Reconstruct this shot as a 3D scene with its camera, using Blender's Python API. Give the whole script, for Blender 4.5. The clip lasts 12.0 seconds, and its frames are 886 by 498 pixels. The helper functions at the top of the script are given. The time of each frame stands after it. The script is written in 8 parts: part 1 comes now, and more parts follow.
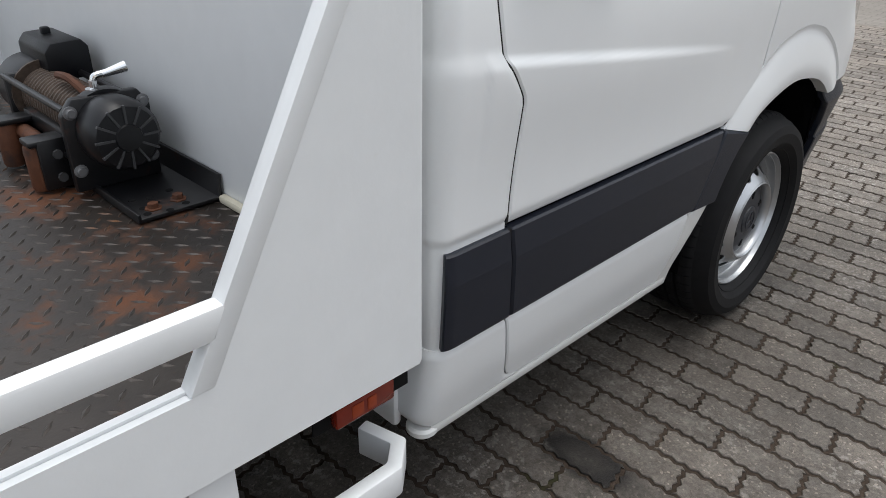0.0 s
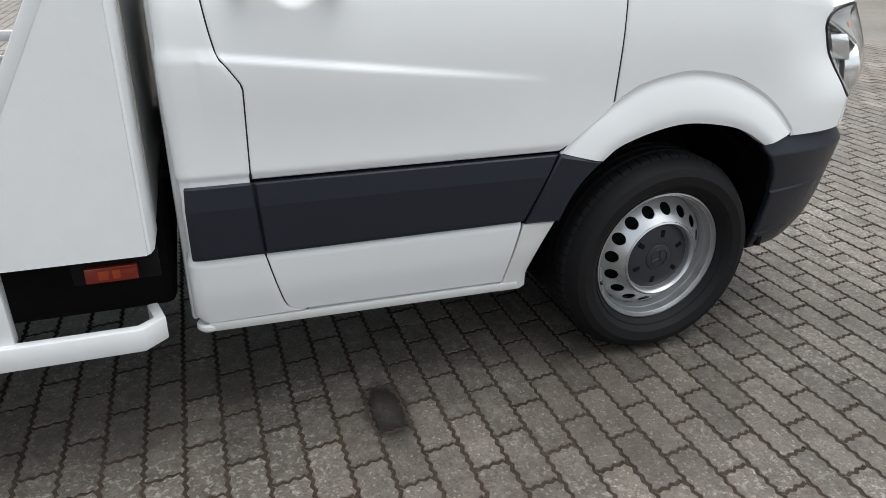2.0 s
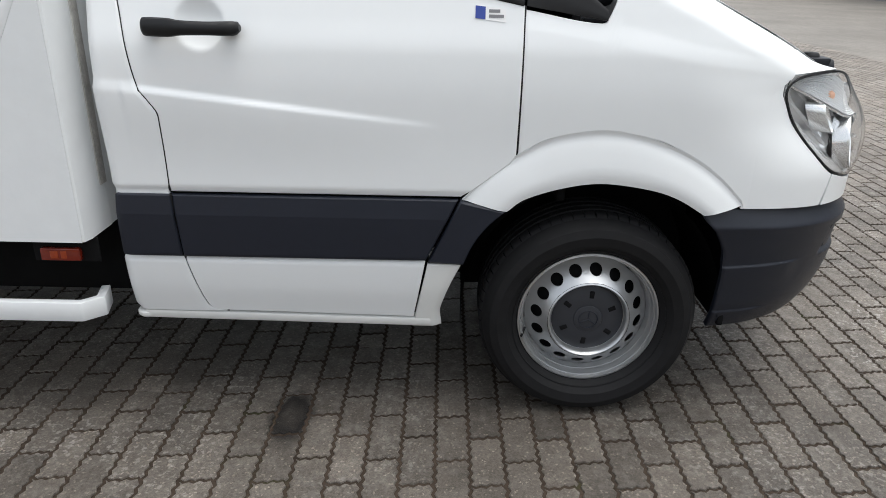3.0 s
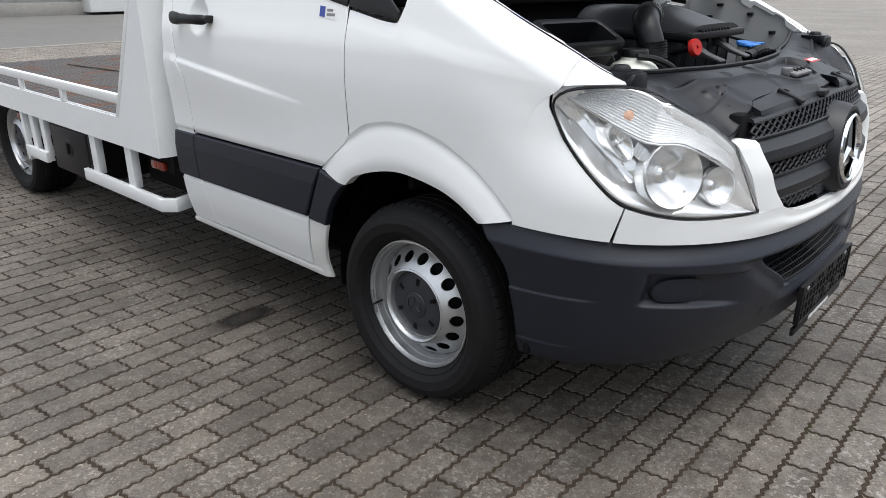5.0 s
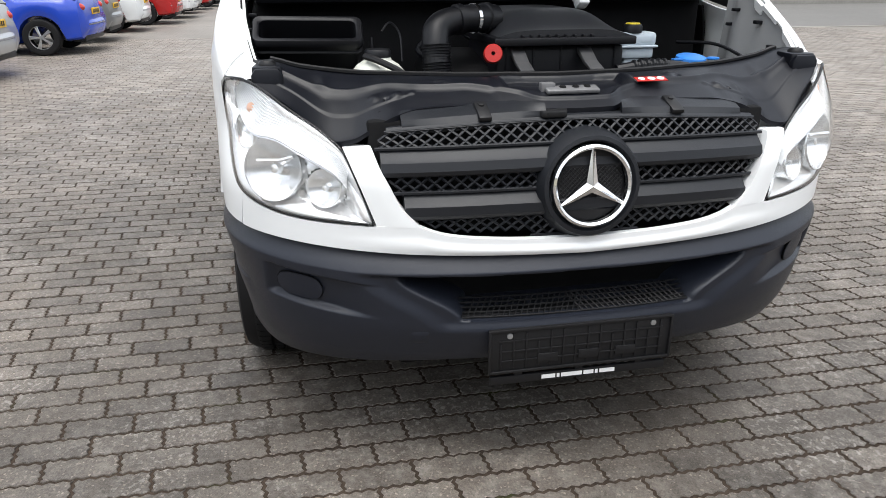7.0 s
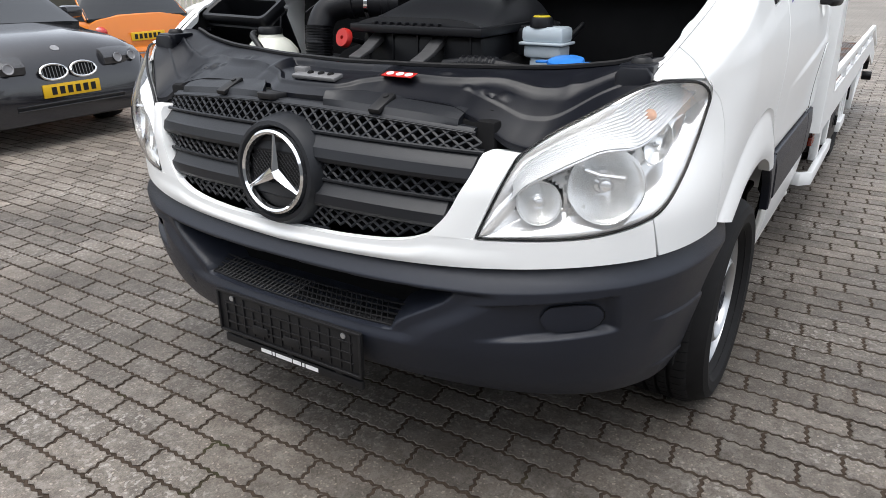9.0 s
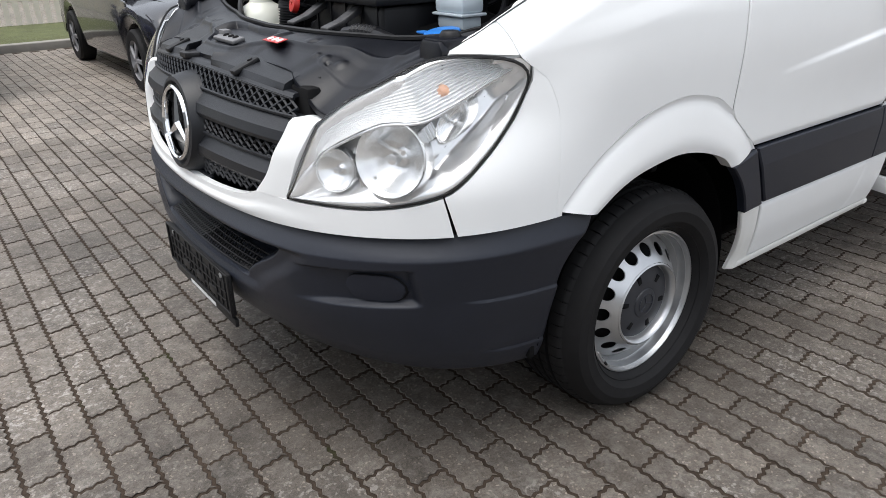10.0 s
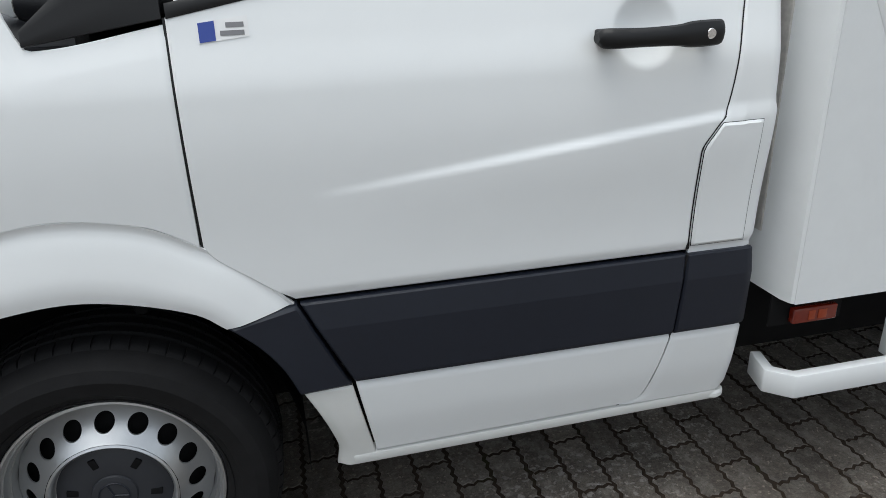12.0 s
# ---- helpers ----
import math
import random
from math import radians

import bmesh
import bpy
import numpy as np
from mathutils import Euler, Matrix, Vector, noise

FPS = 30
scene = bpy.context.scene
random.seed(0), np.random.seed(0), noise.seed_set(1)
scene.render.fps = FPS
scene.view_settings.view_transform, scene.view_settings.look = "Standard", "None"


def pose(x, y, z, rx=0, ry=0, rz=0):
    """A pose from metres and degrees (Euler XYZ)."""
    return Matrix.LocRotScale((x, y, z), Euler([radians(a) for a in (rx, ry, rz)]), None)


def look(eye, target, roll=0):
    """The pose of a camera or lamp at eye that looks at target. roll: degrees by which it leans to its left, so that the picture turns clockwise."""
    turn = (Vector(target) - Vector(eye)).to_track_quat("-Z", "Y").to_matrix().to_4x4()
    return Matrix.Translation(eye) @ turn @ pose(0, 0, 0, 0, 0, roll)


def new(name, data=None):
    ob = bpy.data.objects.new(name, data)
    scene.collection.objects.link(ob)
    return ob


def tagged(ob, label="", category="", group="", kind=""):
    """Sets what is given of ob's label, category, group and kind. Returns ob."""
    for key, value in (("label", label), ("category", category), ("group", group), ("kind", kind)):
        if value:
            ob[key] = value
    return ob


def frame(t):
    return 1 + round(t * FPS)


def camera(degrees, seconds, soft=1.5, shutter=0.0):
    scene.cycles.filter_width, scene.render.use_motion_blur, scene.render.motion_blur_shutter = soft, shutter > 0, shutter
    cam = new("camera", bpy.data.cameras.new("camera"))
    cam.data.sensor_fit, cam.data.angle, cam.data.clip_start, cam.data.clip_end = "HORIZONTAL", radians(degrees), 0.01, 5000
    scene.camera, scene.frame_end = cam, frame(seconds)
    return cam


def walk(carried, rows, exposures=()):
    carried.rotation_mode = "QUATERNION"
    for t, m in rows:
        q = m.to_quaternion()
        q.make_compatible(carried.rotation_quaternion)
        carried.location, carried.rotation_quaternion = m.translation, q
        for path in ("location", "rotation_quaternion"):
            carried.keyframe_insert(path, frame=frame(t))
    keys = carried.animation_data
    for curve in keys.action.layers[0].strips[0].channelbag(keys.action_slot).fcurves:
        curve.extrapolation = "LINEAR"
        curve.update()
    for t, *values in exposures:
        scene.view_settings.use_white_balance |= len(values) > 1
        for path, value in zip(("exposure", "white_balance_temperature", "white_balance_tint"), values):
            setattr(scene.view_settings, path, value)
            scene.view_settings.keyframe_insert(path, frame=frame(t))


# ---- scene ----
cam = camera(64.30, 12.0, soft=0.5)
PATH = [
    (0, pose(-2.171, -1.712, 1.301, 62.35, -0.91, -44.74)),
    (0.5, pose(-2.247, -2.071, 1.351, 62.72, -1.61, -35.83)),
    (1, pose(-2.030, -2.425, 1.405, 62.17, -1.33, -29.82)),
    (1.5, pose(-1.743, -2.549, 1.364, 63.17, -1.23, -24.83)),
    (2, pose(-1.366, -2.692, 1.351, 64.60, -0.96, -18.91)),
    (2.5, pose(-0.965, -2.855, 1.364, 66.34, -1.16, -11.01)),
    (3, pose(-0.472, -2.952, 1.397, 67.58, -1.10, 0.33)),
    (3.2, pose(-0.267, -3.038, 1.389, 67.90, -0.97, 4.37)),
    (4.8, pose(1.336, -2.621, 1.370, 69.08, -0.37, 36.91)),
    (5, pose(1.504, -2.477, 1.371, 68.84, -0.15, 42.16)),
    (5.5, pose(1.968, -2.149, 1.362, 69.04, 0.03, 50.40)),
    (6, pose(2.296, -1.743, 1.376, 69.00, 0.20, 61.12)),
    (6.5, pose(2.529, -1.230, 1.383, 68.72, 0.22, 71.24)),
    (7, pose(2.630, -0.714, 1.386, 68.49, 0.08, 78.91)),
    (7.5, pose(2.568, -0.198, 1.388, 68.29, 0.09, 89.56)),
    (7.7, pose(2.588, 0.025, 1.347, 69.00, 0.07, 93.66)),
    (9.3, pose(2.042, 1.535, 1.359, 67.74, 0.68, 129.37)),
    (9.5, pose(1.907, 1.675, 1.354, 67.61, 0.78, 133.71)),
    (10, pose(1.581, 2.072, 1.357, 65.82, 1.08, 142.82)),
    (10.5, pose(1.147, 2.335, 1.336, 64.44, 1.32, 151.55)),
    (11, pose(0.588, 2.465, 1.336, 65.41, 2.03, 158.78)),
    (11.5, pose(0.028, 2.490, 1.332, 66.86, 2.16, 163.21)),
    (12, pose(-0.435, 2.268, 1.353, 67.98, 1.83, 166.82)),
]
walk(cam, PATH, exposures=[(0.0, 0.90, 6450, 8), (0.5, 0.96, 6450, 8), (1.5, 1.10, 6400, 6), (3.0, 1.06, 6450, 7), (5.0, 1.00, 6400, 8), (6.0, 1.08, 6450, 8), (6.7, 1.20, 6450, 8),
                            (7.5, 1.45, 6430, 8), (9.5, 1.16, 6450, 9), (10.5, 1.15, 6450, 9), (11.0, 1.14, 6350, 7), (12.0, 0.84, 6330, 5)])

# ---- light ----
world = bpy.data.worlds.new("overcast_sky")
scene.world = world
world.use_nodes = True
wn, wl = world.node_tree.nodes, world.node_tree.links
sky = wn.new("ShaderNodeTexSky")
sky.sky_type, sky.sun_disc = "NISHITA", False
sky.sun_elevation, sky.sun_rotation = radians(77), radians(90)
sky.air_density, sky.dust_density = 1.0, 4.0
soft_sky = wn.new("ShaderNodeHueSaturation")
soft_sky.inputs["Saturation"].default_value = 0.30
wl.new(sky.outputs[0], soft_sky.inputs["Color"])
wl.new(soft_sky.outputs[0], wn["Background"].inputs["Color"])
wn["Background"].inputs["Strength"].default_value = 0.15

sun = new("sun", bpy.data.lights.new("sun", "SUN"))
sun.data.energy, sun.data.angle, sun.data.color = 0.5, radians(60), (1.0, 0.98, 0.95)
sun.matrix_world = look((1.15, 0.0, 5.0), (0, 0, 0))

# ---- materials ----


def mat(name, color, rough=0.5, metal=0.0, var=0.08, scale=30.0, bump=0.0, bump_scale=200.0, coat=0.0, spec=0.5,
        spots=None, spot_scale=4.0, spot_cut=0.62, spot_rough=None, random_val=0.0, island=0.0):
    """A surface with tone variation at two scales, optional stains of another colour and fine relief."""
    m = bpy.data.materials.new(name)
    m.use_nodes = True
    n, l = m.node_tree.nodes, m.node_tree.links
    b = n["Principled BSDF"]
    b.inputs["Roughness"].default_value = rough
    b.inputs["Metallic"].default_value = metal
    b.inputs["Coat Weight"].default_value = coat
    b.inputs["Coat Roughness"].default_value = 0.05
    b.inputs["Specular IOR Level"].default_value = spec
    geo = n.new("ShaderNodeTexCoord")
    co = geo.outputs["Object"]
    big = n.new("ShaderNodeTexNoise")
    big.inputs["Scale"].default_value, big.inputs["Detail"].default_value = scale * 0.1, 4
    fine = n.new("ShaderNodeTexNoise")
    fine.inputs["Scale"].default_value, fine.inputs["Detail"].default_value = scale, 6
    l.new(co, big.inputs["Vector"]), l.new(co, fine.inputs["Vector"])
    add = n.new("ShaderNodeMath")
    add.operation = "ADD"
    l.new(big.outputs[0], add.inputs[0]), l.new(fine.outputs[0], add.inputs[1])
    ramp = n.new("ShaderNodeMapRange")
    ramp.inputs[1].default_value, ramp.inputs[2].default_value = 0.6, 1.4
    ramp.inputs[3].default_value, ramp.inputs[4].default_value = 1 - var, 1 + var
    l.new(add.outputs[0], ramp.inputs[0])
    value = ramp.outputs[0]
    for kind, amount in (("o", random_val), ("i", island)):
        if amount:
            if kind == "o":
                src = n.new("ShaderNodeObjectInfo").outputs["Random"]
            else:
                src = n.new("ShaderNodeNewGeometry").outputs["Random Per Island"]
            rr = n.new("ShaderNodeMapRange")
            rr.inputs[3].default_value, rr.inputs[4].default_value = 1 - amount, 1 + amount
            l.new(src, rr.inputs[0])
            mul = n.new("ShaderNodeMath")
            mul.operation = "MULTIPLY"
            l.new(value, mul.inputs[0]), l.new(rr.outputs[0], mul.inputs[1])
            value = mul.outputs[0]
    col = n.new("ShaderNodeMix")
    col.data_type, col.blend_type = "RGBA", "MULTIPLY"
    col.inputs[0].default_value = 1.0
    col.inputs[6].default_value = (*color, 1)
    l.new(value, col.inputs[7])
    out = col.outputs[2]
    if spots:
        sp = n.new("ShaderNodeTexNoise")
        sp.inputs["Scale"].default_value, sp.inputs["Detail"].default_value = spot_scale, 8
        sp.inputs["Roughness"].default_value = 0.65
        l.new(co, sp.inputs["Vector"])
        sr = n.new("ShaderNodeMapRange")
        sr.inputs[1].default_value, sr.inputs[2].default_value = spot_cut, spot_cut + 0.12
        l.new(sp.outputs[0], sr.inputs[0])
        mix = n.new("ShaderNodeMix")
        mix.data_type = "RGBA"
        mix.inputs[7].default_value = (*spots, 1)
        l.new(sr.outputs[0], mix.inputs[0]), l.new(out, mix.inputs[6])
        out = mix.outputs[2]
        if spot_rough is not None:
            rm = n.new("ShaderNodeMapRange")
            rm.inputs[3].default_value, rm.inputs[4].default_value = rough, spot_rough
            l.new(sr.outputs[0], rm.inputs[0])
            l.new(rm.outputs[0], b.inputs["Roughness"])
    l.new(out, b.inputs["Base Color"])
    if bump:
        bn = n.new("ShaderNodeTexNoise")
        bn.inputs["Scale"].default_value, bn.inputs["Detail"].default_value = bump_scale, 3
        l.new(co, bn.inputs["Vector"])
        bp = n.new("ShaderNodeBump")
        bp.inputs["Strength"].default_value, bp.inputs["Distance"].default_value = 1.0, bump
        l.new(bn.outputs[0], bp.inputs["Height"])
        l.new(bp.outputs[0], b.inputs["Normal"])
    return m


def glass(name, color=(1, 1, 1), rough=0.0, ior=1.45):
    m = bpy.data.materials.new(name)
    m.use_nodes = True
    b = m.node_tree.nodes["Principled BSDF"]
    b.inputs["Base Color"].default_value = (*color, 1)
    b.inputs["Roughness"].default_value, b.inputs["IOR"].default_value = rough, ior
    b.inputs["Transmission Weight"].default_value = 1.0
    return m


WHITE = mat("white_paint", (0.80, 0.815, 0.82), 0.36, var=0.012, scale=12, coat=0.30)
BEDWHITE = mat("white_steel_paint", (0.77, 0.785, 0.79), 0.42, var=0.03, scale=18, bump=0.0003, bump_scale=60, coat=0.15, spots=(0.66, 0.64, 0.58), spot_scale=7, spot_cut=0.70)
SILL = mat("cream_white_sill_paint", (0.75, 0.755, 0.735), 0.38, var=0.03, scale=20, coat=0.25)
BUMPER = mat("dark_grey_bumper_plastic", (0.0142, 0.0168, 0.0250), 0.37, var=0.10, scale=60, bump=0.0004, bump_scale=900, spec=0.36)
CLAD = mat("dark_grey_cladding_plastic", (0.0128, 0.0155, 0.0245), 0.40, var=0.10, scale=60, bump=0.0004, bump_scale=900, spec=0.36)
LIDGREY = mat("satin_black_lid_plastic", (0.018, 0.019, 0.022), 0.40, var=0.15, scale=20, bump=0.0003, bump_scale=300, spec=0.4)
BLACK = mat("black_engine_plastic", (0.0055, 0.0058, 0.0075), 0.42, var=0.2, scale=25, bump=0.0003, bump_scale=300, spec=0.30)
COVER = mat("black_moulded_cover_plastic", (0.0042, 0.0050, 0.0082), 0.39, var=0.25, scale=14, spec=0.30, bump=0.0002, bump_scale=500)
GRILLE = mat("dark_grey_grille_plastic", (0.0085, 0.0098, 0.013), 0.46, var=0.12, scale=40, bump=0.0003, bump_scale=700, spec=0.4)
# DARK serves the underbody and sheets that stand for shade in gaps and holes
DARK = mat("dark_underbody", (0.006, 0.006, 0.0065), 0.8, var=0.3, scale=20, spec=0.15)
RUBBER = mat("black_rubber_seal", (0.007, 0.007, 0.008), 0.50, var=0.1, spec=0.35)
TYRE = mat("tyre_rubber", (0.0072, 0.0071, 0.0078), 0.72, var=0.35, scale=30, bump=0.0004, bump_scale=250, spec=0.25)
RIM = mat("silver_wheel_steel", (0.52, 0.53, 0.54), 0.33, 0.82, var=0.06, scale=40, bump=0.0002, bump_scale=400)
CAP = mat("dark_grey_hub_plastic", (0.024, 0.026, 0.032), 0.5, var=0.12, scale=40)
CHROME = mat("chrome", (0.85, 0.86, 0.87), 0.10, 1.0, var=0.01)
REFLECTOR = mat("lamp_reflector", (0.78, 0.79, 0.795), 0.24, 0.85, var=0.03, scale=10)
LAMPSILVER = mat("lamp_housing_silver", (0.82, 0.828, 0.835), 0.16, 0.62, var=0.05, scale=10)
LENS = glass("lamp_lens", (1, 1, 1), 0.02, 1.30)
FROSTED = mat("frosted_indicator_plastic", (0.70, 0.715, 0.73), 0.22, 0.15, var=0.04, scale=20)
AMBER = mat("amber_bulb", (0.58, 0.34, 0.23), 0.35, var=0.1)
ORANGE_LENS = mat("amber_marker_lens", (0.17, 0.014, 0.005), 0.16, var=0.2, scale=60, coat=0.5)
ORANGE_CORE = mat("amber_marker_reflector", (0.30, 0.038, 0.007), 0.25, var=0.2, scale=90, coat=0.3)
WINDOW = mat("tinted_window_glass", (0.012, 0.014, 0.016), 0.06, var=0.05, coat=0.3)
PLATE = mat("chequer_plate_steel", (0.030, 0.024, 0.020), 0.42, 0.25, var=0.35, scale=22, bump=0.0005, bump_scale=120,
            spots=(0.125, 0.046, 0.019), spot_scale=5.0, spot_cut=0.515, spot_rough=0.8)
LOZENGE = mat("worn_bright_lozenge_steel", (0.060, 0.052, 0.047), 0.34, 0.5, var=0.35, scale=30, spots=(0.16, 0.07, 0.03), spot_scale=4.0, spot_cut=0.55, spot_rough=0.7)
WINCHBLACK = mat("worn_black_winch_paint", (0.0085, 0.0085, 0.0098), 0.36, 0.15, var=0.25, scale=40,
                 spots=(0.070, 0.026, 0.015), spot_scale=11, spot_cut=0.60, spot_rough=0.8)
RUST = mat("rusty_roller_steel", (0.10, 0.036, 0.016), 0.7, 0.2, var=0.35, scale=50, bump=0.0006, bump_scale=300,
           spots=(0.05, 0.025, 0.018), spot_scale=14, spot_cut=0.55)
CABLE = mat("greasy_steel_cable", (0.085, 0.06, 0.045), 0.55, 0.4, var=0.4, scale=120, bump=0.001, bump_scale=500)
REDHOOK = mat("red_hook_paint", (0.16, 0.012, 0.012), 0.5, var=0.3, scale=60)
CATCH = mat("dull_grey_steel", (0.20, 0.20, 0.205), 0.5, 0.5, var=0.2, scale=60, bump=0.0003, bump_scale=300)
STEEL = mat("galvanised_steel", (0.42, 0.43, 0.44), 0.4, 0.8, var=0.15, scale=50)
BOTTLE = mat("milky_bottle_plastic", (0.66, 0.67, 0.60), 0.35, var=0.05, scale=20)
RESERVOIR = mat("frosted_reservoir_plastic", (0.50, 0.57, 0.62), 0.3, var=0.05, scale=20)
YELLOW = mat("yellow_cap_plastic", (0.60, 0.47, 0.02), 0.4, var=0.1)
BLUE = mat("blue_cap_plastic", (0.03, 0.20, 0.62), 0.35, var=0.06)
RED = mat("red_cap_plastic", (0.45, 0.020, 0.016), 0.4, var=0.08)
LABELWHITE = mat("white_print", (0.8, 0.8, 0.8), 0.5, var=0.02)
LABELBLUE = mat("blue_print", (0.03, 0.06, 0.30), 0.4, var=0.05)
RIBGREY = mat("worn_grey_rib_paint", (0.05, 0.05, 0.052), 0.5, var=0.2)
LABELGREY = mat("grey_print", (0.20, 0.20, 0.21), 0.5, var=0.05)
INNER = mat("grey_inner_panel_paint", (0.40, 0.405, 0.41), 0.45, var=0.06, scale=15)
SEALANT = mat("yellowed_sealant", (0.62, 0.58, 0.46), 0.6, var=0.15, scale=30)
FOIL = mat("crumpled_grey_tape", (0.50, 0.48, 0.45), 0.4, 0.3, var=0.25, scale=60, bump=0.003, bump_scale=90)

# ---- mesh tools ----


def finish(bm, sharp=34):
    bmesh.ops.recalc_face_normals(bm, faces=bm.faces[:])
    lim = radians(sharp)
    for f in bm.faces:
        f.smooth = True
    for e in bm.edges:
        if len(e.link_faces) != 2 or e.calc_face_angle(0) > lim:
            e.smooth = False


def part(name, bm, material, parent=None, label="", sharp=34):
    finish(bm, sharp)
    me = bpy.data.meshes.new(name)
    bm.to_mesh(me)
    bm.free()
    me.materials.append(material)
    ob = new(name, me)
    if parent is not None:
        ob.parent = parent
    return tagged(ob, label) if label else ob


def thing(name, label, category, place=(0, 0, 0), group="", kind=""):
    ob = new(name)
    ob.empty_display_size = 0.2
    ob.location = place
    return tagged(ob, label, category, group, kind)


def box(bm, lo, hi, bevel=0.0, turn=None):
    """A bevelled block between two corners; turn: a matrix applied to it."""
    c = [(a + b) / 2 for a, b in zip(lo, hi)]
    s = [abs(b - a) for a, b in zip(lo, hi)]
    r = bmesh.ops.create_cube(bm, size=1.0, matrix=Matrix.Translation(c) @ Matrix.Diagonal((*s, 1)))
    vs = r["verts"]
    if bevel:
        es = list({e for v in vs for e in v.link_edges})
        r2 = bmesh.ops.bevel(bm, geom=es, offset=min(bevel, min(s) * 0.45), segments=2, affect="EDGES", profile=0.5)
        vs = list({v for f in r2["faces"] for v in f.verts} | {v for v in vs if v.is_valid})
    if turn is not None:
        bmesh.ops.transform(bm, matrix=turn, verts=[v for v in vs if v.is_valid])
    return bm


def prism(bm, pts, axis, a, b, bevel=0.0):
    """A flat outline in the two other axes, pushed along an axis from a to b."""
    def at(p, d):
        return {"x": (d, p[0], p[1]), "y": (p[0], d, p[1]), "z": (p[0], p[1], d)}[axis]
    lo = [bm.verts.new(at(p, a)) for p in pts]
    hi = [bm.verts.new(at(p, b)) for p in pts]
    n = len(pts)
    fs = [bm.faces.new(lo), bm.faces.new(hi[::-1])]
    for i in range(n):
        fs.append(bm.faces.new((lo[i], hi[i], hi[(i + 1) % n], lo[(i + 1) % n])))
    if bevel:
        bmesh.ops.recalc_face_normals(bm, faces=fs)
        es = list({e for f in fs for e in f.edges})
        bmesh.ops.bevel(bm, geom=es, offset=bevel, segments=2, affect="EDGES", profile=0.5)
    return bm


def lathe(bm, prof, origin, axis, seg=32, closed=False):
    """Profile of (radius, height) turned about an axis through origin."""
    ax = Vector(axis).normalized()
    q = ax.to_track_quat("Z", "Y").to_matrix()
    rings = []
    for r, h in prof:
        if r < 1e-5:
            rings.append([bm.verts.new(Vector(origin) + q @ Vector((0, 0, h)))])
        else:
            rings.append([bm.verts.new(Vector(origin) + q @ Vector((r * math.cos(2 * math.pi * i / seg), r * math.sin(2 * math.pi * i / seg), h)))
                          for i in range(seg)])
    pairs = list(zip(rings, rings[1:]))
    if closed:
        pairs.append((rings[-1], rings[0]))
    for a, b in pairs:
        for i in range(seg):
            j = (i + 1) % seg
            if len(a) == 1 and len(b) == 1:
                continue
            if len(a) == 1:
                bm.faces.new((a[0], b[i], b[j]))
            elif len(b) == 1:
                bm.faces.new((a[i], b[0], a[j]))
            else:
                bm.faces.new((a[i], b[i], b[j], a[j]))
    return bm


def rod(bm, a, b, r, seg=12, r2=None):
    a, b = Vector(a), Vector(b)
    h = (b - a).length
    return lathe(bm, [(0, 0), (r, 0), (r2 or r, h), (0, h)], a, b - a, seg)


def smooth_path(pts, n=8):
    pts = [Vector(p) for p in pts]
    out = []
    ext = [pts[0] * 2 - pts[1]] + pts + [pts[-1] * 2 - pts[-2]]
    for i in range(1, len(ext) - 2):
        p0, p1, p2, p3 = ext[i - 1:i + 3]
        for k in range(n):
            t = k / n
            out.append(0.5 * ((2 * p1) + (p2 - p0) * t + (2 * p0 - 5 * p1 + 4 * p2 - p3) * t * t + (3 * p1 - p0 - 3 * p2 + p3) * t ** 3))
    return out + [pts[-1]]


def tube(bm, pts, r, seg=8, closed=False, radii=None):
    """A round tube along points."""
    pts = [Vector(p) for p in pts]
    rings, up = [], Vector((0, 0, 1))
    n = len(pts)
    for i, p in enumerate(pts):
        if closed:
            d = (pts[(i + 1) % n] - pts[i - 1]).normalized()
        else:
            d = (pts[min(i + 1, n - 1)] - pts[max(i - 1, 0)]).normalized()
        u = up - d * up.dot(d)
        if u.length < 0.05:
            u = Vector((1, 0, 0)) - d * d.x
        u.normalize()
        w = d.cross(u)
        up = u
        rr = radii[i] if radii else r
        rings.append([bm.verts.new(p + (u * math.cos(2 * math.pi * k / seg) + w * math.sin(2 * math.pi * k / seg)) * rr) for k in range(seg)])
    pairs = list(zip(rings, rings[1:])) + ([(rings[-1], rings[0])] if closed else [])
    for a, b in pairs:
        for k in range(seg):
            bm.faces.new((a[k], b[k], b[(k + 1) % seg], a[(k + 1) % seg]))
    if not closed:
        bm.faces.new(rings[0]), bm.faces.new(rings[-1][::-1])
    return bm


def bar(bm, pts, w, h, bevel=0.004):
    """A rectangular bar through points in one level plane, w wide across and h high."""
    pts = [Vector(p) for p in pts]
    n = len(pts)
    rings = []
    for i, p in enumerate(pts):
        d0 = (pts[i] - pts[i - 1]).normalized() if i else (pts[1] - pts[0]).normalized()
        d1 = (pts[i + 1] - pts[i]).normalized() if i < n - 1 else d0
        d = (d0 + d1).normalized()
        side = Vector((-d.y, d.x, 0)).normalized()
        k = 1 / max(0.5, d.dot(d1))
        rings.append([bm.verts.new(p + side * (sx * w / 2 * k) + Vector((0, 0, sz * h / 2))) for sx, sz in ((-1, -1), (1, -1), (1, 1), (-1, 1))])
    fs = []
    for a, b in zip(rings, rings[1:]):
        for k in range(4):
            fs.append(bm.faces.new((a[k], b[k], b[(k + 1) % 4], a[(k + 1) % 4])))
    fs += [bm.faces.new(rings[0]), bm.faces.new(rings[-1][::-1])]
    if bevel:
        bmesh.ops.recalc_face_normals(bm, faces=fs)
        bmesh.ops.bevel(bm, geom=list({e for f in fs for e in f.edges}), offset=bevel, segments=2, affect="EDGES", profile=0.5)
    return bm


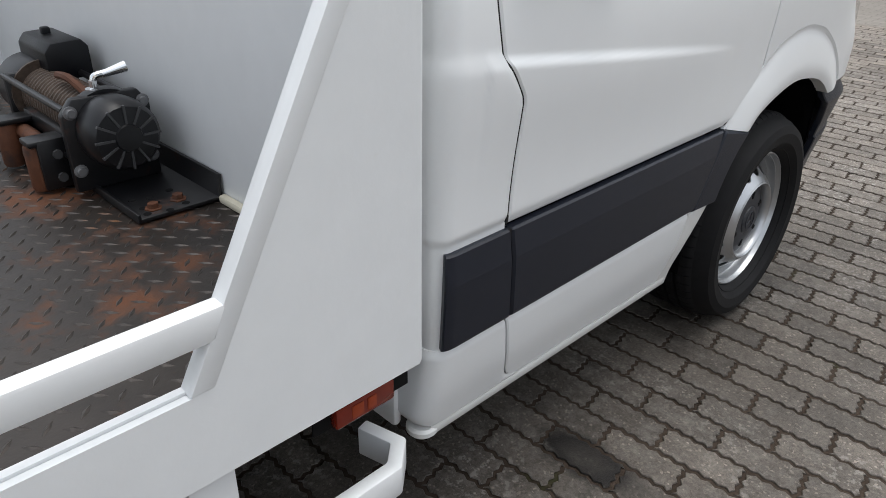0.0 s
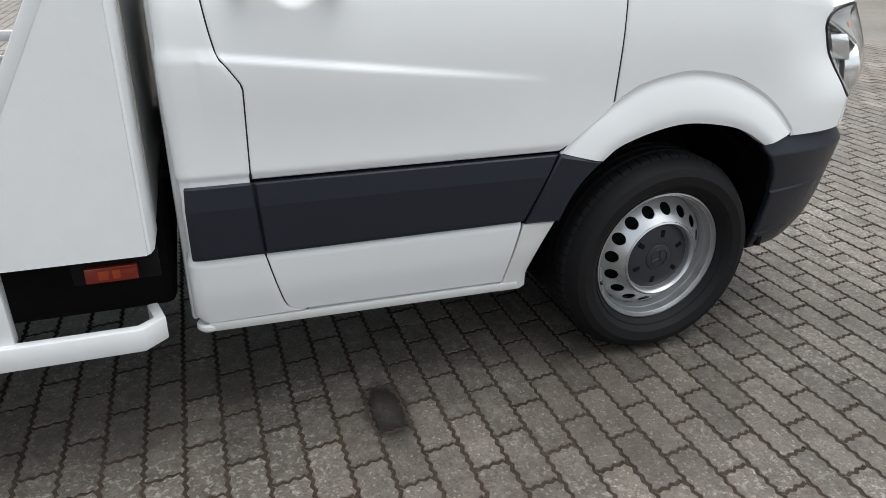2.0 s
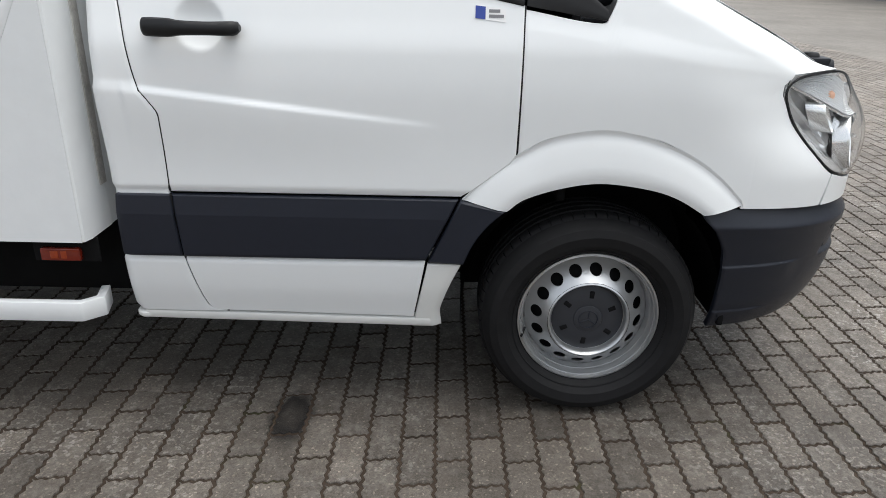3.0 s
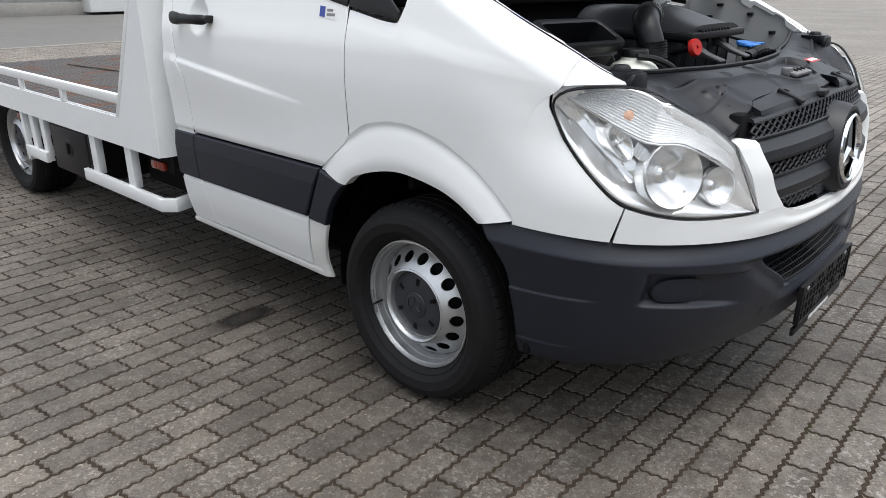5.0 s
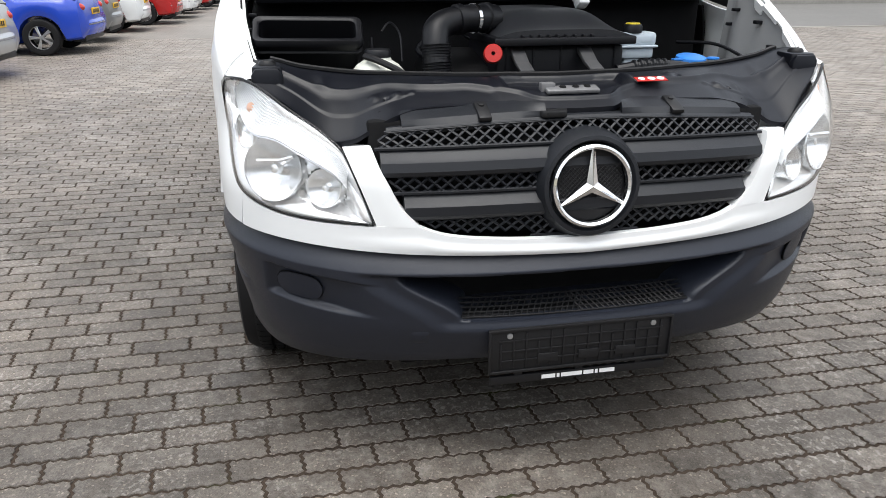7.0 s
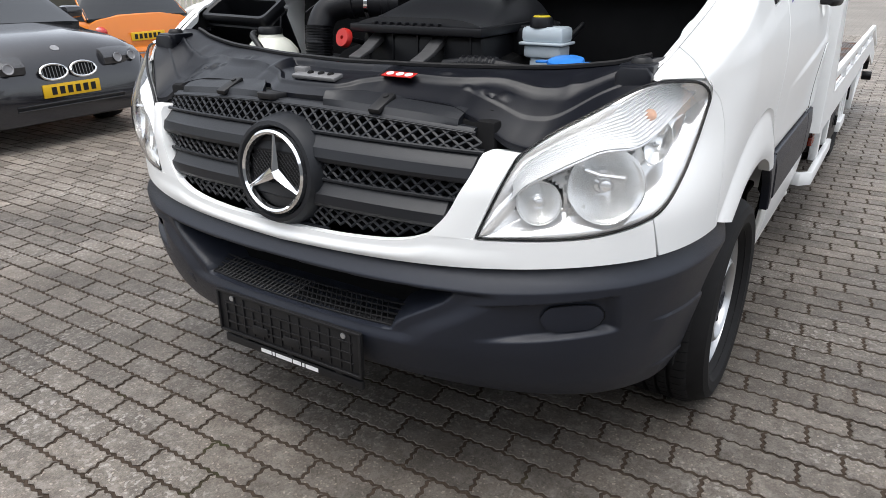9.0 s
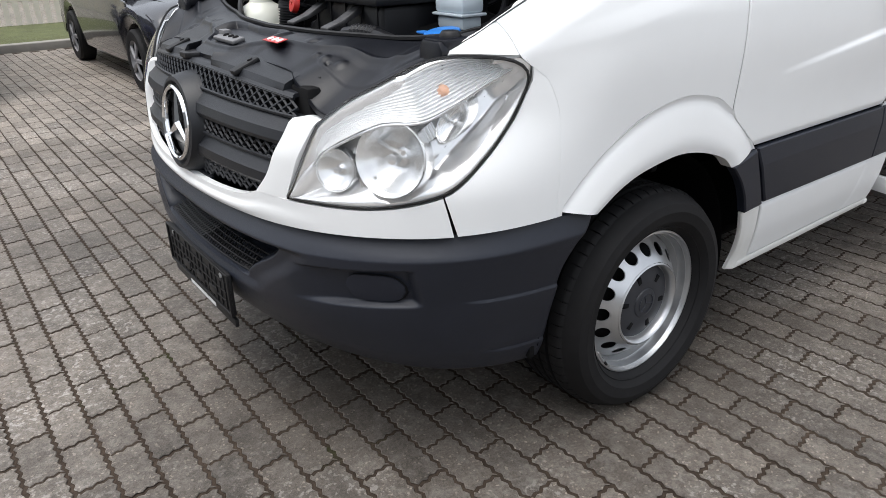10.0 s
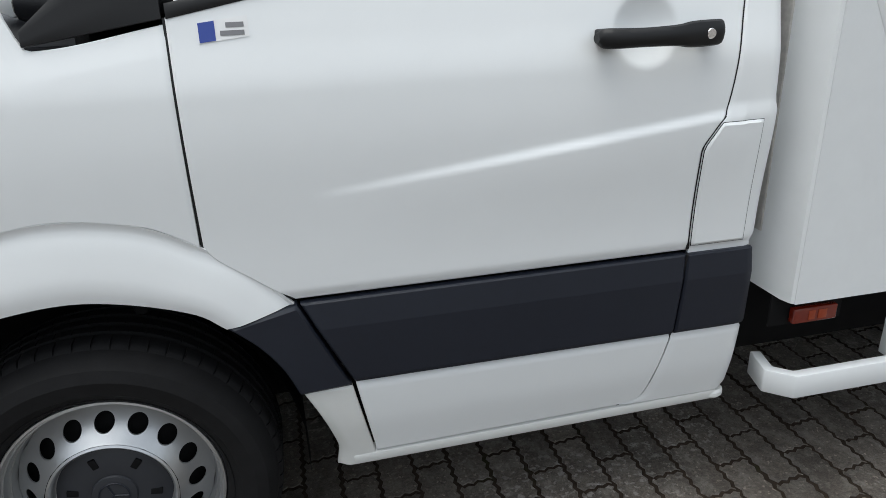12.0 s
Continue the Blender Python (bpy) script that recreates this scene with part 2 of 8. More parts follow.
def sheet(bm, fn, us, vs, thick):
    """A closed sheet: fn(u, v, inset) gives a point; inset 0 is the outer face, thick the inner."""
    grids = []
    for inset in (0.0, thick):
        grids.append([[bm.verts.new(fn(u, v, inset)) for v in vs] for u in us])
    a, b = grids
    nu, nv = len(us), len(vs)
    for g in grids:
        for i in range(nu - 1):
            for j in range(nv - 1):
                bm.faces.new((g[i][j], g[i + 1][j], g[i + 1][j + 1], g[i][j + 1]))
    for i in range(nu - 1):
        bm.faces.new((a[i][0], b[i][0], b[i + 1][0], a[i + 1][0]))
        bm.faces.new((a[i][-1], b[i][-1], b[i + 1][-1], a[i + 1][-1]))
    for j in range(nv - 1):
        bm.faces.new((a[0][j], b[0][j], b[0][j + 1], a[0][j + 1]))
        bm.faces.new((a[-1][j], b[-1][j], b[-1][j + 1], a[-1][j + 1]))
    return bm


def lin(n, edge=0.0):
    """n even steps from 0 to 1, with a narrow step at each end for a rounded edge."""
    inner = [i / n for i in range(n + 1)]
    return inner if not edge else [0.0, edge] + [i for i in inner if edge * 1.5 < i < 1 - edge * 1.5] + [1 - edge, 1.0]


def sstep(a, b, x):
    t = min(1.0, max(0.0, (x - a) / (b - a)))
    return t * t * (3 - 2 * t)


class Curve:
    """A smooth curve through (x, y) pairs without overshoot."""

    def __init__(self, *pairs):
        self.x, self.y = [p[0] for p in pairs], [p[1] for p in pairs]
        x, y = self.x, self.y
        d = [(y[i + 1] - y[i]) / (x[i + 1] - x[i]) for i in range(len(x) - 1)]
        self.m = [d[0]] + [0 if a * b <= 0 else 2 * a * b / (a + b) for a, b in zip(d, d[1:])] + [d[-1]]

    def __call__(self, t):
        x, y, m = self.x, self.y, self.m
        if t <= x[0]:
            return y[0]
        if t >= x[-1]:
            return y[-1]
        i = 0
        while x[i + 1] < t:
            i += 1
        h = x[i + 1] - x[i]
        s = (t - x[i]) / h
        return (y[i] * (1 + 2 * s) * (1 - s) ** 2 + m[i] * h * s * (1 - s) ** 2 + y[i + 1] * s * s * (3 - 2 * s) + m[i + 1] * h * s * s * (s - 1))


# ---- the cab's outer skin: for each height a plan outline that runs from the nose round to the straight side ----
XS = 0.2
HALF = math.pi / 2


WING_EDGE = Curve((-0.02, 1.45), (0.10, 1.385), (0.248, 1.318), (0.337, 1.274), (0.43, 1.229), (0.51, 1.19), (0.583, 1.152), (0.655, 1.120))


class Skin:
    def __init__(self, reach, width, power_x, power_y, roll=True):
        self.a, self.b, self.m, self.n, self.roll = reach, width, power_x, power_y, roll

    def raw(self, ph, z):
        """ph: 0 at the nose, pi/2 where the side runs straight, then one more for each metre to the rear; its sign is the side."""
        sd, p = (1.0 if ph >= 0 else -1.0), abs(ph)
        b = self.b(z)
        if p >= HALF:
            x, y = XS - (p - HALF), b
        else:
            a, m, n = self.a(z), self.m(z), self.n(z)
            c, s = math.cos(p), math.sin(p)
            r = 1.0
            for _ in range(7):
                cm, sn = (r * c) ** m, (r * s) ** n
                r -= (cm + sn - 1) * r / (m * cm + n * sn)
            x, y = XS + a * r * c, b * r * s
        if self.roll:
            d = 1 - (WING_EDGE(x) - z) / 0.085
            if d > 0 and x > -0.02:
                y -= 0.055 * min(d, 1.3) ** 2 * sstep(-0.02, 0.20, x)
        return Vector((x, y * sd, z))

    def at(self, ph, z, off=0.0):
        p = self.raw(ph, z)
        if off:
            du = self.raw(ph + 0.004, z) - self.raw(ph - 0.004, z)
            dv = self.raw(ph, z + 0.004) - self.raw(ph, z - 0.004)
            nn = du.cross(dv)
            if nn.length > 1e-12:
                p = p + nn.normalized() * off
        return p

    def ph(self, x, y, z):
        if x < XS:
            return HALF + XS - x
        return math.atan2(y / self.b(z), (x - XS) / self.a(z))


BODY = Skin(Curve((0.3, 0.785), (0.8, 0.785), (0.967, 0.789), (1.05, 0.885), (1.12, 1.17), (1.3, 1.25)),
            Curve((0.27, 0.928), (0.33, 0.940), (0.45, 0.968), (0.54, 0.978), (0.745, 0.985), (0.88, 0.988), (1.06, 0.996), (1.15, 0.992),
                  (1.25, 0.972), (1.4, 0.94), (1.7, 0.89), (2.1, 0.84), (2.45, 0.78)),
            Curve((0.3, 3.55), (0.8, 3.55), (0.967, 2.4), (1.05, 1.95), (1.12, 1.6), (1.3, 1.6)),
            Curve((0.3, 2.3), (0.8, 2.3), (0.967, 2.2), (1.05, 2.08), (1.12, 2.0), (1.3, 2.0)))
GRSKIN = Skin(Curve((0.70, 0.785), (0.87, 0.785), (0.95, 0.765), (1.0, 0.745), (1.06, 0.715)), Curve((0.7, 0.985), (1.1, 0.985)),
              Curve((0.73, 3.55), (0.78, 3.4), (0.967, 3.0), (1.1, 3.0)), Curve((0.7, 2.3), (1.1, 2.3)), roll=False)
BUMP = Skin(Curve((0.27, 0.66), (0.34, 0.735), (0.40, 0.77), (0.50, 0.80), (0.62, 0.808), (0.70, 0.802), (0.75, 0.798)),
            Curve((0.27, 0.90), (0.34, 0.925), (0.40, 0.943), (0.54, 0.966), (0.64, 0.988), (0.68, 0.996), (0.72, 0.996)),
            Curve((0.2, 3.4), (0.8, 3.4)), Curve((0.2, 2.35), (0.8, 2.35)), roll=False)


def side(x):
    return HALF + XS - x


def crease(x, z):
    """The pressed line along the door: the metal steps out below it and fades towards the front."""
    zc = 0.967 + (x + 0.484) / (-0.835) * 0.092
    a = 0.010 * (0.6 if x < -1.36 else 1.0) * min(1.0, max(0.0, (-0.47 - x) / 0.55)) ** 0.8
    return a * sstep(zc + 0.002, zc - 0.016, z) * (1 - sstep(zc - 0.03, 0.79, z)) if a else 0.0


def skin_sheet(bm, skin, place, us, vs, thick=0.012, rnd=0.003, open_end=False):
    """A panel on a skin: place(u, v) gives (ph, z, offset); its rim is rounded by rnd, but for the last edge where open_end is set."""
    lo, hi, vlo, vhi = us[0], us[-1], vs[0], vs[-1]

    def fn(u, v, inset):
        ph, z, off = place(u, v)
        if inset == 0 and rnd and ((u in (lo, hi) and not (open_end and u == hi)) or v in (vlo, vhi)):
            off -= rnd
        return skin.at(ph, z, (off - inset) or 1e-6)
    return sheet(bm, fn, us, vs, thick)


def lerp(a, b, t):
    return a + (b - a) * t

# ---- the tow truck ----
truck = thing("tow_truck", "white flatbed recovery truck with open bonnet, parked on pavers", "truck")
SIDES = (-1, 1)

# outlines of the wheel arch, as height over x
ARCH_IN = [(-0.283, 0.712), (-0.229, 0.753), (-0.116, 0.790), (-0.005, 0.804), (0.131, 0.787), (0.217, 0.759), (0.297, 0.712)]
ARCH_OUT = [(-0.415, 0.742), (-0.332, 0.837), (-0.266, 0.878), (-0.163, 0.934), (-0.020, 0.957), (0.116, 0.937), (0.243, 0.884), (0.334, 0.822), (0.418, 0.742)]


def along(pts, n):
    """n + 1 smooth points along an outline, evenly spread."""
    fine = smooth_path([(x, 0, z) for x, z in pts], 24)
    run = [0.0]
    for a, b in zip(fine, fine[1:]):
        run.append(run[-1] + (b - a).length)
    out, j = [], 0
    for k in range(n + 1):
        s = run[-1] * k / n
        while j < len(run) - 2 and run[j + 1] < s:
            j += 1
        t = (s - run[j]) / max(1e-9, run[j + 1] - run[j])
        p = fine[j].lerp(fine[j + 1], min(1, t))
        out.append((p.x, p.z))
    return out


arch_z = Curve(*ARCH_OUT)
shoulder_up = Curve((-0.30, 1.280), (-0.03, 1.247), (0.17, 1.203), (0.34, 1.160), (0.50, 1.110))
shoulder_low = Curve((-0.30, 1.235), (-0.03, 1.192), (0.24, 1.141), (0.36, 1.120), (0.50, 1.085))

# lamp outline on the skin, height over angle
PH_IN, PH_PILLAR = BODY.ph(0.918, 0.56, 0.779), BODY.ph(0.847, 0.633, 0.967)
PH_TIP, PH_BACK = BODY.ph(0.649, 0.875, 1.12), BODY.ph(0.50, 0.934, 1.10)
PH_SEAM_TOP, PH_SEAM = BODY.ph(0.706, 0.905, 0.824), BODY.ph(0.679, 0.912, 0.724)
lamp_low = Curve((PH_IN, 0.779), (0.5 * (PH_IN + PH_SEAM_TOP), 0.787), (PH_SEAM_TOP, 0.824), (lerp(PH_SEAM_TOP, PH_BACK, 0.35), 0.905),
                 (lerp(PH_SEAM_TOP, PH_BACK, 0.75), 1.03), (PH_BACK, 1.092))
U_PILLAR, U_TIP = [(p - PH_IN) / (PH_BACK - PH_IN) for p in (PH_PILLAR, PH_TIP)]
U_MID = lerp(U_PILLAR, U_TIP, 0.5)
top_x = Curve((0, 0.915), (U_PILLAR, 0.850), (U_MID, 0.772), (U_TIP, 0.652), (1, 0.500))
top_y = Curve((0, 0.560), (U_PILLAR, 0.633), (U_MID, 0.756), (U_TIP, 0.872), (1, 0.934))
top_z = Curve((0, 0.786), (U_PILLAR, 0.967), (U_MID, 1.056), (U_TIP, 1.118), (1, 1.106))
fender_top = Curve((-0.262, 1.276), (-0.045, 1.244), (-0.02, 1.285), (0.0, 1.345), (0.10, 1.375), (0.248, 1.318), (0.337, 1.274), (0.43, 1.229), (0.51, 1.19), (0.583, 1.152), (0.655, 1.122))
bumper_top = Curve((0.0, 0.690), (0.45, 0.700), (0.9, 0.722), (1.3, 0.728), (HALF, 0.722), (1.75, 0.714))
nose_low = Curve((0.0, 0.687), (0.45, 0.699), (0.9, 0.722), (1.3, 0.730), (HALF, 0.728), (1.8, 0.728))

door_front = Curve((0.748, -0.420), (0.80, -0.350), (0.885, -0.2645), (1.29, -0.262))
door_rear = Curve((0.749, -1.270), (0.975, -1.268), (1.02, -1.292), (1.06, -1.319), (1.29, -1.352))
low_front = Curve((0.345, -0.556), (0.541, -0.521))
low_rear = Curve((0.345, -1.150), (0.350, -1.182), (0.362, -1.203), (0.43, -1.226), (0.538, -1.252))
band_front = Curve((0.545, -0.521), (0.742, -0.426))
GAP = 0.0038


def shoulder(x, z):
    """Faint shoulder line from the mirror to the lamp."""
    zl, zu = shoulder_low(x), shoulder_up(x)
    return -0.0045 * min(1.0, max(0.0, (z - zl) / (zu - zl)))


def hem(z):
    """The upper panels turn under along their lower edge, above the cladding."""
    return -0.006 * (1 - sstep(0.750, 0.776, z)) ** 1.5


def rub_strip(v):
    """Section of the cladding: an upright face, then a facet that leans in towards the top."""
    return 0.014 - 0.003 * (1 - sstep(0.0, 0.06, v)) - 0.008 * max(0.0, (v - 0.70) / 0.30)


BAND_V = [0, 0.02, 0.06, 0.3, 0.5, 0.66, 0.692, 0.70, 0.708, 0.74, 0.85, 0.96, 0.985, 1.0]


def waist_z(x):
    """Lower edge of the side window, which drops towards the front."""
    return 1.283 + 0.19 * (-0.255 - max(x, -0.80))


for sd in SIDES:
    # front wing with its arch lip
    bm = bmesh.new()

    def wing_a(u, v):
        ph = lerp(side(-0.262 + GAP), PH_BACK, u)
        x = BODY.raw(ph, 0.8).x
        lo = arch_z(x) if x < 0.413 else nose_low(ph)
        if x < 0.413:
            lo = max(lo, nose_low(ph))
        z = lerp(lo, fender_top(BODY.raw(ph, 1.15).x), v)
        return sd * ph, z, shoulder(x, z)
    skin_sheet(bm, BODY, wing_a, lin(64, 0.006), lin(70, 0.006), 0.010, 0.002, True)

    def wing_b(u, v):
        # its rear edge laps behind the sheet before it
        back = PH_BACK + 0.02 * math.copysign(1, PH_BACK - PH_SEAM)
        ph = lerp(back, PH_SEAM + 0.006, u)
        q = lerp(back, PH_SEAM_TOP + 0.004, u)
        z = lerp(nose_low(ph), lamp_low(min(q, PH_BACK) if PH_BACK > PH_SEAM else max(q, PH_BACK)) - 0.006, v)
        return sd * lerp(ph, q, v), z, -0.0015 * max(0.0, 1 - u * 10)
    skin_sheet(bm, BODY, wing_b, lin(18), lin(18), 0.010, 0.0)

    def wing_c(u, v, inset):
        # the strip between the lamp and the bonnet gap
        ph, lu = lerp(PH_BACK, PH_TIP + 0.02, u), lerp(1.0, U_TIP - 0.01, u)
        low = Vector((top_x(lu), sd * top_y(lu), top_z(lu) + 0.006))
        z = max(low.z + 0.003, fender_top(BODY.raw(ph, 1.15).x))
        high = BODY.at(sd * ph, z, shoulder(BODY.raw(ph, 0.8).x, z) or 1e-6)
        lap = max(0.0, 1 - u * 8)
        return low.lerp(high, v) + Vector((0.3, sd * 0.9, 0.3)) * (0.024 * v * (1 - v)) - Vector((0.0, sd * 0.7, 0.7)) * (inset + 0.002 * lap) - Vector((0.016 * lap, 0, -0.003 * lap))
    sheet(bm, wing_c, lin(16), lin(12), 0.010)
    wing = part("front_wing", bm, WHITE, truck, "white painted front wing")

    bm = bmesh.new()
    inner, outer = along(ARCH_IN, 48), along(ARCH_OUT, 48)
    lip = Curve((0.0, 0.0), (0.07, -0.0045), (0.13, -0.003), (0.24, 0.003), (0.45, 0.010), (0.72, 0.017), (0.78, 0.018), (1.0, 0.012))

    def flare(u, v, inset):
        i = round(u * 48)
        x, z = lerp(outer[i][0], inner[i][0], v), lerp(outer[i][1], inner[i][1], v)
        return BODY.at(sd * side(x) if x < XS else sd * BODY.ph(x, 0.97, z), z, lip(v) - inset * (1 + 2 * v) + 1e-6)
    sheet(bm, flare, lin(48), [0, 0.06, 0.12, 0.2, 0.3, 0.4, 0.5, 0.65, 0.8, 0.92, 1.0], 0.012)
    part("arch_lip", bm, WHITE, wing)

    # wheel housing
    bm = bmesh.new()
    ring = [(math.cos(a), math.sin(a)) for a in [math.pi * k / 24 for k in range(0, 26)]]
    prev = None
    for c, s in ring:
        x, z = 0.005 + 0.415 * c, 0.345 + 0.452 * s
        cur = [bm.verts.new((x, sd * 0.93, z)), bm.verts.new((x * 0.97, sd * 0.56, z - 0.01))]
        if prev:
            bm.faces.new((prev[0], cur[0], cur[1], prev[1]))
        prev = cur
    bmesh.ops.solidify(bm, geom=bm.faces[:], thickness=0.012)
    box(bm, (-0.40, sd * 0.55, 0.28), (0.40, sd * 0.57, 0.80), 0.01)
    part("wheel_housing", bm, DARK, wing)
    # added dark wall that stops light showing through between wheel housing and bumper
    bm = bmesh.new()
    box(bm, (0.425, min(sd * 0.50, sd * 0.925), 0.31), (0.445, max(sd * 0.50, sd * 0.925), 0.71), 0.006)
    part("housing_shield", bm, DARK, wing)

    # door: skin, cladding, window, handle
    bm = bmesh.new()
    grip = (-1.135, 1.222)

    def door_up(u, v):
        z = lerp(0.749, 1.285, v)
        x = lerp(door_rear(z), door_front(z), u)
        for _ in range(3):
            z = lerp(0.749, waist_z(x), v)
            x = lerp(door_rear(min(z, 1.29)), door_front(min(z, 1.29)), u)
        d = math.hypot(x - grip[0], z - grip[1]) / 0.068
        off = crease(x, z) - (0.0195 * (1 - d * d) if d < 1 else 0)
        return sd * side(x), z, off + hem(z)
    skin_sheet(bm, BODY, door_up, lin(170, 0.004), lin(100, 0.005), 0.012, 0.003)

    def door_low(u, v):
        z = lerp(0.345 - 0.012 * u, 0.541, v)
        return sd * side(lerp(low_rear(z), low_front(z), u)), z, 0.004 - 0.007 * sstep(0.527, 0.541, z)
    skin_sheet(bm, BODY, door_low, lin(40, 0.005), lin(28, 0.015), 0.012, 0.003)
    # frame of the window
    def win_front(z):
        return lerp(-0.262, -0.78, ((z - 1.285) / 0.80) ** 1.0)

    def strip(a, b, zlo, zhi, n=8):
        def fn(u, v):
            z = lerp(zlo(u), zhi(u), v)
            return sd * side(lerp(a(z), b(z), u)), z, 0.0
        skin_sheet(bm, BODY, lambda u, v: (fn(u, v)[0], fn(u, v)[1], -0.004), lin(n), lin(12), 0.03, 0.0)
    strip(lambda z: -1.352 - 0.03 * (z - 1.285), lambda z: -1.28 - 0.03 * (z - 1.285), lambda u: 1.37, lambda u: 2.08)
    strip(lambda z: win_front(z) - 0.07, win_front, lambda u: 1.285, lambda u: 2.08)
    strip(lambda z: -1.35, lambda z: -0.80, lambda u: 2.02, lambda u: 2.08, 12)
    door = part("door", bm, WHITE, truck, "white cab door with pressed crease line, closed")

    bm = bmesh.new()

    def pane(u, v):
        z = lerp(1.28, 2.03, v)
        z = max(z, waist_z(lerp(-1.29, -0.3, u)) - 0.01)
        return sd * side(lerp(-1.29, win_front(z) - 0.06, u)), z, -0.015
    skin_sheet(bm, BODY, pane, lin(10), lin(10), 0.005, 0)
    part("window", bm, WINDOW, door, "dark side window glass")
    bm = bmesh.new()

    def waist(u, v):
        x = lerp(-1.34, -0.264, u)
        z = waist_z(x) + lerp(-0.002, 0.022, v)
        return sd * side(x), z, 0.005
    skin_sheet(bm, BODY, waist, lin(24, 0.01), lin(4), 0.012, 0.003)
    part("window_seal", bm, RUBBER, door)

    bm = bmesh.new()

    def clad(u, v):
        z = lerp(0.546, 0.742, v)
        x = lerp(lerp(-1.252, -1.266, v), band_front(z), u)
        return sd * side(x), z, rub_strip(v)
    skin_sheet(bm, BODY, clad, lin(40, 0.006), BAND_V, 0.02, 0.005)
    part("door_cladding", bm, CLAD, door, "dark grey plastic cladding strip", sharp=16)

    # handle: a grip bar over the scooped recess
    bm = bmesh.new()
    yh = 1.012
    ys = [(-1.275, 0.000, 0.020), (-1.262, 0.010, 0.026), (-1.20, 0.022, 0.026), (-1.165, 0.026, 0.021), (-1.10, 0.028, 0.019), (-1.05, 0.022, 0.020), (-1.026, 0.010, 0.019), (-1.016, 0.002, 0.010)]
    fine = smooth_path([(x, y, h) for x, y, h in ys], 5)
    rings = []
    for p in fine:
        rings.append([bm.verts.new((p.x, sd * (yh + p.y + 0.013 * math.cos(a)), 1.216 + p.z * 0.92 * math.sin(a))) for a in [2 * math.pi * k / 12 for k in range(12)]])
    for a, b in zip(rings, rings[1:]):
        for k in range(12):
            bm.faces.new((a[k], b[k], b[(k + 1) % 12], a[(k + 1) % 12]))
    bm.faces.new(rings[0]), bm.faces.new(rings[-1])
    for x in (-1.255, -1.045):
        box(bm, (x - 0.018, sd * 0.975, 1.203), (x + 0.018, sd * 1.018, 1.230), 0.005)
    handle = part("door_handle", bm, RUBBER, door, "black plastic pull handle")
    if sd > 0:
        bm = bmesh.new()
        lathe(bm, [(0, 0.006), (0.009, 0.006), (0.011, 0.003), (0.011, 0)], (-1.236, 1.036, 1.216), (0, 1, 0), 20)
        part("lock_barrel", bm, CHROME, door, "chrome key lock")
    # the dealer's sticker: blue field, white field, grey bars
    bm = bmesh.new()

    def stick(u, v):
        return sd * side(lerp(-0.395, -0.312, u)), lerp(1.245, 1.279, v) + 0.009 * (0.5 - u), 0.0012
    skin_sheet(bm, BODY, stick, lin(6), lin(3), 0.001, 0)
    sticker = part("sticker", bm, LABELWHITE, door, "small white and blue dealer sticker")
    bm = bmesh.new()
    back, front = (-0.367, -0.394) if sd < 0 else (-0.313, -0.340)

    def stick_b(u, v):
        return sd * side(lerp(back, front, u)), lerp(1.246, 1.278, v) + 0.009 * (0.5 - (lerp(back, front, u) + 0.395) / 0.083), 0.002
    skin_sheet(bm, BODY, stick_b, lin(3), lin(3), 0.0006, 0)
    part("blue_field", bm, LABELBLUE, sticker)
    for row, ln in ((1.265, 0.030), (1.252, 0.040)):
        bm = bmesh.new()
        b0 = -0.360 if sd > 0 else -0.330

        def stick_c(u, v):
            return sd * side(b0 - 0.028 + ln * u), row + 0.008 * v, 0.002
        skin_sheet(bm, BODY, stick_c, lin(3), lin(2), 0.0006, 0)
        part("print_bar", bm, LABELGREY, sticker)

    # rear corner of the cab
    bm = bmesh.new()

    def wrap(x_front, u, z, off):
        """Along the side to the rear corner, then round it towards the back of the cab."""
        if u > 0.92:
            p = wrap(x_front, 0.92, z, off)
            return Vector((p.x, p.y - sd * (u - 0.92), z))
        if u < 0.5:
            return BODY.at(sd * side(lerp(x_front, -1.412, u * 2)), z, off or 1e-6)
        p = BODY.at(sd * side(-1.412), z, off or 1e-6)
        a, r = (u - 0.5) / 0.42 * HALF, 0.036 + off
        return Vector((-1.412 - r * math.sin(a), p.y - sd * r * (1 - math.cos(a)), z))

    def corner_up(u, v, inset):
        z = lerp(0.749, 2.10, v)
        xr = door_rear(z) if z < 1.285 else -1.352 - 0.03 * (z - 1.285)
        off = crease(lerp(xr, -1.412, min(1.0, 2 * u)), z) + hem(z) - (0.003 if u == 0 else 0.0)
        return wrap(xr - GAP, u, z, off - inset)
    sheet(bm, corner_up, lin(28), [k / 400 for k in range(12)] + [k / 90 for k in range(3, 91)], 0.015)

    def corner_low(u, v, inset):
        z = lerp(0.343, 0.541, v)
        off = 0.004 - 0.007 * sstep(0.527, 0.541, z) - 0.010 * (1 - sstep(0.343, 0.362, z)) * sstep(0.45, 0.8, u) - (0.003 if u == 0 else 0.0)
        return wrap(low_rear(max(z, 0.345)) - GAP, u, z, off - inset)
    sheet(bm, corner_low, lin(28), lin(28), 0.012)
    # plain metal behind the cladding
    sheet(bm, lambda u, v, inset: wrap(-1.275, u, lerp(0.535, 0.755, v), -0.006 - inset), lin(28), lin(4), 0.008)
    corner = part("cab_corner", bm, WHITE, truck, "white rear corner of the cab")
    bm = bmesh.new()

    def corner_clad(u, v, inset):
        z = lerp(0.546, 0.742, v)
        rim = 0.005 if u in (0, 1) or v in (0, 1) else 0.0
        return wrap(lerp(-1.256, -1.270, v), u * 0.64, z, rub_strip(v) - rim - inset)
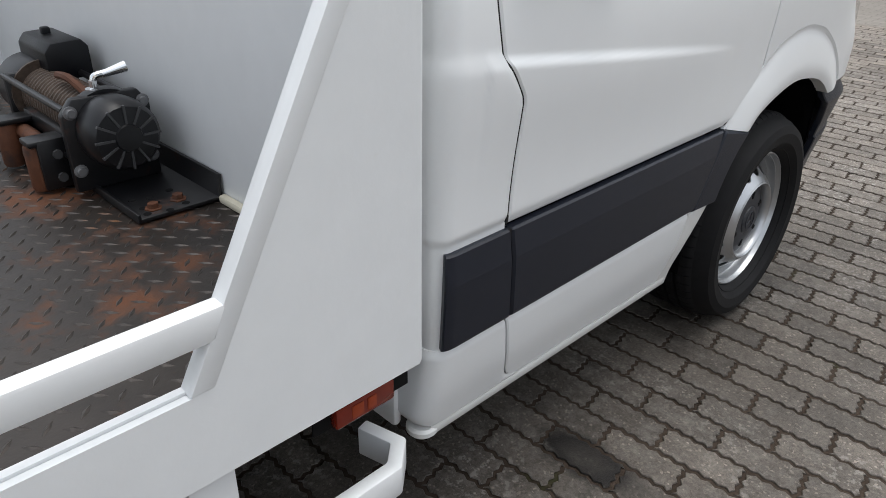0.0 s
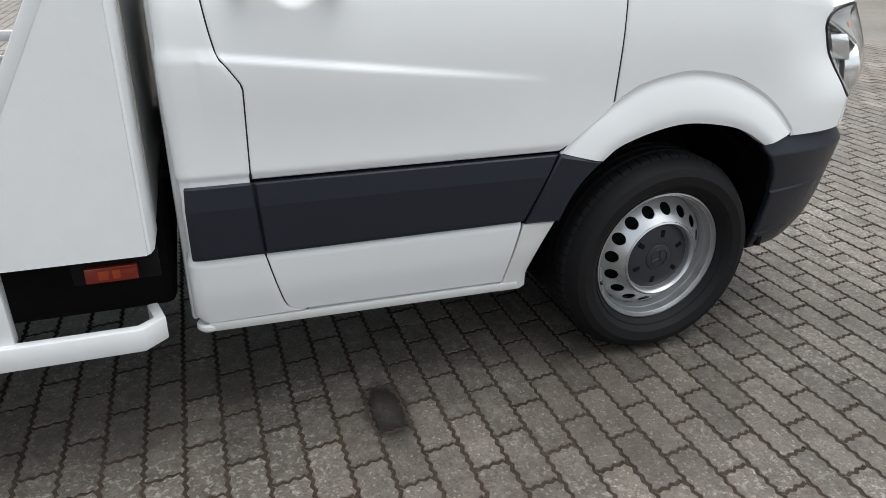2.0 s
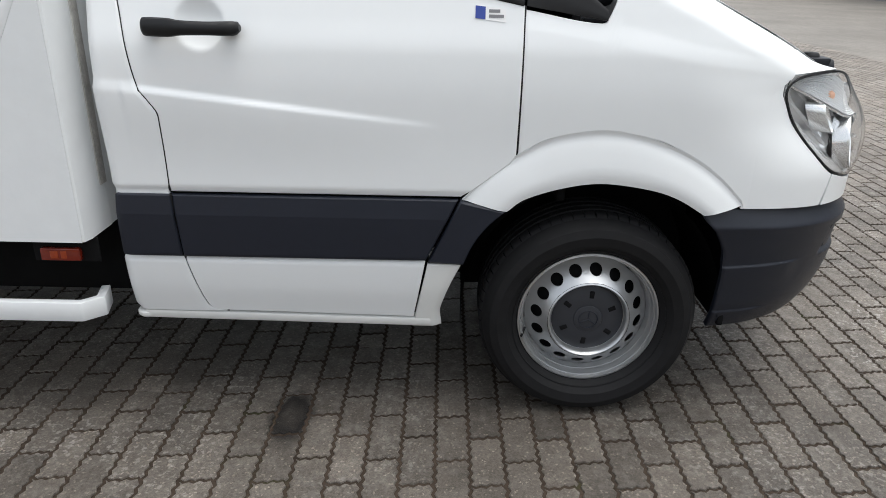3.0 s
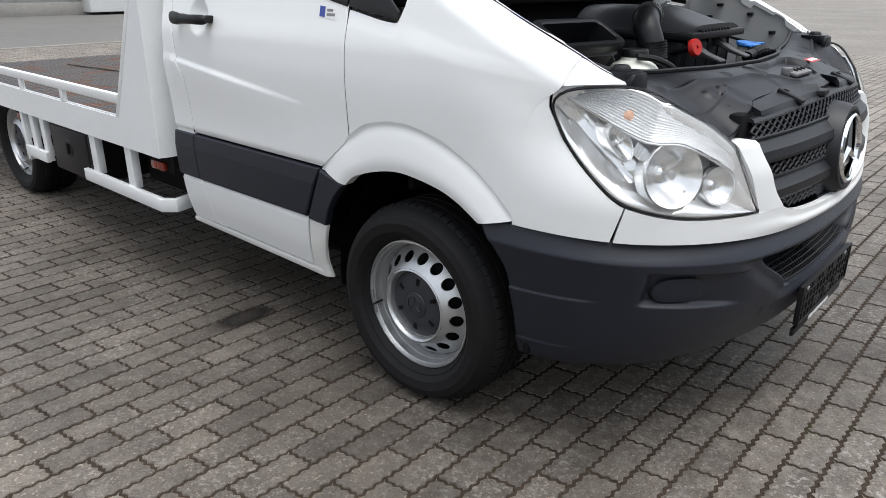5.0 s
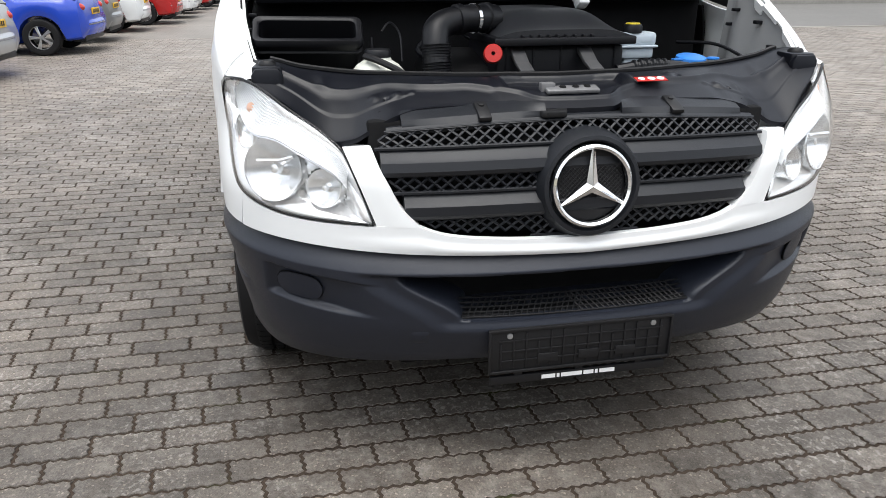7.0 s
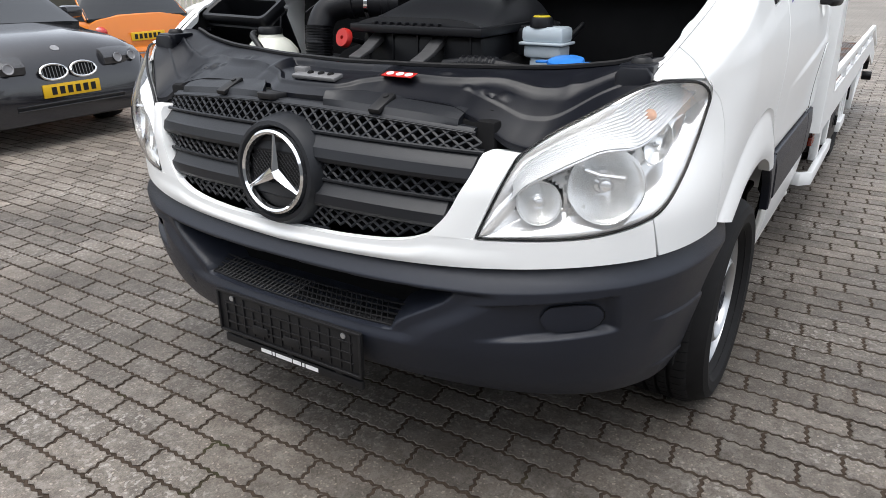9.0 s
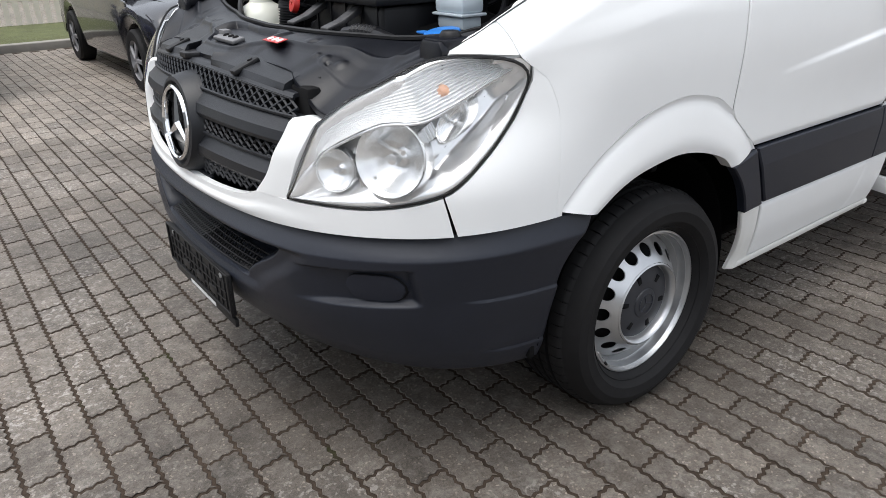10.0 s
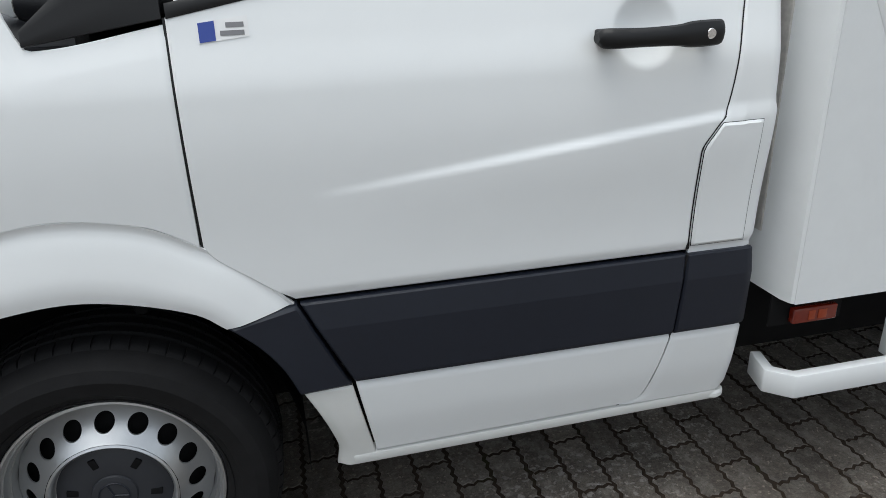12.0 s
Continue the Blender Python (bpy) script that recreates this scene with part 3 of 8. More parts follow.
    sheet(bm, corner_clad, lin(28, 0.02), BAND_V, 0.02)
    part("corner_cladding", bm, CLAD, corner, "dark grey plastic cladding strip", sharp=16)
    if sd > 0:
        bm = bmesh.new()

        def flap(u, v):
            z = lerp(0.762, 1.035, v)
            x = lerp(-1.404, door_rear(z) - GAP - 0.002, u)
            return side(x), z, crease(x, z) + 0.005
        skin_sheet(bm, BODY, flap, lin(8, 0.04), lin(24, 0.02), 0.006, 0.004)
        fuel = part("fuel_flap", bm, WHITE, corner, "white fuel filler flap")
        # black sheet under the flap draws the shade in the gap round it
        bm = bmesh.new()

        def flap_gap(u, v):
            p, z, off = flap(lerp(-0.008, 1.008, u), lerp(-0.004, 1.004, v))
            return p, z, off - 0.0042
        skin_sheet(bm, BODY, flap_gap, lin(8), lin(24), 0.002, 0)
        part("flap_gap", bm, RUBBER, fuel)

    # sill
    bm = bmesh.new()

    def sill_lip(u, v):
        a = math.pi * v
        return sd * side(lerp(-1.418, -0.50, u)), 0.3245 - 0.014 * u - 0.0155 * math.cos(a), -0.001 + 0.0055 * math.sin(a) ** 0.6
    skin_sheet(bm, BODY, sill_lip, lin(30, 0.008), lin(8), 0.025, 0.004)
    lathe(bm, [(0.0, -0.012), (0.026, -0.012), (0.033, -0.004), (0.033, 0.006), (0.028, 0.012), (0.0, 0.012)], (-1.418, BODY.raw(sd * side(-1.41), 0.33).y - sd * 0.026, 0.3215), (0, 0, 1), 20)
    sill_top = Curve((0.292, -0.562), (0.34, -0.552), (0.532, -0.514))
    sill_out = Curve((0.292, -0.468), (0.345, -0.474), (0.40, -0.462), (0.46, -0.442), (0.532, -0.411))

    def sill_end(u, v):
        z = lerp(0.292, 0.532, v)
        return sd * side(lerp(sill_top(z), sill_out(z), u)), z, 0.002 - 0.012 * sstep(0.7, 1.0, u) * (1 - v)
    skin_sheet(bm, BODY, sill_end, lin(10, 0.04), lin(14, 0.02), 0.014, 0.004)
    part("sill", bm, SILL, truck, "white side sill with rounded lip")

    bm = bmesh.new()
    arch_front = Curve((0.532, -0.408), (0.60, -0.380), (0.66, -0.340), (0.716, -0.283))
    arch_back = Curve((0.532, -0.516), (0.742, -0.419))

    def arch_piece(u, v):
        z = lerp(0.538, lerp(0.741, 0.713, u), v)
        return sd * side(lerp(arch_back(z), arch_front(z), u)), z, 0.010 + 0.008 * u
    skin_sheet(bm, BODY, arch_piece, lin(12, 0.04), lin(16, 0.03), 0.03, 0.005)
    part("arch_cladding", bm, CLAD, truck, "dark grey plastic piece behind the wheel arch")

    # black seal strips in the door gaps, which also stand for the shade there
    bm = bmesh.new()

    def seal_rear(u, v):
        z = lerp(0.752, 1.285, v)
        return sd * side(lerp(door_rear(z) - GAP - 0.001, door_rear(z) + 0.001, u)), z, min(crease(door_rear(z), z), 0.01) - 0.0035
    skin_sheet(bm, BODY, seal_rear, lin(2), lin(60), 0.01, 0)
    part("door_seal", bm, RUBBER, truck)
    bm = bmesh.new()

    def seal_low(u, v):
        z = lerp(0.337, 0.742, v)
        x = low_rear(z) if z < 0.54 else lerp(-1.254, -1.267, (z - 0.54) / 0.2)
        return sd * side(lerp(x - GAP - 0.001, x + 0.001, u)), z, -0.003 if z < 0.54 else 0.004
    skin_sheet(bm, BODY, seal_low, lin(2), lin(40), 0.01, 0)
    part("door_seal", bm, RUBBER, truck)
    bm = bmesh.new()

    def seal_front(u, v):
        z = lerp(0.752, 1.285, v)
        return sd * side(lerp(door_front(z) - 0.001, door_front(z) + GAP + 0.001, u)), z, -0.0045
    skin_sheet(bm, BODY, seal_front, lin(2), lin(60), 0.01, 0)
    part("door_seal", bm, RUBBER, truck)

    # near-black liner added behind the panels, its colour the shade of their gaps
    bm = bmesh.new()

    def liner_a(u, v):
        z = lerp(0.31, 1.26, v)
        lo = -0.56 if z < 0.56 else -0.47 if z < 0.76 else lerp(-0.45, -0.2, sstep(0.76, 0.95, z))
        return sd * side(lerp(-1.43, lo, u)), z, -0.026
    skin_sheet(bm, BODY, liner_a, lin(12), lin(24), 0.01, 0)

    def liner_b(u, v):
        ph = lerp(side(0.30), PH_SEAM - 0.15, u)
        return sd * ph, lerp(0.72, lerp(0.95, 0.80, u), v), -0.022
    skin_sheet(bm, BODY, liner_b, lin(14), lin(6), 0.006, 0)
    part("panel_liner", bm, DARK, truck)

# ---- nose: white surround, bumper, grille, lamps ----
grille_edge = Curve((0.0, 0.733), (0.165, 0.735), (0.30, 0.742), (0.373, 0.751), (0.443, 0.775), (0.49, 0.827))


def face(y, z, off=0.0, skin=None):
    """The point of the nose at a given width and height."""
    skin = skin or GRSKIN
    b = skin.b(z)
    k = max(0.0, 1 - (abs(y) / b) ** skin.n(z)) ** (1 / skin.m(z))
    return Vector((XS + skin.a(z) * k + off, y, z))


bm = bmesh.new()


def nose_strip(u, v):
    ph = lerp(-PH_SEAM + 0.004, PH_SEAM - 0.004, u)
    p = abs(ph)
    y = BODY.raw(p, 0.75).y
    q = lerp(p, min(p, PH_SEAM_TOP), v)
    if p < PH_IN:
        up = grille_edge(y) if y < 0.443 else 0.775
    else:
        up = lamp_low(q) - 0.006
    z = lerp(nose_low(p), up, v)
    return math.copysign(q, ph), z, 0.006 * math.sin(math.pi * min(1, v * 1.6)) * (1 - sstep(0.3, 0.7, p)) + 0.002
us = sorted(set(lin(120)))
skin_sheet(bm, BODY, nose_strip, us, lin(12), 0.02, 0.0)
for sd in SIDES:
    ge = Curve((0.774, 0.443), (0.827, 0.490), (0.882, 0.518), (0.92, 0.537), (0.972, 0.556))
    le = Curve((0.774, 0.553), (0.87, 0.588), (0.972, 0.628))

    def pillar(u, v, inset):
        z = lerp(0.774, 0.968, v)
        y = lerp(ge(z), le(z), u)
        x = face(y, z).x + 0.002 * math.sin(math.pi * u) + 0.003 - inset - (0.006 if v == 1 else 0)
        return Vector((x, sd * y, z))
    sheet(bm, pillar, lin(12), lin(20), 0.05)
part("nose_panel", bm, WHITE, truck, "white painted nose panel round the grille")


def bumper_off(y, z, x):
    """Relief of the bumper: air intake, lamp scoops and side grooves."""
    y = abs(y)
    off = 0.0
    # air intake
    edge = lerp(0.335, 0.505, sstep(0.500, 0.640, z))
    hole = (1 - sstep(edge - 0.034, edge + 0.012, y)) * sstep(0.499, 0.505, z) * (1 - sstep(0.634, 0.640, z))
    off -= 0.20 * hole
    # lips of the intake
    sweep = lerp(0.40, 0.60, sstep(0.47, 0.645, z))
    off -= 0.014 * (1 - hole) * (1 - sstep(sweep - 0.05, sweep + 0.03, y)) * (1 - sstep(0.63, 0.65, z)) * sstep(0.47, 0.50, z)
    # scoop of the lamp blank
    zc = lerp(0.575, 0.60, (y - 0.6) / 0.25)
    scoop = sstep(0.54, 0.70, y) * (1 - sstep(0.836, 0.858, y)) * sstep(zc - 0.064, zc - 0.050, z) * (1 - sstep(zc + 0.034, zc + 0.043, z))
    off -= 0.021 * scoop * (1 - hole)
    # grooves towards the wheel
    for z0, z1, x0, x1, d in ((0.535, 0.547, 0.665, 0.60, 0.006), (0.365, 0.381, 0.60, 0.52, 0.005)):
        zl = lerp(z0, z1, (x - 0.415) / 0.29)
        off += d * sstep(x0, x1, x) * sstep(zl + 0.0018, zl - 0.0018, z) * (1 - sstep(zl - 0.01, zl - 0.11, z))
    return off


bm = bmesh.new()
bump_low = Curve((0.0, 0.372), (0.35, 0.366), (0.7, 0.340), (1.0, 0.312), (1.3, 0.298), (HALF, 0.294), (1.8, 0.294))
bump_rear = Curve((0.29, 0.410), (0.36, 0.408), (0.46, 0.402), (0.56, 0.388), (0.63, 0.352), (0.69, 0.302), (0.73, 0.288))
NB = 210


def bump_place(u, v):
    sgn = 1 if u >= 0.5 else -1
    w = abs(u - 0.5) * 2
    # first guess of the height with an even spread, then the true rear edge at that height
    zguess = lerp(0.294, 0.712, v)
    end = BUMP.ph(bump_rear(zguess), 0.97, zguess)
    if bump_rear(zguess) < XS:
        end = side(bump_rear(zguess))
    ph = w * end
    z = lerp(bump_low(ph), bumper_top(ph), v)
    p = BUMP.raw(ph, z)
    # ledge along the top with a sharp edge
    e = bumper_top(ph) - z
    led = max(0.0, 0.058 - e) * lerp(0.62, 0.34, sstep(0.9, 1.45, ph))
    return sgn * ph, z, bumper_off(p.y, z, p.x) - led
skin_sheet(bm, BUMP, bump_place, lin(2 * NB), lin(136, 0.006), 0.020, 0.003)
bumper = part("front_bumper", bm, BUMPER, truck, "dark grey textured plastic front bumper", sharp=60)

for sd in SIDES:
    bm = bmesh.new()

    def blank(u, v, inset):
        y = lerp(0.702, 0.822, u)
        h = 0.036 * (max(0.05, 1 - abs(2 * u - 1) ** 4)) ** 0.5
        z = 0.581 + 0.05 * (y - 0.76) + h * (2 * v - 1)
        p = face(y, z, 0, BUMP)
        return Vector((p.x - 0.0160 - inset + 0.002 * math.sin(math.pi * v), sd * y, z))
    sheet(bm, blank, lin(14), lin(8), 0.02)

    # dark sheet a little larger than the cap, for the shade round its edge
    def blank_gap(u, v, inset):
        y = lerp(0.700, 0.824, u)
        h = 0.038 * (max(0.05, 1 - abs(2 * u - 1) ** 4)) ** 0.5
        z = 0.581 + 0.05 * (y - 0.76) + h * (2 * v - 1)
        return Vector((face(y, z, 0, BUMP).x - 0.0195 - inset, sd * y, z))
    gap_bm = bmesh.new()
    sheet(gap_bm, blank_gap, lin(14), lin(6), 0.004)
    part("blank_gap", gap_bm, DARK, bumper)
    part("fog_lamp_blank", bm, CLAD, bumper, "black blanking cap for a fog lamp")

bm = bmesh.new()


def eye_cover(u, v, inset):
    y, z = lerp(-0.475, -0.425, u), lerp(0.435, 0.475, v)
    return face(y, z, 0.003 - inset, BUMP) + Vector((-0.003 if u in (0, 1) or v in (0, 1) else 0.0, 0, 0))
sheet(bm, eye_cover, lin(6), lin(5), 0.008)
part("towing_eye_cover", bm, BUMPER, bumper)
bm = bmesh.new()
for k in range(5):
    z = 0.506 + 0.008 * k

    def rail(t, z=z, k=k):
        y = lerp(-0.325 - 0.004 * k, 0.325 + 0.004 * k, t)
        return face(y, z, -0.030 - 0.016 * k, BUMP)
    tube(bm, [rail(t) for t in lin(20)], 0.0028, 6)
for i in range(40):
    y = -0.32 + 0.64 * i / 39
    lean = 0.026 if y < 0 else -0.026
    a, b = face(y, 0.506, -0.030, BUMP), face(max(-0.335, min(0.335, y + lean * 1.4)), 0.540, -0.096, BUMP)
    tube(bm, [a, b], 0.0024, 5)
box(bm, (0.885, -0.335, 0.500), (0.955, 0.335, 0.510), 0.004)
part("intake_mesh", bm, RUBBER, bumper, "black plastic mesh in the lower air intake")

# near-black sheet: the shade deep in the intake is put into its colour
bm = bmesh.new()


def throat(u, v, inset):
    z = lerp(0.500, 0.640, v)
    half = lerp(0.335, 0.505, sstep(0.500, 0.640, z)) - 0.004
    return face(lerp(-half, half, u), z, -0.165 - 0.02 * v - inset, BUMP)
sheet(bm, throat, lin(30), lin(8), 0.01)
part("intake_back", bm, DARK, bumper, "near-black sheet for the shade deep in the air intake")

# blank plate carrier under the intake
bm = bmesh.new()
box(bm, (0.988, -0.268, 0.350), (1.000, 0.268, 0.482), 0.004)
for z in (0.352, 0.480):
    box(bm, (0.998, -0.268, z - 0.004), (1.006, 0.268, z + 0.004), 0.002)
for y in (-0.266, 0.266):
    box(bm, (0.998, y - 0.004, 0.350), (1.006, y + 0.004, 0.482), 0.002)
random.seed(5)
for i in range(14):
    y = -0.235 + 0.036 * i
    box(bm, (0.999, y - 0.0025, 0.362), (1.004, y + 0.0025, 0.470 - 0.03 * (i % 3 == 0)), 0.001)
for z in (0.385, 0.415, 0.447):
    box(bm, (0.999, -0.24, z - 0.0025), (1.0035, 0.24, z + 0.0025), 0.001)
for y in (-0.10, 0.02, 0.13):
    box(bm, (0.999, y - 0.03, 0.372), (1.005, y + 0.03, 0.400), 0.002)
plate = part("licence_plate_carrier", bm, RUBBER, bumper, "empty black plastic licence plate carrier")
bm = bmesh.new()
box(bm, (0.984, -0.262, 0.308), (0.996, 0.262, 0.334), 0.003)
for y in (-0.18, 0.0, 0.18):
    box(bm, (0.986, y - 0.012, 0.330), (0.994, y + 0.012, 0.352), 0.002)
part("carrier_strip", bm, RUBBER, plate)
bm = bmesh.new()
x0 = -0.112
for w in (0.040, 0.008, 0.062, 0.030, 0.008, 0.046):
    box(bm, (0.9955, x0, 0.315), (0.9975, x0 + w, 0.327), 0.0)
    x0 += w + 0.005
part("print_bar", bm, LABELWHITE, plate, "unreadable white print")
for y in (-0.21, 0.21):
    bm = bmesh.new()
    lathe(bm, [(0, 0.004), (0.008, 0.003), (0.009, 0)], (1.0, y, 0.462), (1, 0, 0), 10)
    part("screw", bm, STEEL, plate)

# grille
bm = bmesh.new()
grille_side = Curve((0.730, 0.10), (0.736, 0.165), (0.742, 0.30), (0.751, 0.373), (0.775, 0.443), (0.827, 0.490), (0.882, 0.517), (0.92, 0.536), (0.96, 0.550), (0.99, 0.540), (1.04, 0.515))


def dip(y, top=0.0):
    """The grille lines sag towards their ends."""
    return -(0.008 + top) * (y / 0.43) ** 2


def grille_back(u, v, inset):
    z = lerp(0.726, 1.045, v)
    y = lerp(-1, 1, u) * (grille_side(z) + 0.01)
    return face(y, z, -0.075 - inset)
sheet(bm, grille_back, lin(30), lin(16), 0.01)
grille = part("radiator_grille", bm, DARK, truck, "black plastic radiator grille with two broad slats")
STAR = (0.985, 0.0, 0.870)
for zlo, zhi in ((0.911, 0.974), (0.797, 0.863)):
    bm = bmesh.new()
    zm = (zlo + zhi) / 2
    half = grille_side(zm) - 0.012
    sec = [(-0.052, zhi + 0.004), (-0.030, zhi), (-0.010, lerp(zlo, zhi, 0.60)), (-0.004, lerp(zlo, zhi, 0.54)), (-0.004, zlo + 0.012), (-0.010, zlo + 0.002), (-0.030, zlo - 0.002), (-0.056, zlo)]
    prev = None
    for t in lin(40):
        y = lerp(-half, half, t)
        cur = [bm.verts.new(face(y, z + dip(y), dx)) for dx, z in sec]
        if prev:
            for k in range(len(sec)):
                bm.faces.new((prev[k], cur[k], cur[(k + 1) % len(sec)], prev[(k + 1) % len(sec)]))
        else:
            bm.faces.new(cur)
        prev = cur
    bm.faces.new(prev)
    part("slat", bm, GRILLE, grille, "broad dark grey grille slat", sharp=25)
for zlo, zhi in ((0.976, 1.030), (0.866, 0.911), (0.735, 0.797)):
    bm = bmesh.new()
    rise = zhi - zlo
    step, run = 0.0335, rise * 1.15
    for sgn in (-1, 1):
        for i in range(-20, 21):
            y0 = i * step * 1.0
            pts = []
            for t in lin(4):
                y = y0 + sgn * run * (t - 0.5)
                z = lerp(zlo, zhi, t) + (dip(y, 0.010 * t if zhi > 1 else 0) if zlo > 0.8 else dip(y) * t)
                if abs(y) < grille_side(z) - 0.002:
                    pts.append(face(y, z, -0.024 - 0.006 * (1 - t)))
            if len(pts) > 1:
                tube(bm, pts, 0.0040, 4)
    for z in (zlo, zhi):
        half = grille_side(z)
        tube(bm, [face(lerp(-half, half, t), z + (dip(lerp(-half, half, t), 0.010 if z > 1 else 0) if zlo > 0.8 or z == zhi else 0.0), -0.024) for t in lin(30)], 0.005, 6)
    part("grille_mesh", bm, GRILLE, grille, "black diamond mesh between the slats")
# upper frame of the grille: a rim, then a raised flap each side of the emblem
bm = bmesh.new()


def top_frame(u, v, inset):
    y = lerp(-0.515, 0.515, u)
    z = lerp(1.030, 1.040, v) + dip(y, 0.010)
    return face(y, z, -0.018 - 0.010 * v - inset)
sheet(bm, top_frame, lin(40), lin(4), 0.03)
part("grille_frame", bm, GRILLE, grille)
for sg in (-1, 1):
    bm = bmesh.new()

    def flap_top(u, v, inset):
        y = lerp(0.105, 0.475, u)
        back = 0.085 * min(1.0, (y - 0.09) / 0.09) * (1 - 0.35 * sstep(0.36, 0.475, y))
        p = face(y, 1.038 + dip(y, 0.010), -0.026)
        return Vector((p.x - back * v, sg * y, p.z + 0.030 * v * (1 - 0.3 * v) + 0.012 * sstep(0.0, 0.12, v) - inset))
    sheet(bm, flap_top, lin(24), [0, 0.06, 0.12, 0.4, 0.7, 0.94, 1.0], 0.02)
    part("grille_flap", bm, GRILLE, grille, "raised black flap above the grille mesh", sharp=24)
for y in (-0.265, 0.265):
    bm = bmesh.new()
    box(bm, (-0.030, -0.017, -0.008), (0.048, 0.017, 0.006), 0.004, Matrix.Translation((0.858, y, 1.0545)) @ Matrix.Rotation(radians(22), 4, "Y"))
    lathe(bm, [(0, 0.006), (0.007, 0.005), (0.008, 0)], (0.850, y, 1.0625), (0.37, 0, 1), 10)
    part("grille_clip", bm, RUBBER, grille)
bm = bmesh.new()
prism(bm, [(0.862, -0.132), (0.906, -0.118), (0.914, -0.108), (0.914, -0.060), (0.906, -0.050), (0.862, -0.035)], "z", 1.036, 1.052, 0.003)
part("grille_clip", bm, RUBBER, grille)
# emblem: housing, chrome ring, three spokes
bm = bmesh.new()
tilt = Vector((1, 0, 0.10))
lathe(bm, [(0.112, -0.01), (0.120, 0.006), (0.130, 0.004), (0.140, -0.018), (0.150, -0.06), (0.150, -0.075), (0.10, -0.07), (0.0, -0.03)], STAR, tilt, 56)
emblem = part("emblem_housing", bm, GRILLE, grille, "round dark grey emblem housing")
bm = bmesh.new()
lathe(bm, [(0.111, -0.004), (0.108, 0.008), (0.102, 0.013), (0.096, 0.008), (0.094, -0.004)], STAR, tilt, 56, closed=True)
part("chrome_ring", bm, CHROME, emblem, "chrome ring")
bm = bmesh.new()
q = tilt.to_track_quat("Z", "Y").to_matrix()
c0 = Vector(STAR)
up = (Vector((0, 0, 1)) - tilt.normalized() * tilt.normalized().z).normalized()
rt = Vector((0, 1, 0))
nn = tilt.normalized()
for k in range(3):
    a = radians(90 + 120 * k)
    d = rt * math.cos(a) + up * math.sin(a)
    w = rt * -math.sin(a) + up * math.cos(a)
    base, tip = c0, c0 + d * 0.098
    ridge_b, ridge_t = base + nn * 0.009, tip + nn * 0.004
    l1, r1 = base + w * 0.017 - d * 0.004, base - w * 0.017 - d * 0.004
    l2, r2 = tip + w * 0.0035, tip - w * 0.0035
    vs = [bm.verts.new(p) for p in (ridge_b, ridge_t, l1, l2, r1, r2, base - nn * 0.004, tip - nn * 0.004)]
    for f in ((0, 1, 3, 2), (0, 4, 5, 1), (2, 3, 7, 6), (4, 6, 7, 5), (1, 5, 7, 3), (0, 2, 6, 4)):
        bm.faces.new([vs[i] for i in f])
part("chrome_spokes", bm, CHROME, emblem, "three tapered chrome spokes", sharp=10)
bm = bmesh.new()
lathe(bm, [(0, -0.016), (0.094, -0.014), (0.094, -0.03), (0, -0.03)], STAR, tilt, 40)
for sgn in (-1, 1):
    for i in range(-12, 13):
        a, b = c0 + rt * (i * 0.0125 - 0.05 * sgn) - up * 0.05 - nn * 0.013, c0 + rt * (i * 0.0125 + 0.05 * sgn) + up * 0.05 - nn * 0.013
        pts = [a.lerp(b, t) for t in lin(8)]
        pts = [p for p in pts if (p - c0).length < 0.092]
        if len(pts) > 1:
            tube(bm, pts, 0.0014, 4)
part("emblem_mesh", bm, RUBBER, emblem, "black mesh behind the emblem")

# head lamps: a surface between a lower edge on the body skin and an upper edge of its own
def lamp_ph(u):
    return lerp(PH_IN, PH_BACK, u)


def lamp_raw(u, v):
    a = BODY.raw(lamp_ph(u), lamp_low(lamp_ph(u)))
    b = Vector((top_x(u), top_y(u), top_z(u)))
    p = a.lerp(b, v)
    out = Vector((0.75, 0.60, 0.28)).normalized()
    return p + out * (0.045 * 4 * v * (1 - v) * math.sin(math.pi * min(1, u * 1.1 + 0.02)))


def lamp_pt(sd, u, v, off):
    p = lamp_raw(u, v)
    if off:
        e = 0.004
        du = lamp_raw(min(1, u + e), v) - lamp_raw(max(0, u - e), v)
        dv = lamp_raw(u, min(1, v + e)) - lamp_raw(u, max(0, v - e))
        nn = du.cross(dv)
        if nn.length > 1e-9:
            p = p + nn.normalized() * off
    return Vector((p.x, sd * p.y, p.z))


def reflector_bowl(bm, c, ax, r, depth, facets):
    """A round bowl with a rolled rim and pressed facets."""
    q = ax.to_track_quat("Z", "Y").to_matrix()
    rows, seg = [], 48
    prof = [(1.025, -0.045), (1.03, -0.030), (1.025, -0.008), (1.02, -0.001), (1.00, 0.001), (0.985, 0.0), (0.97, -0.003)] + [(0.97 * math.sqrt(1 - k / 10), -depth * k / 10) for k in range(1, 10)]
    for i, (f, h) in enumerate(prof):
        row = []
        for k in range(seg):
            a = 2 * math.pi * k / seg
            dent = 0.006 * depth * math.sin(facets * math.pi * f * math.cos(a) * 0.5) if i > 7 else 0.0
            row.append(bm.verts.new(c + q @ Vector((r * f * math.cos(a), r * f * math.sin(a), h + dent))))
        rows.append(row)
    for a, b in zip(rows, rows[1:]):
        for k in range(seg):
            bm.faces.new((a[k], b[k], b[(k + 1) % seg], a[(k + 1) % seg]))
    bm.faces.new(rows[-1])
    return bm


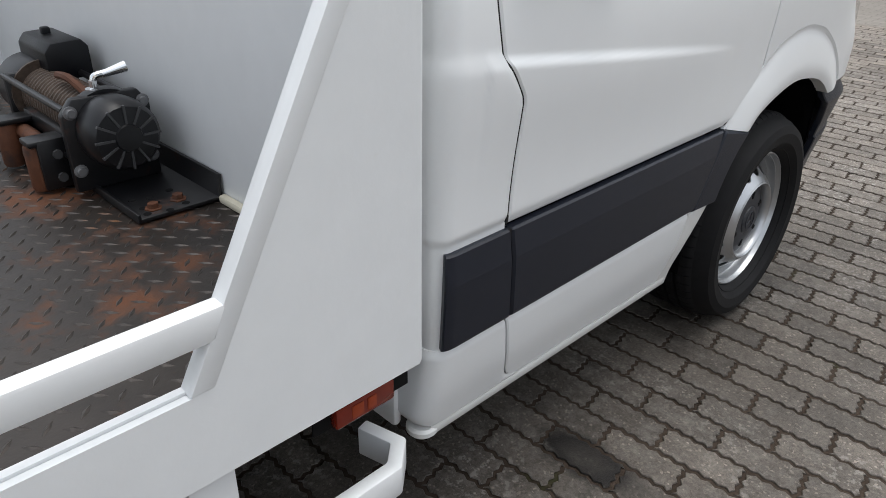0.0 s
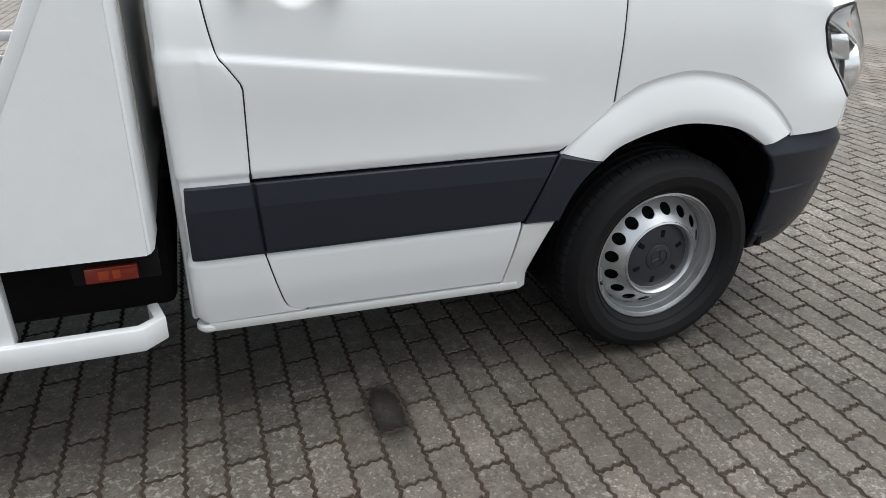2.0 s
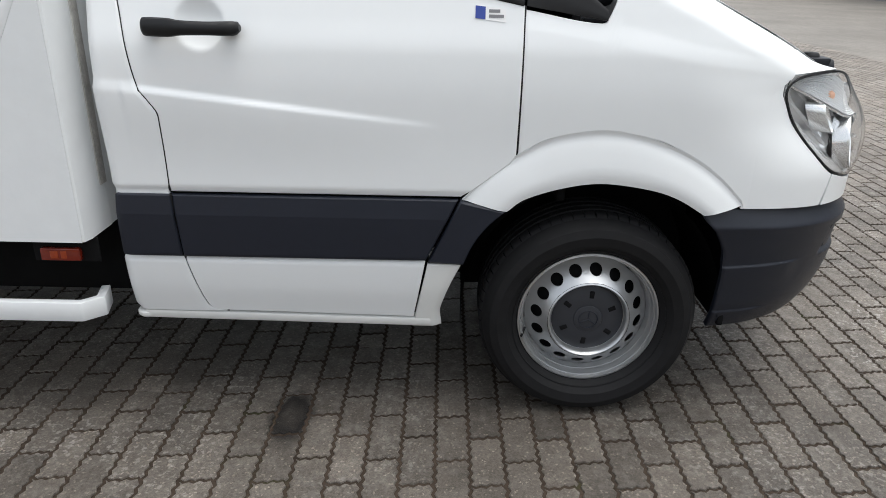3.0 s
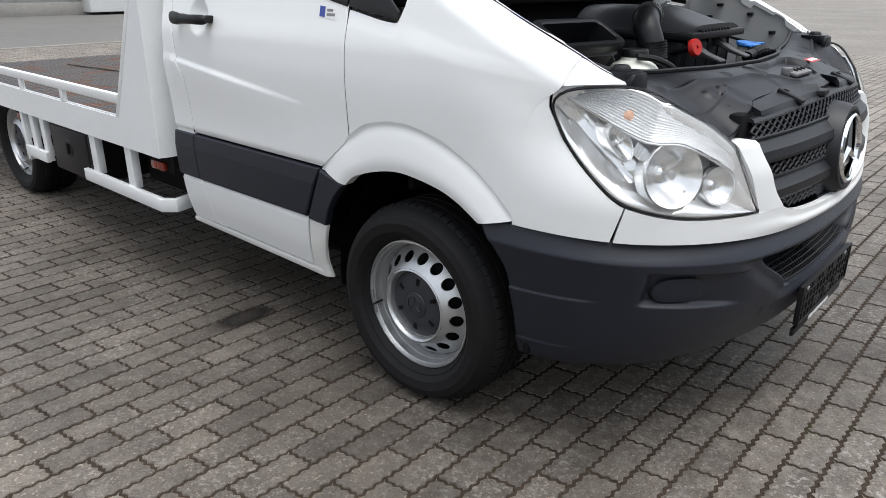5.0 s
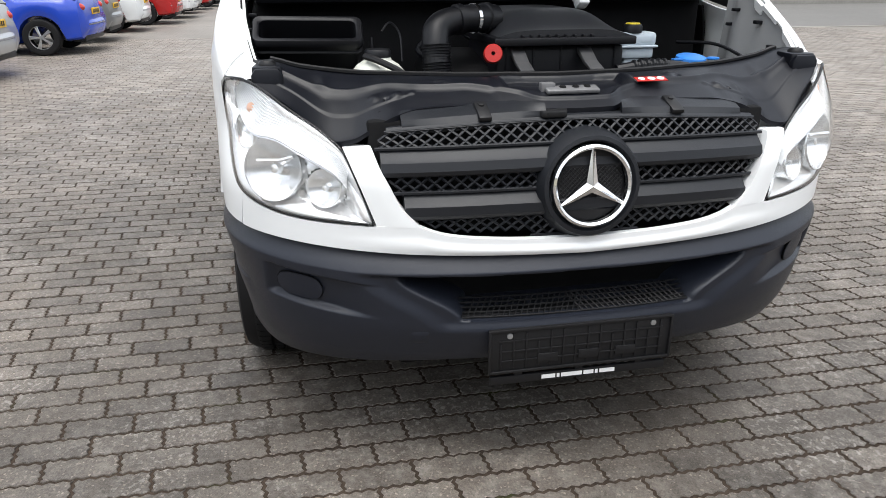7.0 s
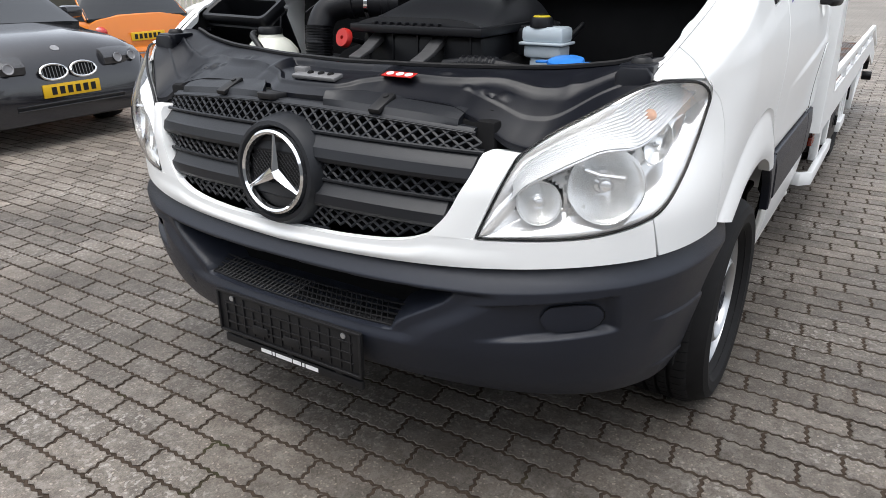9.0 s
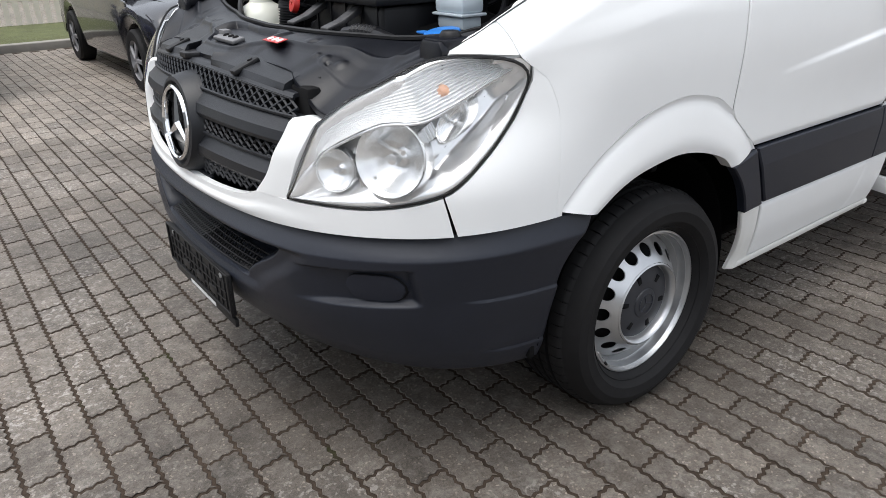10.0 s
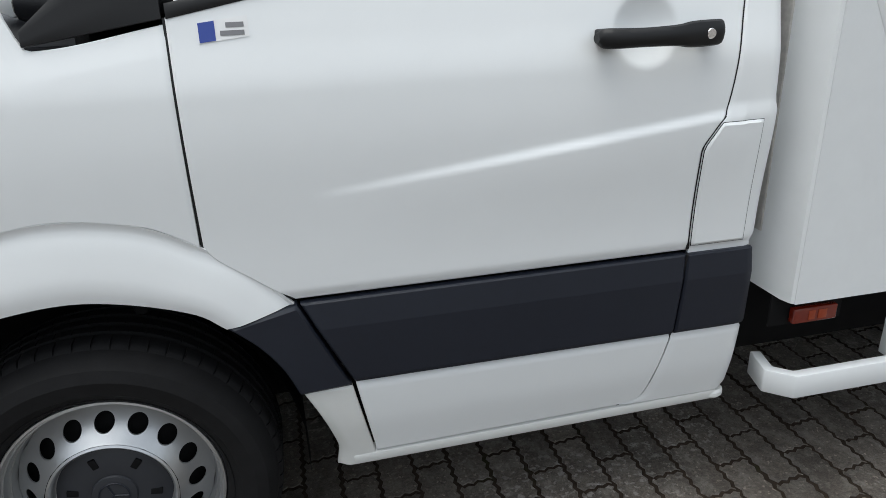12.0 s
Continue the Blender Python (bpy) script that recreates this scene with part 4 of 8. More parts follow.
for sd in SIDES:
    bm = bmesh.new()

    wells = [(lamp_pt(sd, u, v, -0.04), r) for u, v, r in ((0.430, 0.372, 0.084), (0.180, 0.372, 0.050))]

    def bowl(u, v, inset):
        e = min(u * 1.2, (1 - u) * 0.9, v, 1 - v)
        q = lamp_pt(sd, u, v, -0.04)
        well = max(1 - sstep(0.90 * r, 1.04 * r, (q - c).length) for c, r in wells)
        return lamp_pt(sd, u, v, -0.004 - 0.052 * sstep(0.02, 0.16, e) - 0.06 * well - 0.015 * ((5.0 * (v - 0.35 * u)) % 1.0) * sstep(0.56, 0.62, u) * (1 - sstep(0.90, 0.95, u)) * sstep(0.06, 0.12, v) - inset)
    sheet(bm, bowl, lin(72), lin(76), 0.006)
    lamp = part("headlight", bm, LAMPSILVER, truck, "clear headlight with chrome reflectors and black seal")
    bm = bmesh.new()
    sheet(bm, lambda u, v, inset: lamp_pt(sd, u, v, 0.004 - inset), lin(48), lin(24), 0.003)
    lens = part("lens", bm, LENS, lamp, "clear plastic lamp lens")
    lens.visible_shadow = False
    bm = bmesh.new()
    ring = [lamp_pt(sd, t, 0.0, 0.0) for t in lin(40)] + [lamp_pt(sd, t, 1.0, 0.0) for t in lin(40)[::-1][1:-1]]
    for _ in range(4):
        ring = [(a + 2 * b_ + c) / 4 if 5 < k < 74 else b_ for k, (a, b_, c) in enumerate(zip(ring[-1:] + ring[:-1], ring, ring[1:] + ring[:1]))]
    tube(bm, ring, 0.0038, 6, closed=True)
    part("lamp_seal", bm, RUBBER, lamp, "black rubber seal")

    # upper indicator chamber with fine ribs
    split_v = Curve((0.05, 0.60), (0.18, 0.67), (0.43, 0.715), (0.65, 0.55), (0.90, 0.46))

    def split(u):
        return split_v(u)
    bm = bmesh.new()

    def chamber(u, v, inset):
        uu = lerp(0.09, 0.96, u)
        vv = lerp(split(uu), 0.97, v)
        rib = 0.0026 * math.sin(v * 80 + uu * 10) if uu > 0.60 else 0.0012 * math.sin(v * 80 + uu * 60)
        return lamp_pt(sd, uu, vv, -0.016 + rib - 0.012 * math.sin(math.pi * v) - inset)
    sheet(bm, chamber, lin(60), lin(110), 0.005)
    part("indicator_chamber", bm, FROSTED, lamp, "ribbed frosted indicator chamber", sharp=60)
    bm = bmesh.new()
    lathe(bm, [(0, 0.007), (0.006, 0.006), (0.010, 0.003), (0.014, -0.001), (0.014, -0.01)], lamp_pt(sd, 0.72, 0.69, -0.026), (0.8, sd * 0.6, 0.25), 22)
    part("indicator_bulb", bm, AMBER, lamp, "pale amber indicator bulb")
    # reflector bowls with their bulbs
    for u, v, off, r, depth, facets in ((0.430, 0.372, -0.030, 0.084, 0.060, 12), (0.180, 0.372, -0.030, 0.050, 0.032, 10), (0.690, 0.400, -0.026, 0.028, 0.02, 8)):
        c = lamp_pt(sd, u, v, off)
        ax = Vector((1, sd * 0.58, 0.20)).normalized()
        bm = bmesh.new()
        reflector_bowl(bm, c, ax, r, depth, facets)
        if r < 0.03:
            # the side lamp sits in a long oval bowl
            run = (lamp_pt(sd, u + 0.05, v + 0.05, off) - c).normalized()
            for vert in bm.verts:
                vert.co += run * (vert.co - c).dot(run) * 0.9
        bowlob = part("reflector", bm, REFLECTOR, lamp, "round chrome reflector bowl", sharp=40)
        bm = bmesh.new()
        b0 = c - ax * depth * 0.95
        lathe(bm, [(0, depth * 0.85), (r * 0.14, depth * 0.80), (r * 0.17, depth * 0.5), (r * 0.12, depth * 0.25), (r * 0.24, depth * 0.15), (r * 0.26, 0)], b0, ax, 16)
        part("bulb", bm, REFLECTOR, bowlob)
        if r > 0.07:
            bm = bmesh.new()
            tube(bm, [c + ax * -0.012 + Vector((0, sd * -0.05, 0.030)), c + ax * -0.022 + Vector((0, sd * -0.01, 0.022)), c + ax * -0.014 + Vector((0, sd * 0.045, 0.024))], 0.006, 8)
            part("glare_shield", bm, REFLECTOR, bowlob)
    # thin chrome edge under the indicator chamber, ribbed strip below the bowls
    bm = bmesh.new()
    tube(bm, [lamp_pt(sd, lerp(0.11, 0.95, t), split(lerp(0.11, 0.95, t)) - 0.015, -0.022) for t in lin(30)], 0.004, 8)
    part("bezel_edge", bm, REFLECTOR, lamp, "thin chrome edge")
    for u0, u1, va, vb in ((0.27, 0.34, 0.10, 0.22), (0.56, 0.64, 0.38, 0.52)):
        bm = bmesh.new()
        sheet(bm, lambda u, v, inset: lamp_pt(sd, lerp(u0, u1, u), lerp(va, vb, v), -0.042 + 0.003 * math.sin(u * 38) - inset), lin(32), lin(4), 0.004)
        part("ribbed_strip", bm, REFLECTOR, lamp, "ribbed chrome strip", sharp=60)

# ---- under the bonnet ----
def cover_front(y):
    a = abs(y)
    x = Curve((0, 0.878), (0.09, 0.872), (0.15, 0.830), (0.30, 0.822), (0.43, 0.818), (0.50, 0.838), (0.62, 0.836), (0.75, 0.752), (0.86, 0.650))(a)
    z = Curve((0, 1.052), (0.09, 1.053), (0.15, 1.062), (0.40, 1.056), (0.47, 1.045), (0.53, 1.022), (0.60, 0.985), (0.64, 0.980), (0.75, 1.058), (0.86, 1.122))(a)
    return x, z


def cover_rear(y):
    a = abs(y)
    return Curve((0, 0.665), (0.25, 0.640), (0.47, 0.580), (0.65, 0.545), (0.80, 0.510), (0.86, 0.500))(a), Curve((0, 1.106), (0.5, 1.110), (0.72, 1.130), (0.80, 1.150), (0.86, 1.155))(a)


def cover_relief(y, v):
    a = abs(y)
    # pocket of the catch: six-sided, with a sharp raised rim
    e = max(a / 0.190, abs(v - 0.52) / 0.34, (a / 0.190 + abs(v - 0.52) / 0.34) / 1.62)
    deep = min(1.0, max(0.4, (v - 0.20) / 0.45))
    z = -0.028 * deep * (1 - sstep(0.84, 0.90, e)) + 0.013 * (sstep(0.90, 0.97, e) - sstep(1.02, 1.12, e))
    # a soft ridge runs along the panel from the corner to the pocket; in front of it the panel drops to a lower deck
    line = 0.60 - 0.16 * sstep(0.52, 0.40, a) - 0.12 * sstep(0.30, 0.19, a) + 0.012 * math.sin(a * 31)
    out = sstep(0.195, 0.225, a)
    z += out * (0.013 * math.exp(-((v - line) / 0.034) ** 2) - 0.010 * (1 - sstep(line - 0.12, line, v)) + 0.004 * sstep(line, 1.0, v))
    # folded edge of the lower deck beside the lamp
    fold = 0.30 + 0.02 * math.sin(a * 20)
    z -= 0.008 * (1 - sstep(fold - 0.012, fold + 0.012, v)) * sstep(0.42, 0.46, a)
    # a boss and a short rib next to the corner bracket
    z += 0.010 * math.exp(-((a - 0.66) / 0.018) ** 2) * sstep(0.45, 0.62, v) * (1 - sstep(0.80, 0.95, v))
    # lumps and fixing dimples
    for cy, cv, r, h in ((0.47, 0.36, 0.016, 0.010), (0.53, 0.40, 0.016, 0.009), (0.43, 0.34, 0.012, 0.007), (0.50, 0.34, 0.007, -0.016), (0.335, 0.62, 0.022, 0.006), (0.355, 0.55, 0.016, -0.006)):
        d = math.hypot(a - cy, (v - cv) * 0.22) / r
        if d < 1:
            z += h * (1 - d * d)
    return z


bm = bmesh.new()


def cover_top(u, v, inset):
    y = lerp(-0.845, 0.845, u)
    (x0, z0), (x1, z1) = cover_front(y), cover_rear(y)
    z = lerp(z0, z1, v) + 0.018 * math.sin(math.pi * v) + 0.55 * cover_relief(y, v) * math.sin(math.pi * min(1, max(0, v))) ** 0.4
    return Vector((lerp(x0, x1, v), y, z - inset))
sheet(bm, cover_top, lin(320), lin(96), 0.012)

front_cover = part("front_panel_cover", bm, COVER, truck, "black moulded plastic cover behind the grille", sharp=40)
bm = bmesh.new()
tube(bm, [Vector((cover_rear(y)[0], y, cover_rear(y)[1] + 0.006)) for y in [lerp(-0.80, 0.80, t) for t in lin(60)]], 0.007, 6)
part("bonnet_seal", bm, RUBBER, front_cover, "black rubber bonnet seal")
for sd in SIDES:
    bm = bmesh.new()
    # an upright plate with a rounded foot, and a shelf behind it
    yc = sd * 0.806
    sec = [(yc + 0.040 * math.cos(a), 1.068 + 0.036 * math.sin(a)) for a in [math.pi + math.pi * k / 10 for k in range(11)]] + [(yc + 0.042, 1.128), (yc + 0.030, 1.146), (yc - 0.030, 1.146), (yc - 0.042, 1.128)]
    prism(bm, sec, "x", 0.640, 0.662, 0.005)
    prism(bm, [(0.560, yc - 0.034), (0.645, yc - 0.040), (0.655, yc - 0.028), (0.655, yc + 0.028), (0.645, yc + 0.040), (0.560, yc + 0.034)], "z", 1.118, 1.150, 0.006)
    bracket = part("corner_bracket", bm, COVER, front_cover, "black corner bracket with bolt")
    bm = bmesh.new()
    lathe(bm, [(0, 0.008), (0.006, 0.008), (0.008, 0.004), (0.013, 0.003), (0.013, 0)], (0.662, yc, 1.076), (1, 0, 0.0), 14)
    part("bolt", bm, CATCH, bracket)
    bm = bmesh.new()
    lathe(bm, [(0, 0.002), (0.008, 0.002), (0.010, 0.010), (0.018, 0.012), (0.023, 0.006), (0.024, 0.0)], (0.606, yc, 1.150), (0, 0, 1), 20)
    part("rubber_stop", bm, RUBBER, bracket)
bm = bmesh.new()
box(bm, (0.775, -0.075, 1.082), (0.815, 0.075, 1.094), 0.004, Matrix.Translation((0.795, 0, 1.07)) @ Matrix.Rotation(radians(12), 4, "Y") @ Matrix.Translation((-0.795, 0, -1.07)))
box(bm, (0.770, -0.085, 1.076), (0.795, -0.045, 1.106), 0.003)
catch = part("bonnet_catch", bm, CATCH, front_cover, "grey steel bonnet catch")
for y in (-0.025, 0.012, 0.045):
    bm = bmesh.new()
    lathe(bm, [(0, 0.005), (0.007, 0.005), (0.010, 0.001), (0.010, -0.004)], (0.795, y, 1.0935), (0.2, 0, 1), 12)
    part("bolt", bm, DARK, catch)
bm = bmesh.new()
box(bm, (-0.016, -0.046, 0), (0.016, 0.046, 0.0016), 0.0, Matrix.Translation((0.765, 0.245, 1.1035)) @ Matrix.Rotation(radians(13), 4, "Y"))
warn = part("warning_label", bm, RED, front_cover, "red warning label with white symbols")
for y, r in ((-0.028, 0.010), (0.002, 0.011), (0.029, 0.011)):
    bm = bmesh.new()
    lathe(bm, [(0, 0.0012), (r, 0.0012), (r, 0)], (0.765, 0.245 + y, 1.1052), (0.23, 0, 1), 16)
    part("symbol", bm, LABELWHITE, warn)

# bay walls, floor, bulkhead
bm = bmesh.new()
box(bm, (-0.12, -0.86, 0.70), (-0.09, 0.86, 1.34), 0.01)
part("bulkhead", bm, DARK, truck, "black bulkhead behind the engine")
bm = bmesh.new()
box(bm, (-0.10, -0.55, 0.62), (0.86, 0.55, 0.65), 0.01)
part("undertray", bm, DARK, truck)
bm = bmesh.new()
box(bm, (0.80, -0.56, 0.45), (0.84, 0.56, 1.03), 0.01)
part("radiator", bm, DARK, truck)
for sd in SIDES:
    bm = bmesh.new()

    def wing_edge(u):
        """Point on the inner edge of the wing skin, from the cowl to the lamp."""
        ph = lerp(side(0.0), PH_TIP + 0.03, u)
        return BODY.raw(sd * ph, fender_top(BODY.raw(ph, 1.15).x))

    def inner_wall(u, v, inset):
        p = wing_edge(u)
        return Vector((p.x, p.y - sd * (0.012 + 0.04 * (1 - v) + inset), lerp(0.80, p.z - 0.008, v)))
    sheet(bm, inner_wall, lin(20), lin(12), 0.006)
    # right panel near-black: the darkness of the bay is put into its colour
    inner = part("inner_wing", bm, INNER if sd > 0 else DARK, truck, "painted inner wing panel" if sd > 0 else "inner wing panel with bay shade in its dark colour")
    # folded white edge with ragged notches
    bm = bmesh.new()
    cuts = (0.020, 0.020, 0.042, 0.040, 0.016, 0.014, 0.050, 0.026, 0.024, 0.012, 0.036, 0.038, 0.016, 0.030)

    def edge_band(u, v, inset):
        p = wing_edge(u)
        k = u * 13
        i = min(12, int(k))
        drop = lerp(cuts[i], cuts[i + 1], sstep(0.38, 0.62, k - i))
        return Vector((p.x, p.y - sd * (0.001 + 0.022 * sstep(0, 0.4, 1 - v) + inset), p.z - 0.001 - drop * (1 - v)))
    sheet(bm, edge_band, lin(91), lin(5), 0.004)
    part("folded_edge", bm, WHITE, inner, "white folded edge with notches")
    for u, dz in ((0.30, 0.10), (0.50, 0.07), (0.66, 0.09), (0.22, 0.17)):
        p = wing_edge(u)
        bm = bmesh.new()
        c = Vector((p.x, p.y - sd * 0.036, p.z - dz))
        box(bm, c - Vector((0.012, 0.012, 0.006)), c + Vector((0.012, 0.012, 0.006)), 0.003)
        part("wall_clip", bm, BLACK, inner)
bm = bmesh.new()
tube(bm, smooth_path([(0.02, 0.72, 1.13), (0.16, 0.790, 1.135), (0.30, 0.800, 1.115), (0.42, 0.785, 1.09), (0.52, 0.74, 1.07)], 8), 0.006, 8)
part("wiring_loom", bm, BLACK, truck, "black cable loom in the engine bay")

# air filter box
bm = bmesh.new()


def lid(u, v, inset):
    x, y = lerp(0.02, 0.472, v), lerp(-0.118, 0.312, u)
    e = 1 - abs(2 * u - 1) ** 4.5
    return Vector((x, y, 1.198 + e * (0.020 + 0.054 * sstep(1.02, 0.50, v)) - inset))
sheet(bm, lid, lin(36), lin(24), 0.02)
airbox = part("air_filter_box", bm, LIDGREY, truck, "black plastic air filter box", sharp=40)
bm = bmesh.new()
box(bm, (0.05, -0.135, 1.172), (0.492, 0.325, 1.197), 0.005)
box(bm, (0.06, -0.12, 0.95), (0.455, 0.305, 1.172), 0.02)
for i in range(5):
    y = -0.09 + 0.09 * i
    box(bm, (0.452, y - 0.003, 1.05), (0.458, y + 0.003, 1.172), 0.001)
for k in range(9):
    y = -0.045 + 0.028 * k
    box(bm, (0.470, y - 0.004, 1.194), (0.490, y + 0.004, 1.204), 0.001)
part("filter_box_base", bm, BLACK, airbox)
for y in (-0.055, 0.165):
    bm = bmesh.new()
    prism(bm, [(0.440, 1.175), (0.520, 1.130), (0.575, 1.112), (0.575, 1.104), (0.515, 1.118), (0.440, 1.150)], "y", y - 0.022, y + 0.022, 0.003)
    part("filter_box_bracket", bm, RIBGREY, airbox, "grey plastic bracket")
# intake hose
bm = bmesh.new()
path = smooth_path([(0.30, -0.09, 1.245), (0.345, -0.16, 1.247), (0.375, -0.24, 1.243), (0.405, -0.295, 1.222), (0.432, -0.308, 1.175), (0.45, -0.306, 1.12)], 8)
tube(bm, path, 0.042, 18)
hose = part("intake_hose", bm, BLACK, truck, "black ribbed air intake hose")
bm = bmesh.new()
pts, rad = [], []
for k in range(121):
    t = k / 120
    pts.append(Vector((0.438 + 0.03 * t, -0.307 + 0.01 * t, 1.180 - 0.26 * t)))
    rad.append(0.042 + (0.003 if k % 4 < 2 else -0.001))
tube(bm, pts, 0.04, 18, radii=rad)
part("ribbed_section", bm, BLACK, hose, sharp=20)
bm = bmesh.new()
d = (path[10] - path[8]).normalized()
lathe(bm, [(0.0435, -0.006), (0.0455, -0.006), (0.0455, 0.006), (0.0435, 0.006)], path[9], d, 28, closed=True)
part("hose_clamp", bm, CHROME, hose, "shiny steel hose clamp")
for k in (4, 14):
    bm = bmesh.new()
    d = (path[k + 1] - path[k - 1]).normalized()
    lathe(bm, [(0.041, -0.012), (0.047, -0.010), (0.047, 0.010), (0.041, 0.012)], path[k], d, 28, closed=True)
    part("hose_collar", bm, BLACK, hose)
bm = bmesh.new()
lathe(bm, [(0.006, 0.012), (0.026, 0.012), (0.029, 0.006), (0.029, -0.006), (0.006, -0.006)], (0.507, -0.145, 1.154), (1, -0.15, 0.25), 24, closed=True)
red = part("red_cap", bm, RED, truck, "red round filler cap")
bm = bmesh.new()
rod(bm, (0.502, -0.1445, 1.153), (0.42, -0.125, 1.13), 0.008)
part("filler_tube", bm, BLACK, red)
# open air duct on the right
bm = bmesh.new()
dm = Matrix.Translation((0.405, -0.688, 1.222)) @ Matrix.Rotation(radians(30), 4, "Y") @ Matrix.Rotation(radians(-2), 4, "Z")
W, L, Dp = 0.158, 0.062, 0.085


def ring_pts(w, l, z, r=0.02):
    out = []
    for cx, cy, a0 in ((l - r, w - r, 0), (-l + r, w - r, 90), (-l + r, -w + r, 180), (l - r, -w + r, 270)):
        for k in range(4):
            a = radians(a0 + 30 * k)
            out.append(Vector((cx + r * math.cos(a), cy + r * math.sin(a), z)))
    return out
loops = [ring_pts(W - 0.016, L - 0.016, -Dp), ring_pts(W - 0.016, L - 0.016, 0.004), ring_pts(W - 0.012, L - 0.012, 0.008), ring_pts(W, L, 0.008), ring_pts(W + 0.004, L + 0.004, 0.0),
         ring_pts(W + 0.004, L + 0.004, -0.012), ring_pts(W - 0.004, L - 0.004, -0.014), ring_pts(W - 0.004, L - 0.004, -0.030), ring_pts(W + 0.002, L + 0.002, -0.034),
         ring_pts(W - 0.006, L - 0.006, -0.05), ring_pts(W - 0.02, L - 0.01, -0.20)]
rows = [[bm.verts.new(dm @ p) for p in lp] for lp in loops]
for a, b in zip(rows, rows[1:]):
    for k in range(len(a)):
        bm.faces.new((a[k], b[k], b[(k + 1) % len(a)], a[(k + 1) % len(a)]))
bm.faces.new(rows[0]), bm.faces.new(rows[-1])
part("air_duct", bm, BLACK, truck, "black open rectangular air duct with rubber lip", sharp=40)
# bottle
bm = bmesh.new()
lathe(bm, [(0, -0.16), (0.075, -0.16), (0.092, -0.13), (0.094, -0.05), (0.086, -0.018), (0.062, 0.010), (0.042, 0.022), (0.038, 0.034), (0, 0.034)], (0.475, -0.49, 1.118), (0, 0, 1), 32)
for k in range(3):
    tube(bm, [(0.475 + 0.095 * math.cos(a), -0.49 + 0.095 * math.sin(a), 1.118 - 0.05 - 0.03 * k) for a in [2 * math.pi * i / 32 for i in range(32)]], 0.002, 5, closed=True)
bottle = part("coolant_bottle", bm, BOTTLE, truck, "milky white coolant bottle with black cap")
bm = bmesh.new()
lathe(bm, [(0, 0.022), (0.036, 0.022), (0.040, 0.016), (0.040, 0.0), (0, 0.0)], (0.475, -0.49, 1.150), (0, 0, 1), 24)
part("bottle_cap", bm, BLACK, bottle)
bm = bmesh.new()
tube(bm, smooth_path([(0.505, -0.53, 1.155), (0.545, -0.50, 1.148), (0.575, -0.44, 1.120), (0.58, -0.41, 1.09)], 6), 0.010, 8)
part("overflow_hose", bm, RUBBER, bottle)
# brake fluid reservoir
bm = bmesh.new()
box(bm, (0.235, 0.355, 1.148), (0.315, 0.485, 1.192), 0.012)
box(bm, (0.240, 0.360, 1.105), (0.310, 0.480, 1.144), 0.010)
box(bm, (0.230, 0.350, 1.142), (0.320, 0.490, 1.150), 0.003)
box(bm, (0.25, 0.375, 1.06), (0.30, 0.44, 1.108), 0.01)
res = part("brake_fluid_reservoir", bm, RESERVOIR, truck, "frosted plastic brake fluid reservoir")
bm = bmesh.new()
lathe(bm, [(0, 0.032), (0.022, 0.032), (0.025, 0.029), (0.025, 0.022), (0, 0.022)], (0.285, 0.405, 1.190), (0, 0, 1), 24)
part("reservoir_cap", bm, YELLOW, res, "yellow screw cap with black rim")
bm = bmesh.new()
box(bm, (0.268, 0.402, 1.2245), (0.302, 0.408, 1.2265), 0.0)
lathe(bm, [(0.0255, 0.0), (0.033, 0.0), (0.033, 0.020), (0.029, 0.028), (0.0255, 0.028)], (0.285, 0.405, 1.190), (0, 0, 1), 24, closed=True)
part("cap_ring", bm, BLACK, res)
bm = bmesh.new()
box(bm, (0.20, 0.30, 1.10), (0.27, 0.345, 1.185), 0.012)
box(bm, (0.22, 0.295, 1.18), (0.26, 0.35, 1.19), 0.004)
part("fuse_box", bm, BLACK, truck, "small black fuse box")
# washer filler
bm = bmesh.new()
lathe(bm, [(0, 0.009), (0.040, 0.008), (0.048, 0.005), (0.050, -0.004), (0.045, -0.010), (0, -0.010)], (0.435, 0.55, 1.118), (0.15, 0, 1), 28)
tube(bm, [(0.455 + 0.015 * math.cos(a), 0.618 + 0.018 * math.sin(a), 1.118) for a in [2 * math.pi * i / 16 for i in range(16)]], 0.004, 6, closed=True)
box(bm, (0.44, 0.475, 1.114), (0.465, 0.505, 1.120), 0.002)
washer = part("washer_cap", bm, BLUE, truck, "bright blue washer filler cap")
bm = bmesh.new()
lathe(bm, [(0.042, 0), (0.042, -0.10), (0.03, -0.14)], (0.435, 0.55, 1.112), (0, 0, 1), 20)
part("washer_neck", bm, BOTTLE, washer)
bm = bmesh.new()
pts = [Vector((0.545, lerp(0.24, 0.48, k / 50), 1.098 + 0.012 * math.sin(k / 50 * 3.1))) for k in range(51)]
tube(bm, pts, 0.02, 12, radii=[0.020 + (0.005 if (k % 4 < 2 and 10 < k < 36) else 0.0) for k in range(51)])
part("vent_hose", bm, BLACK, truck, "black corrugated vent hose", sharp=20)
bm = bmesh.new()
prism(bm, [(-0.06, 0.70), (-0.06, 1.08), (0.10, 1.14), (0.36, 1.10), (0.46, 0.98), (0.46, 0.70)], "y", -0.30, 0.34, 0.03)
engine = part("engine", bm, DARK, truck, "dark engine block under the filter box")
random.seed(3)
for k in range(8):
    bm = bmesh.new()
    y, x, z = random.uniform(-0.6, 0.6), random.uniform(0.0, 0.40), random.uniform(0.95, 1.08)
    box(bm, (x - 0.06, y - 0.05, z - 0.2), (x + 0.05, y + 0.05, z), 0.02)
    part("engine_unit", bm, BLACK, engine)
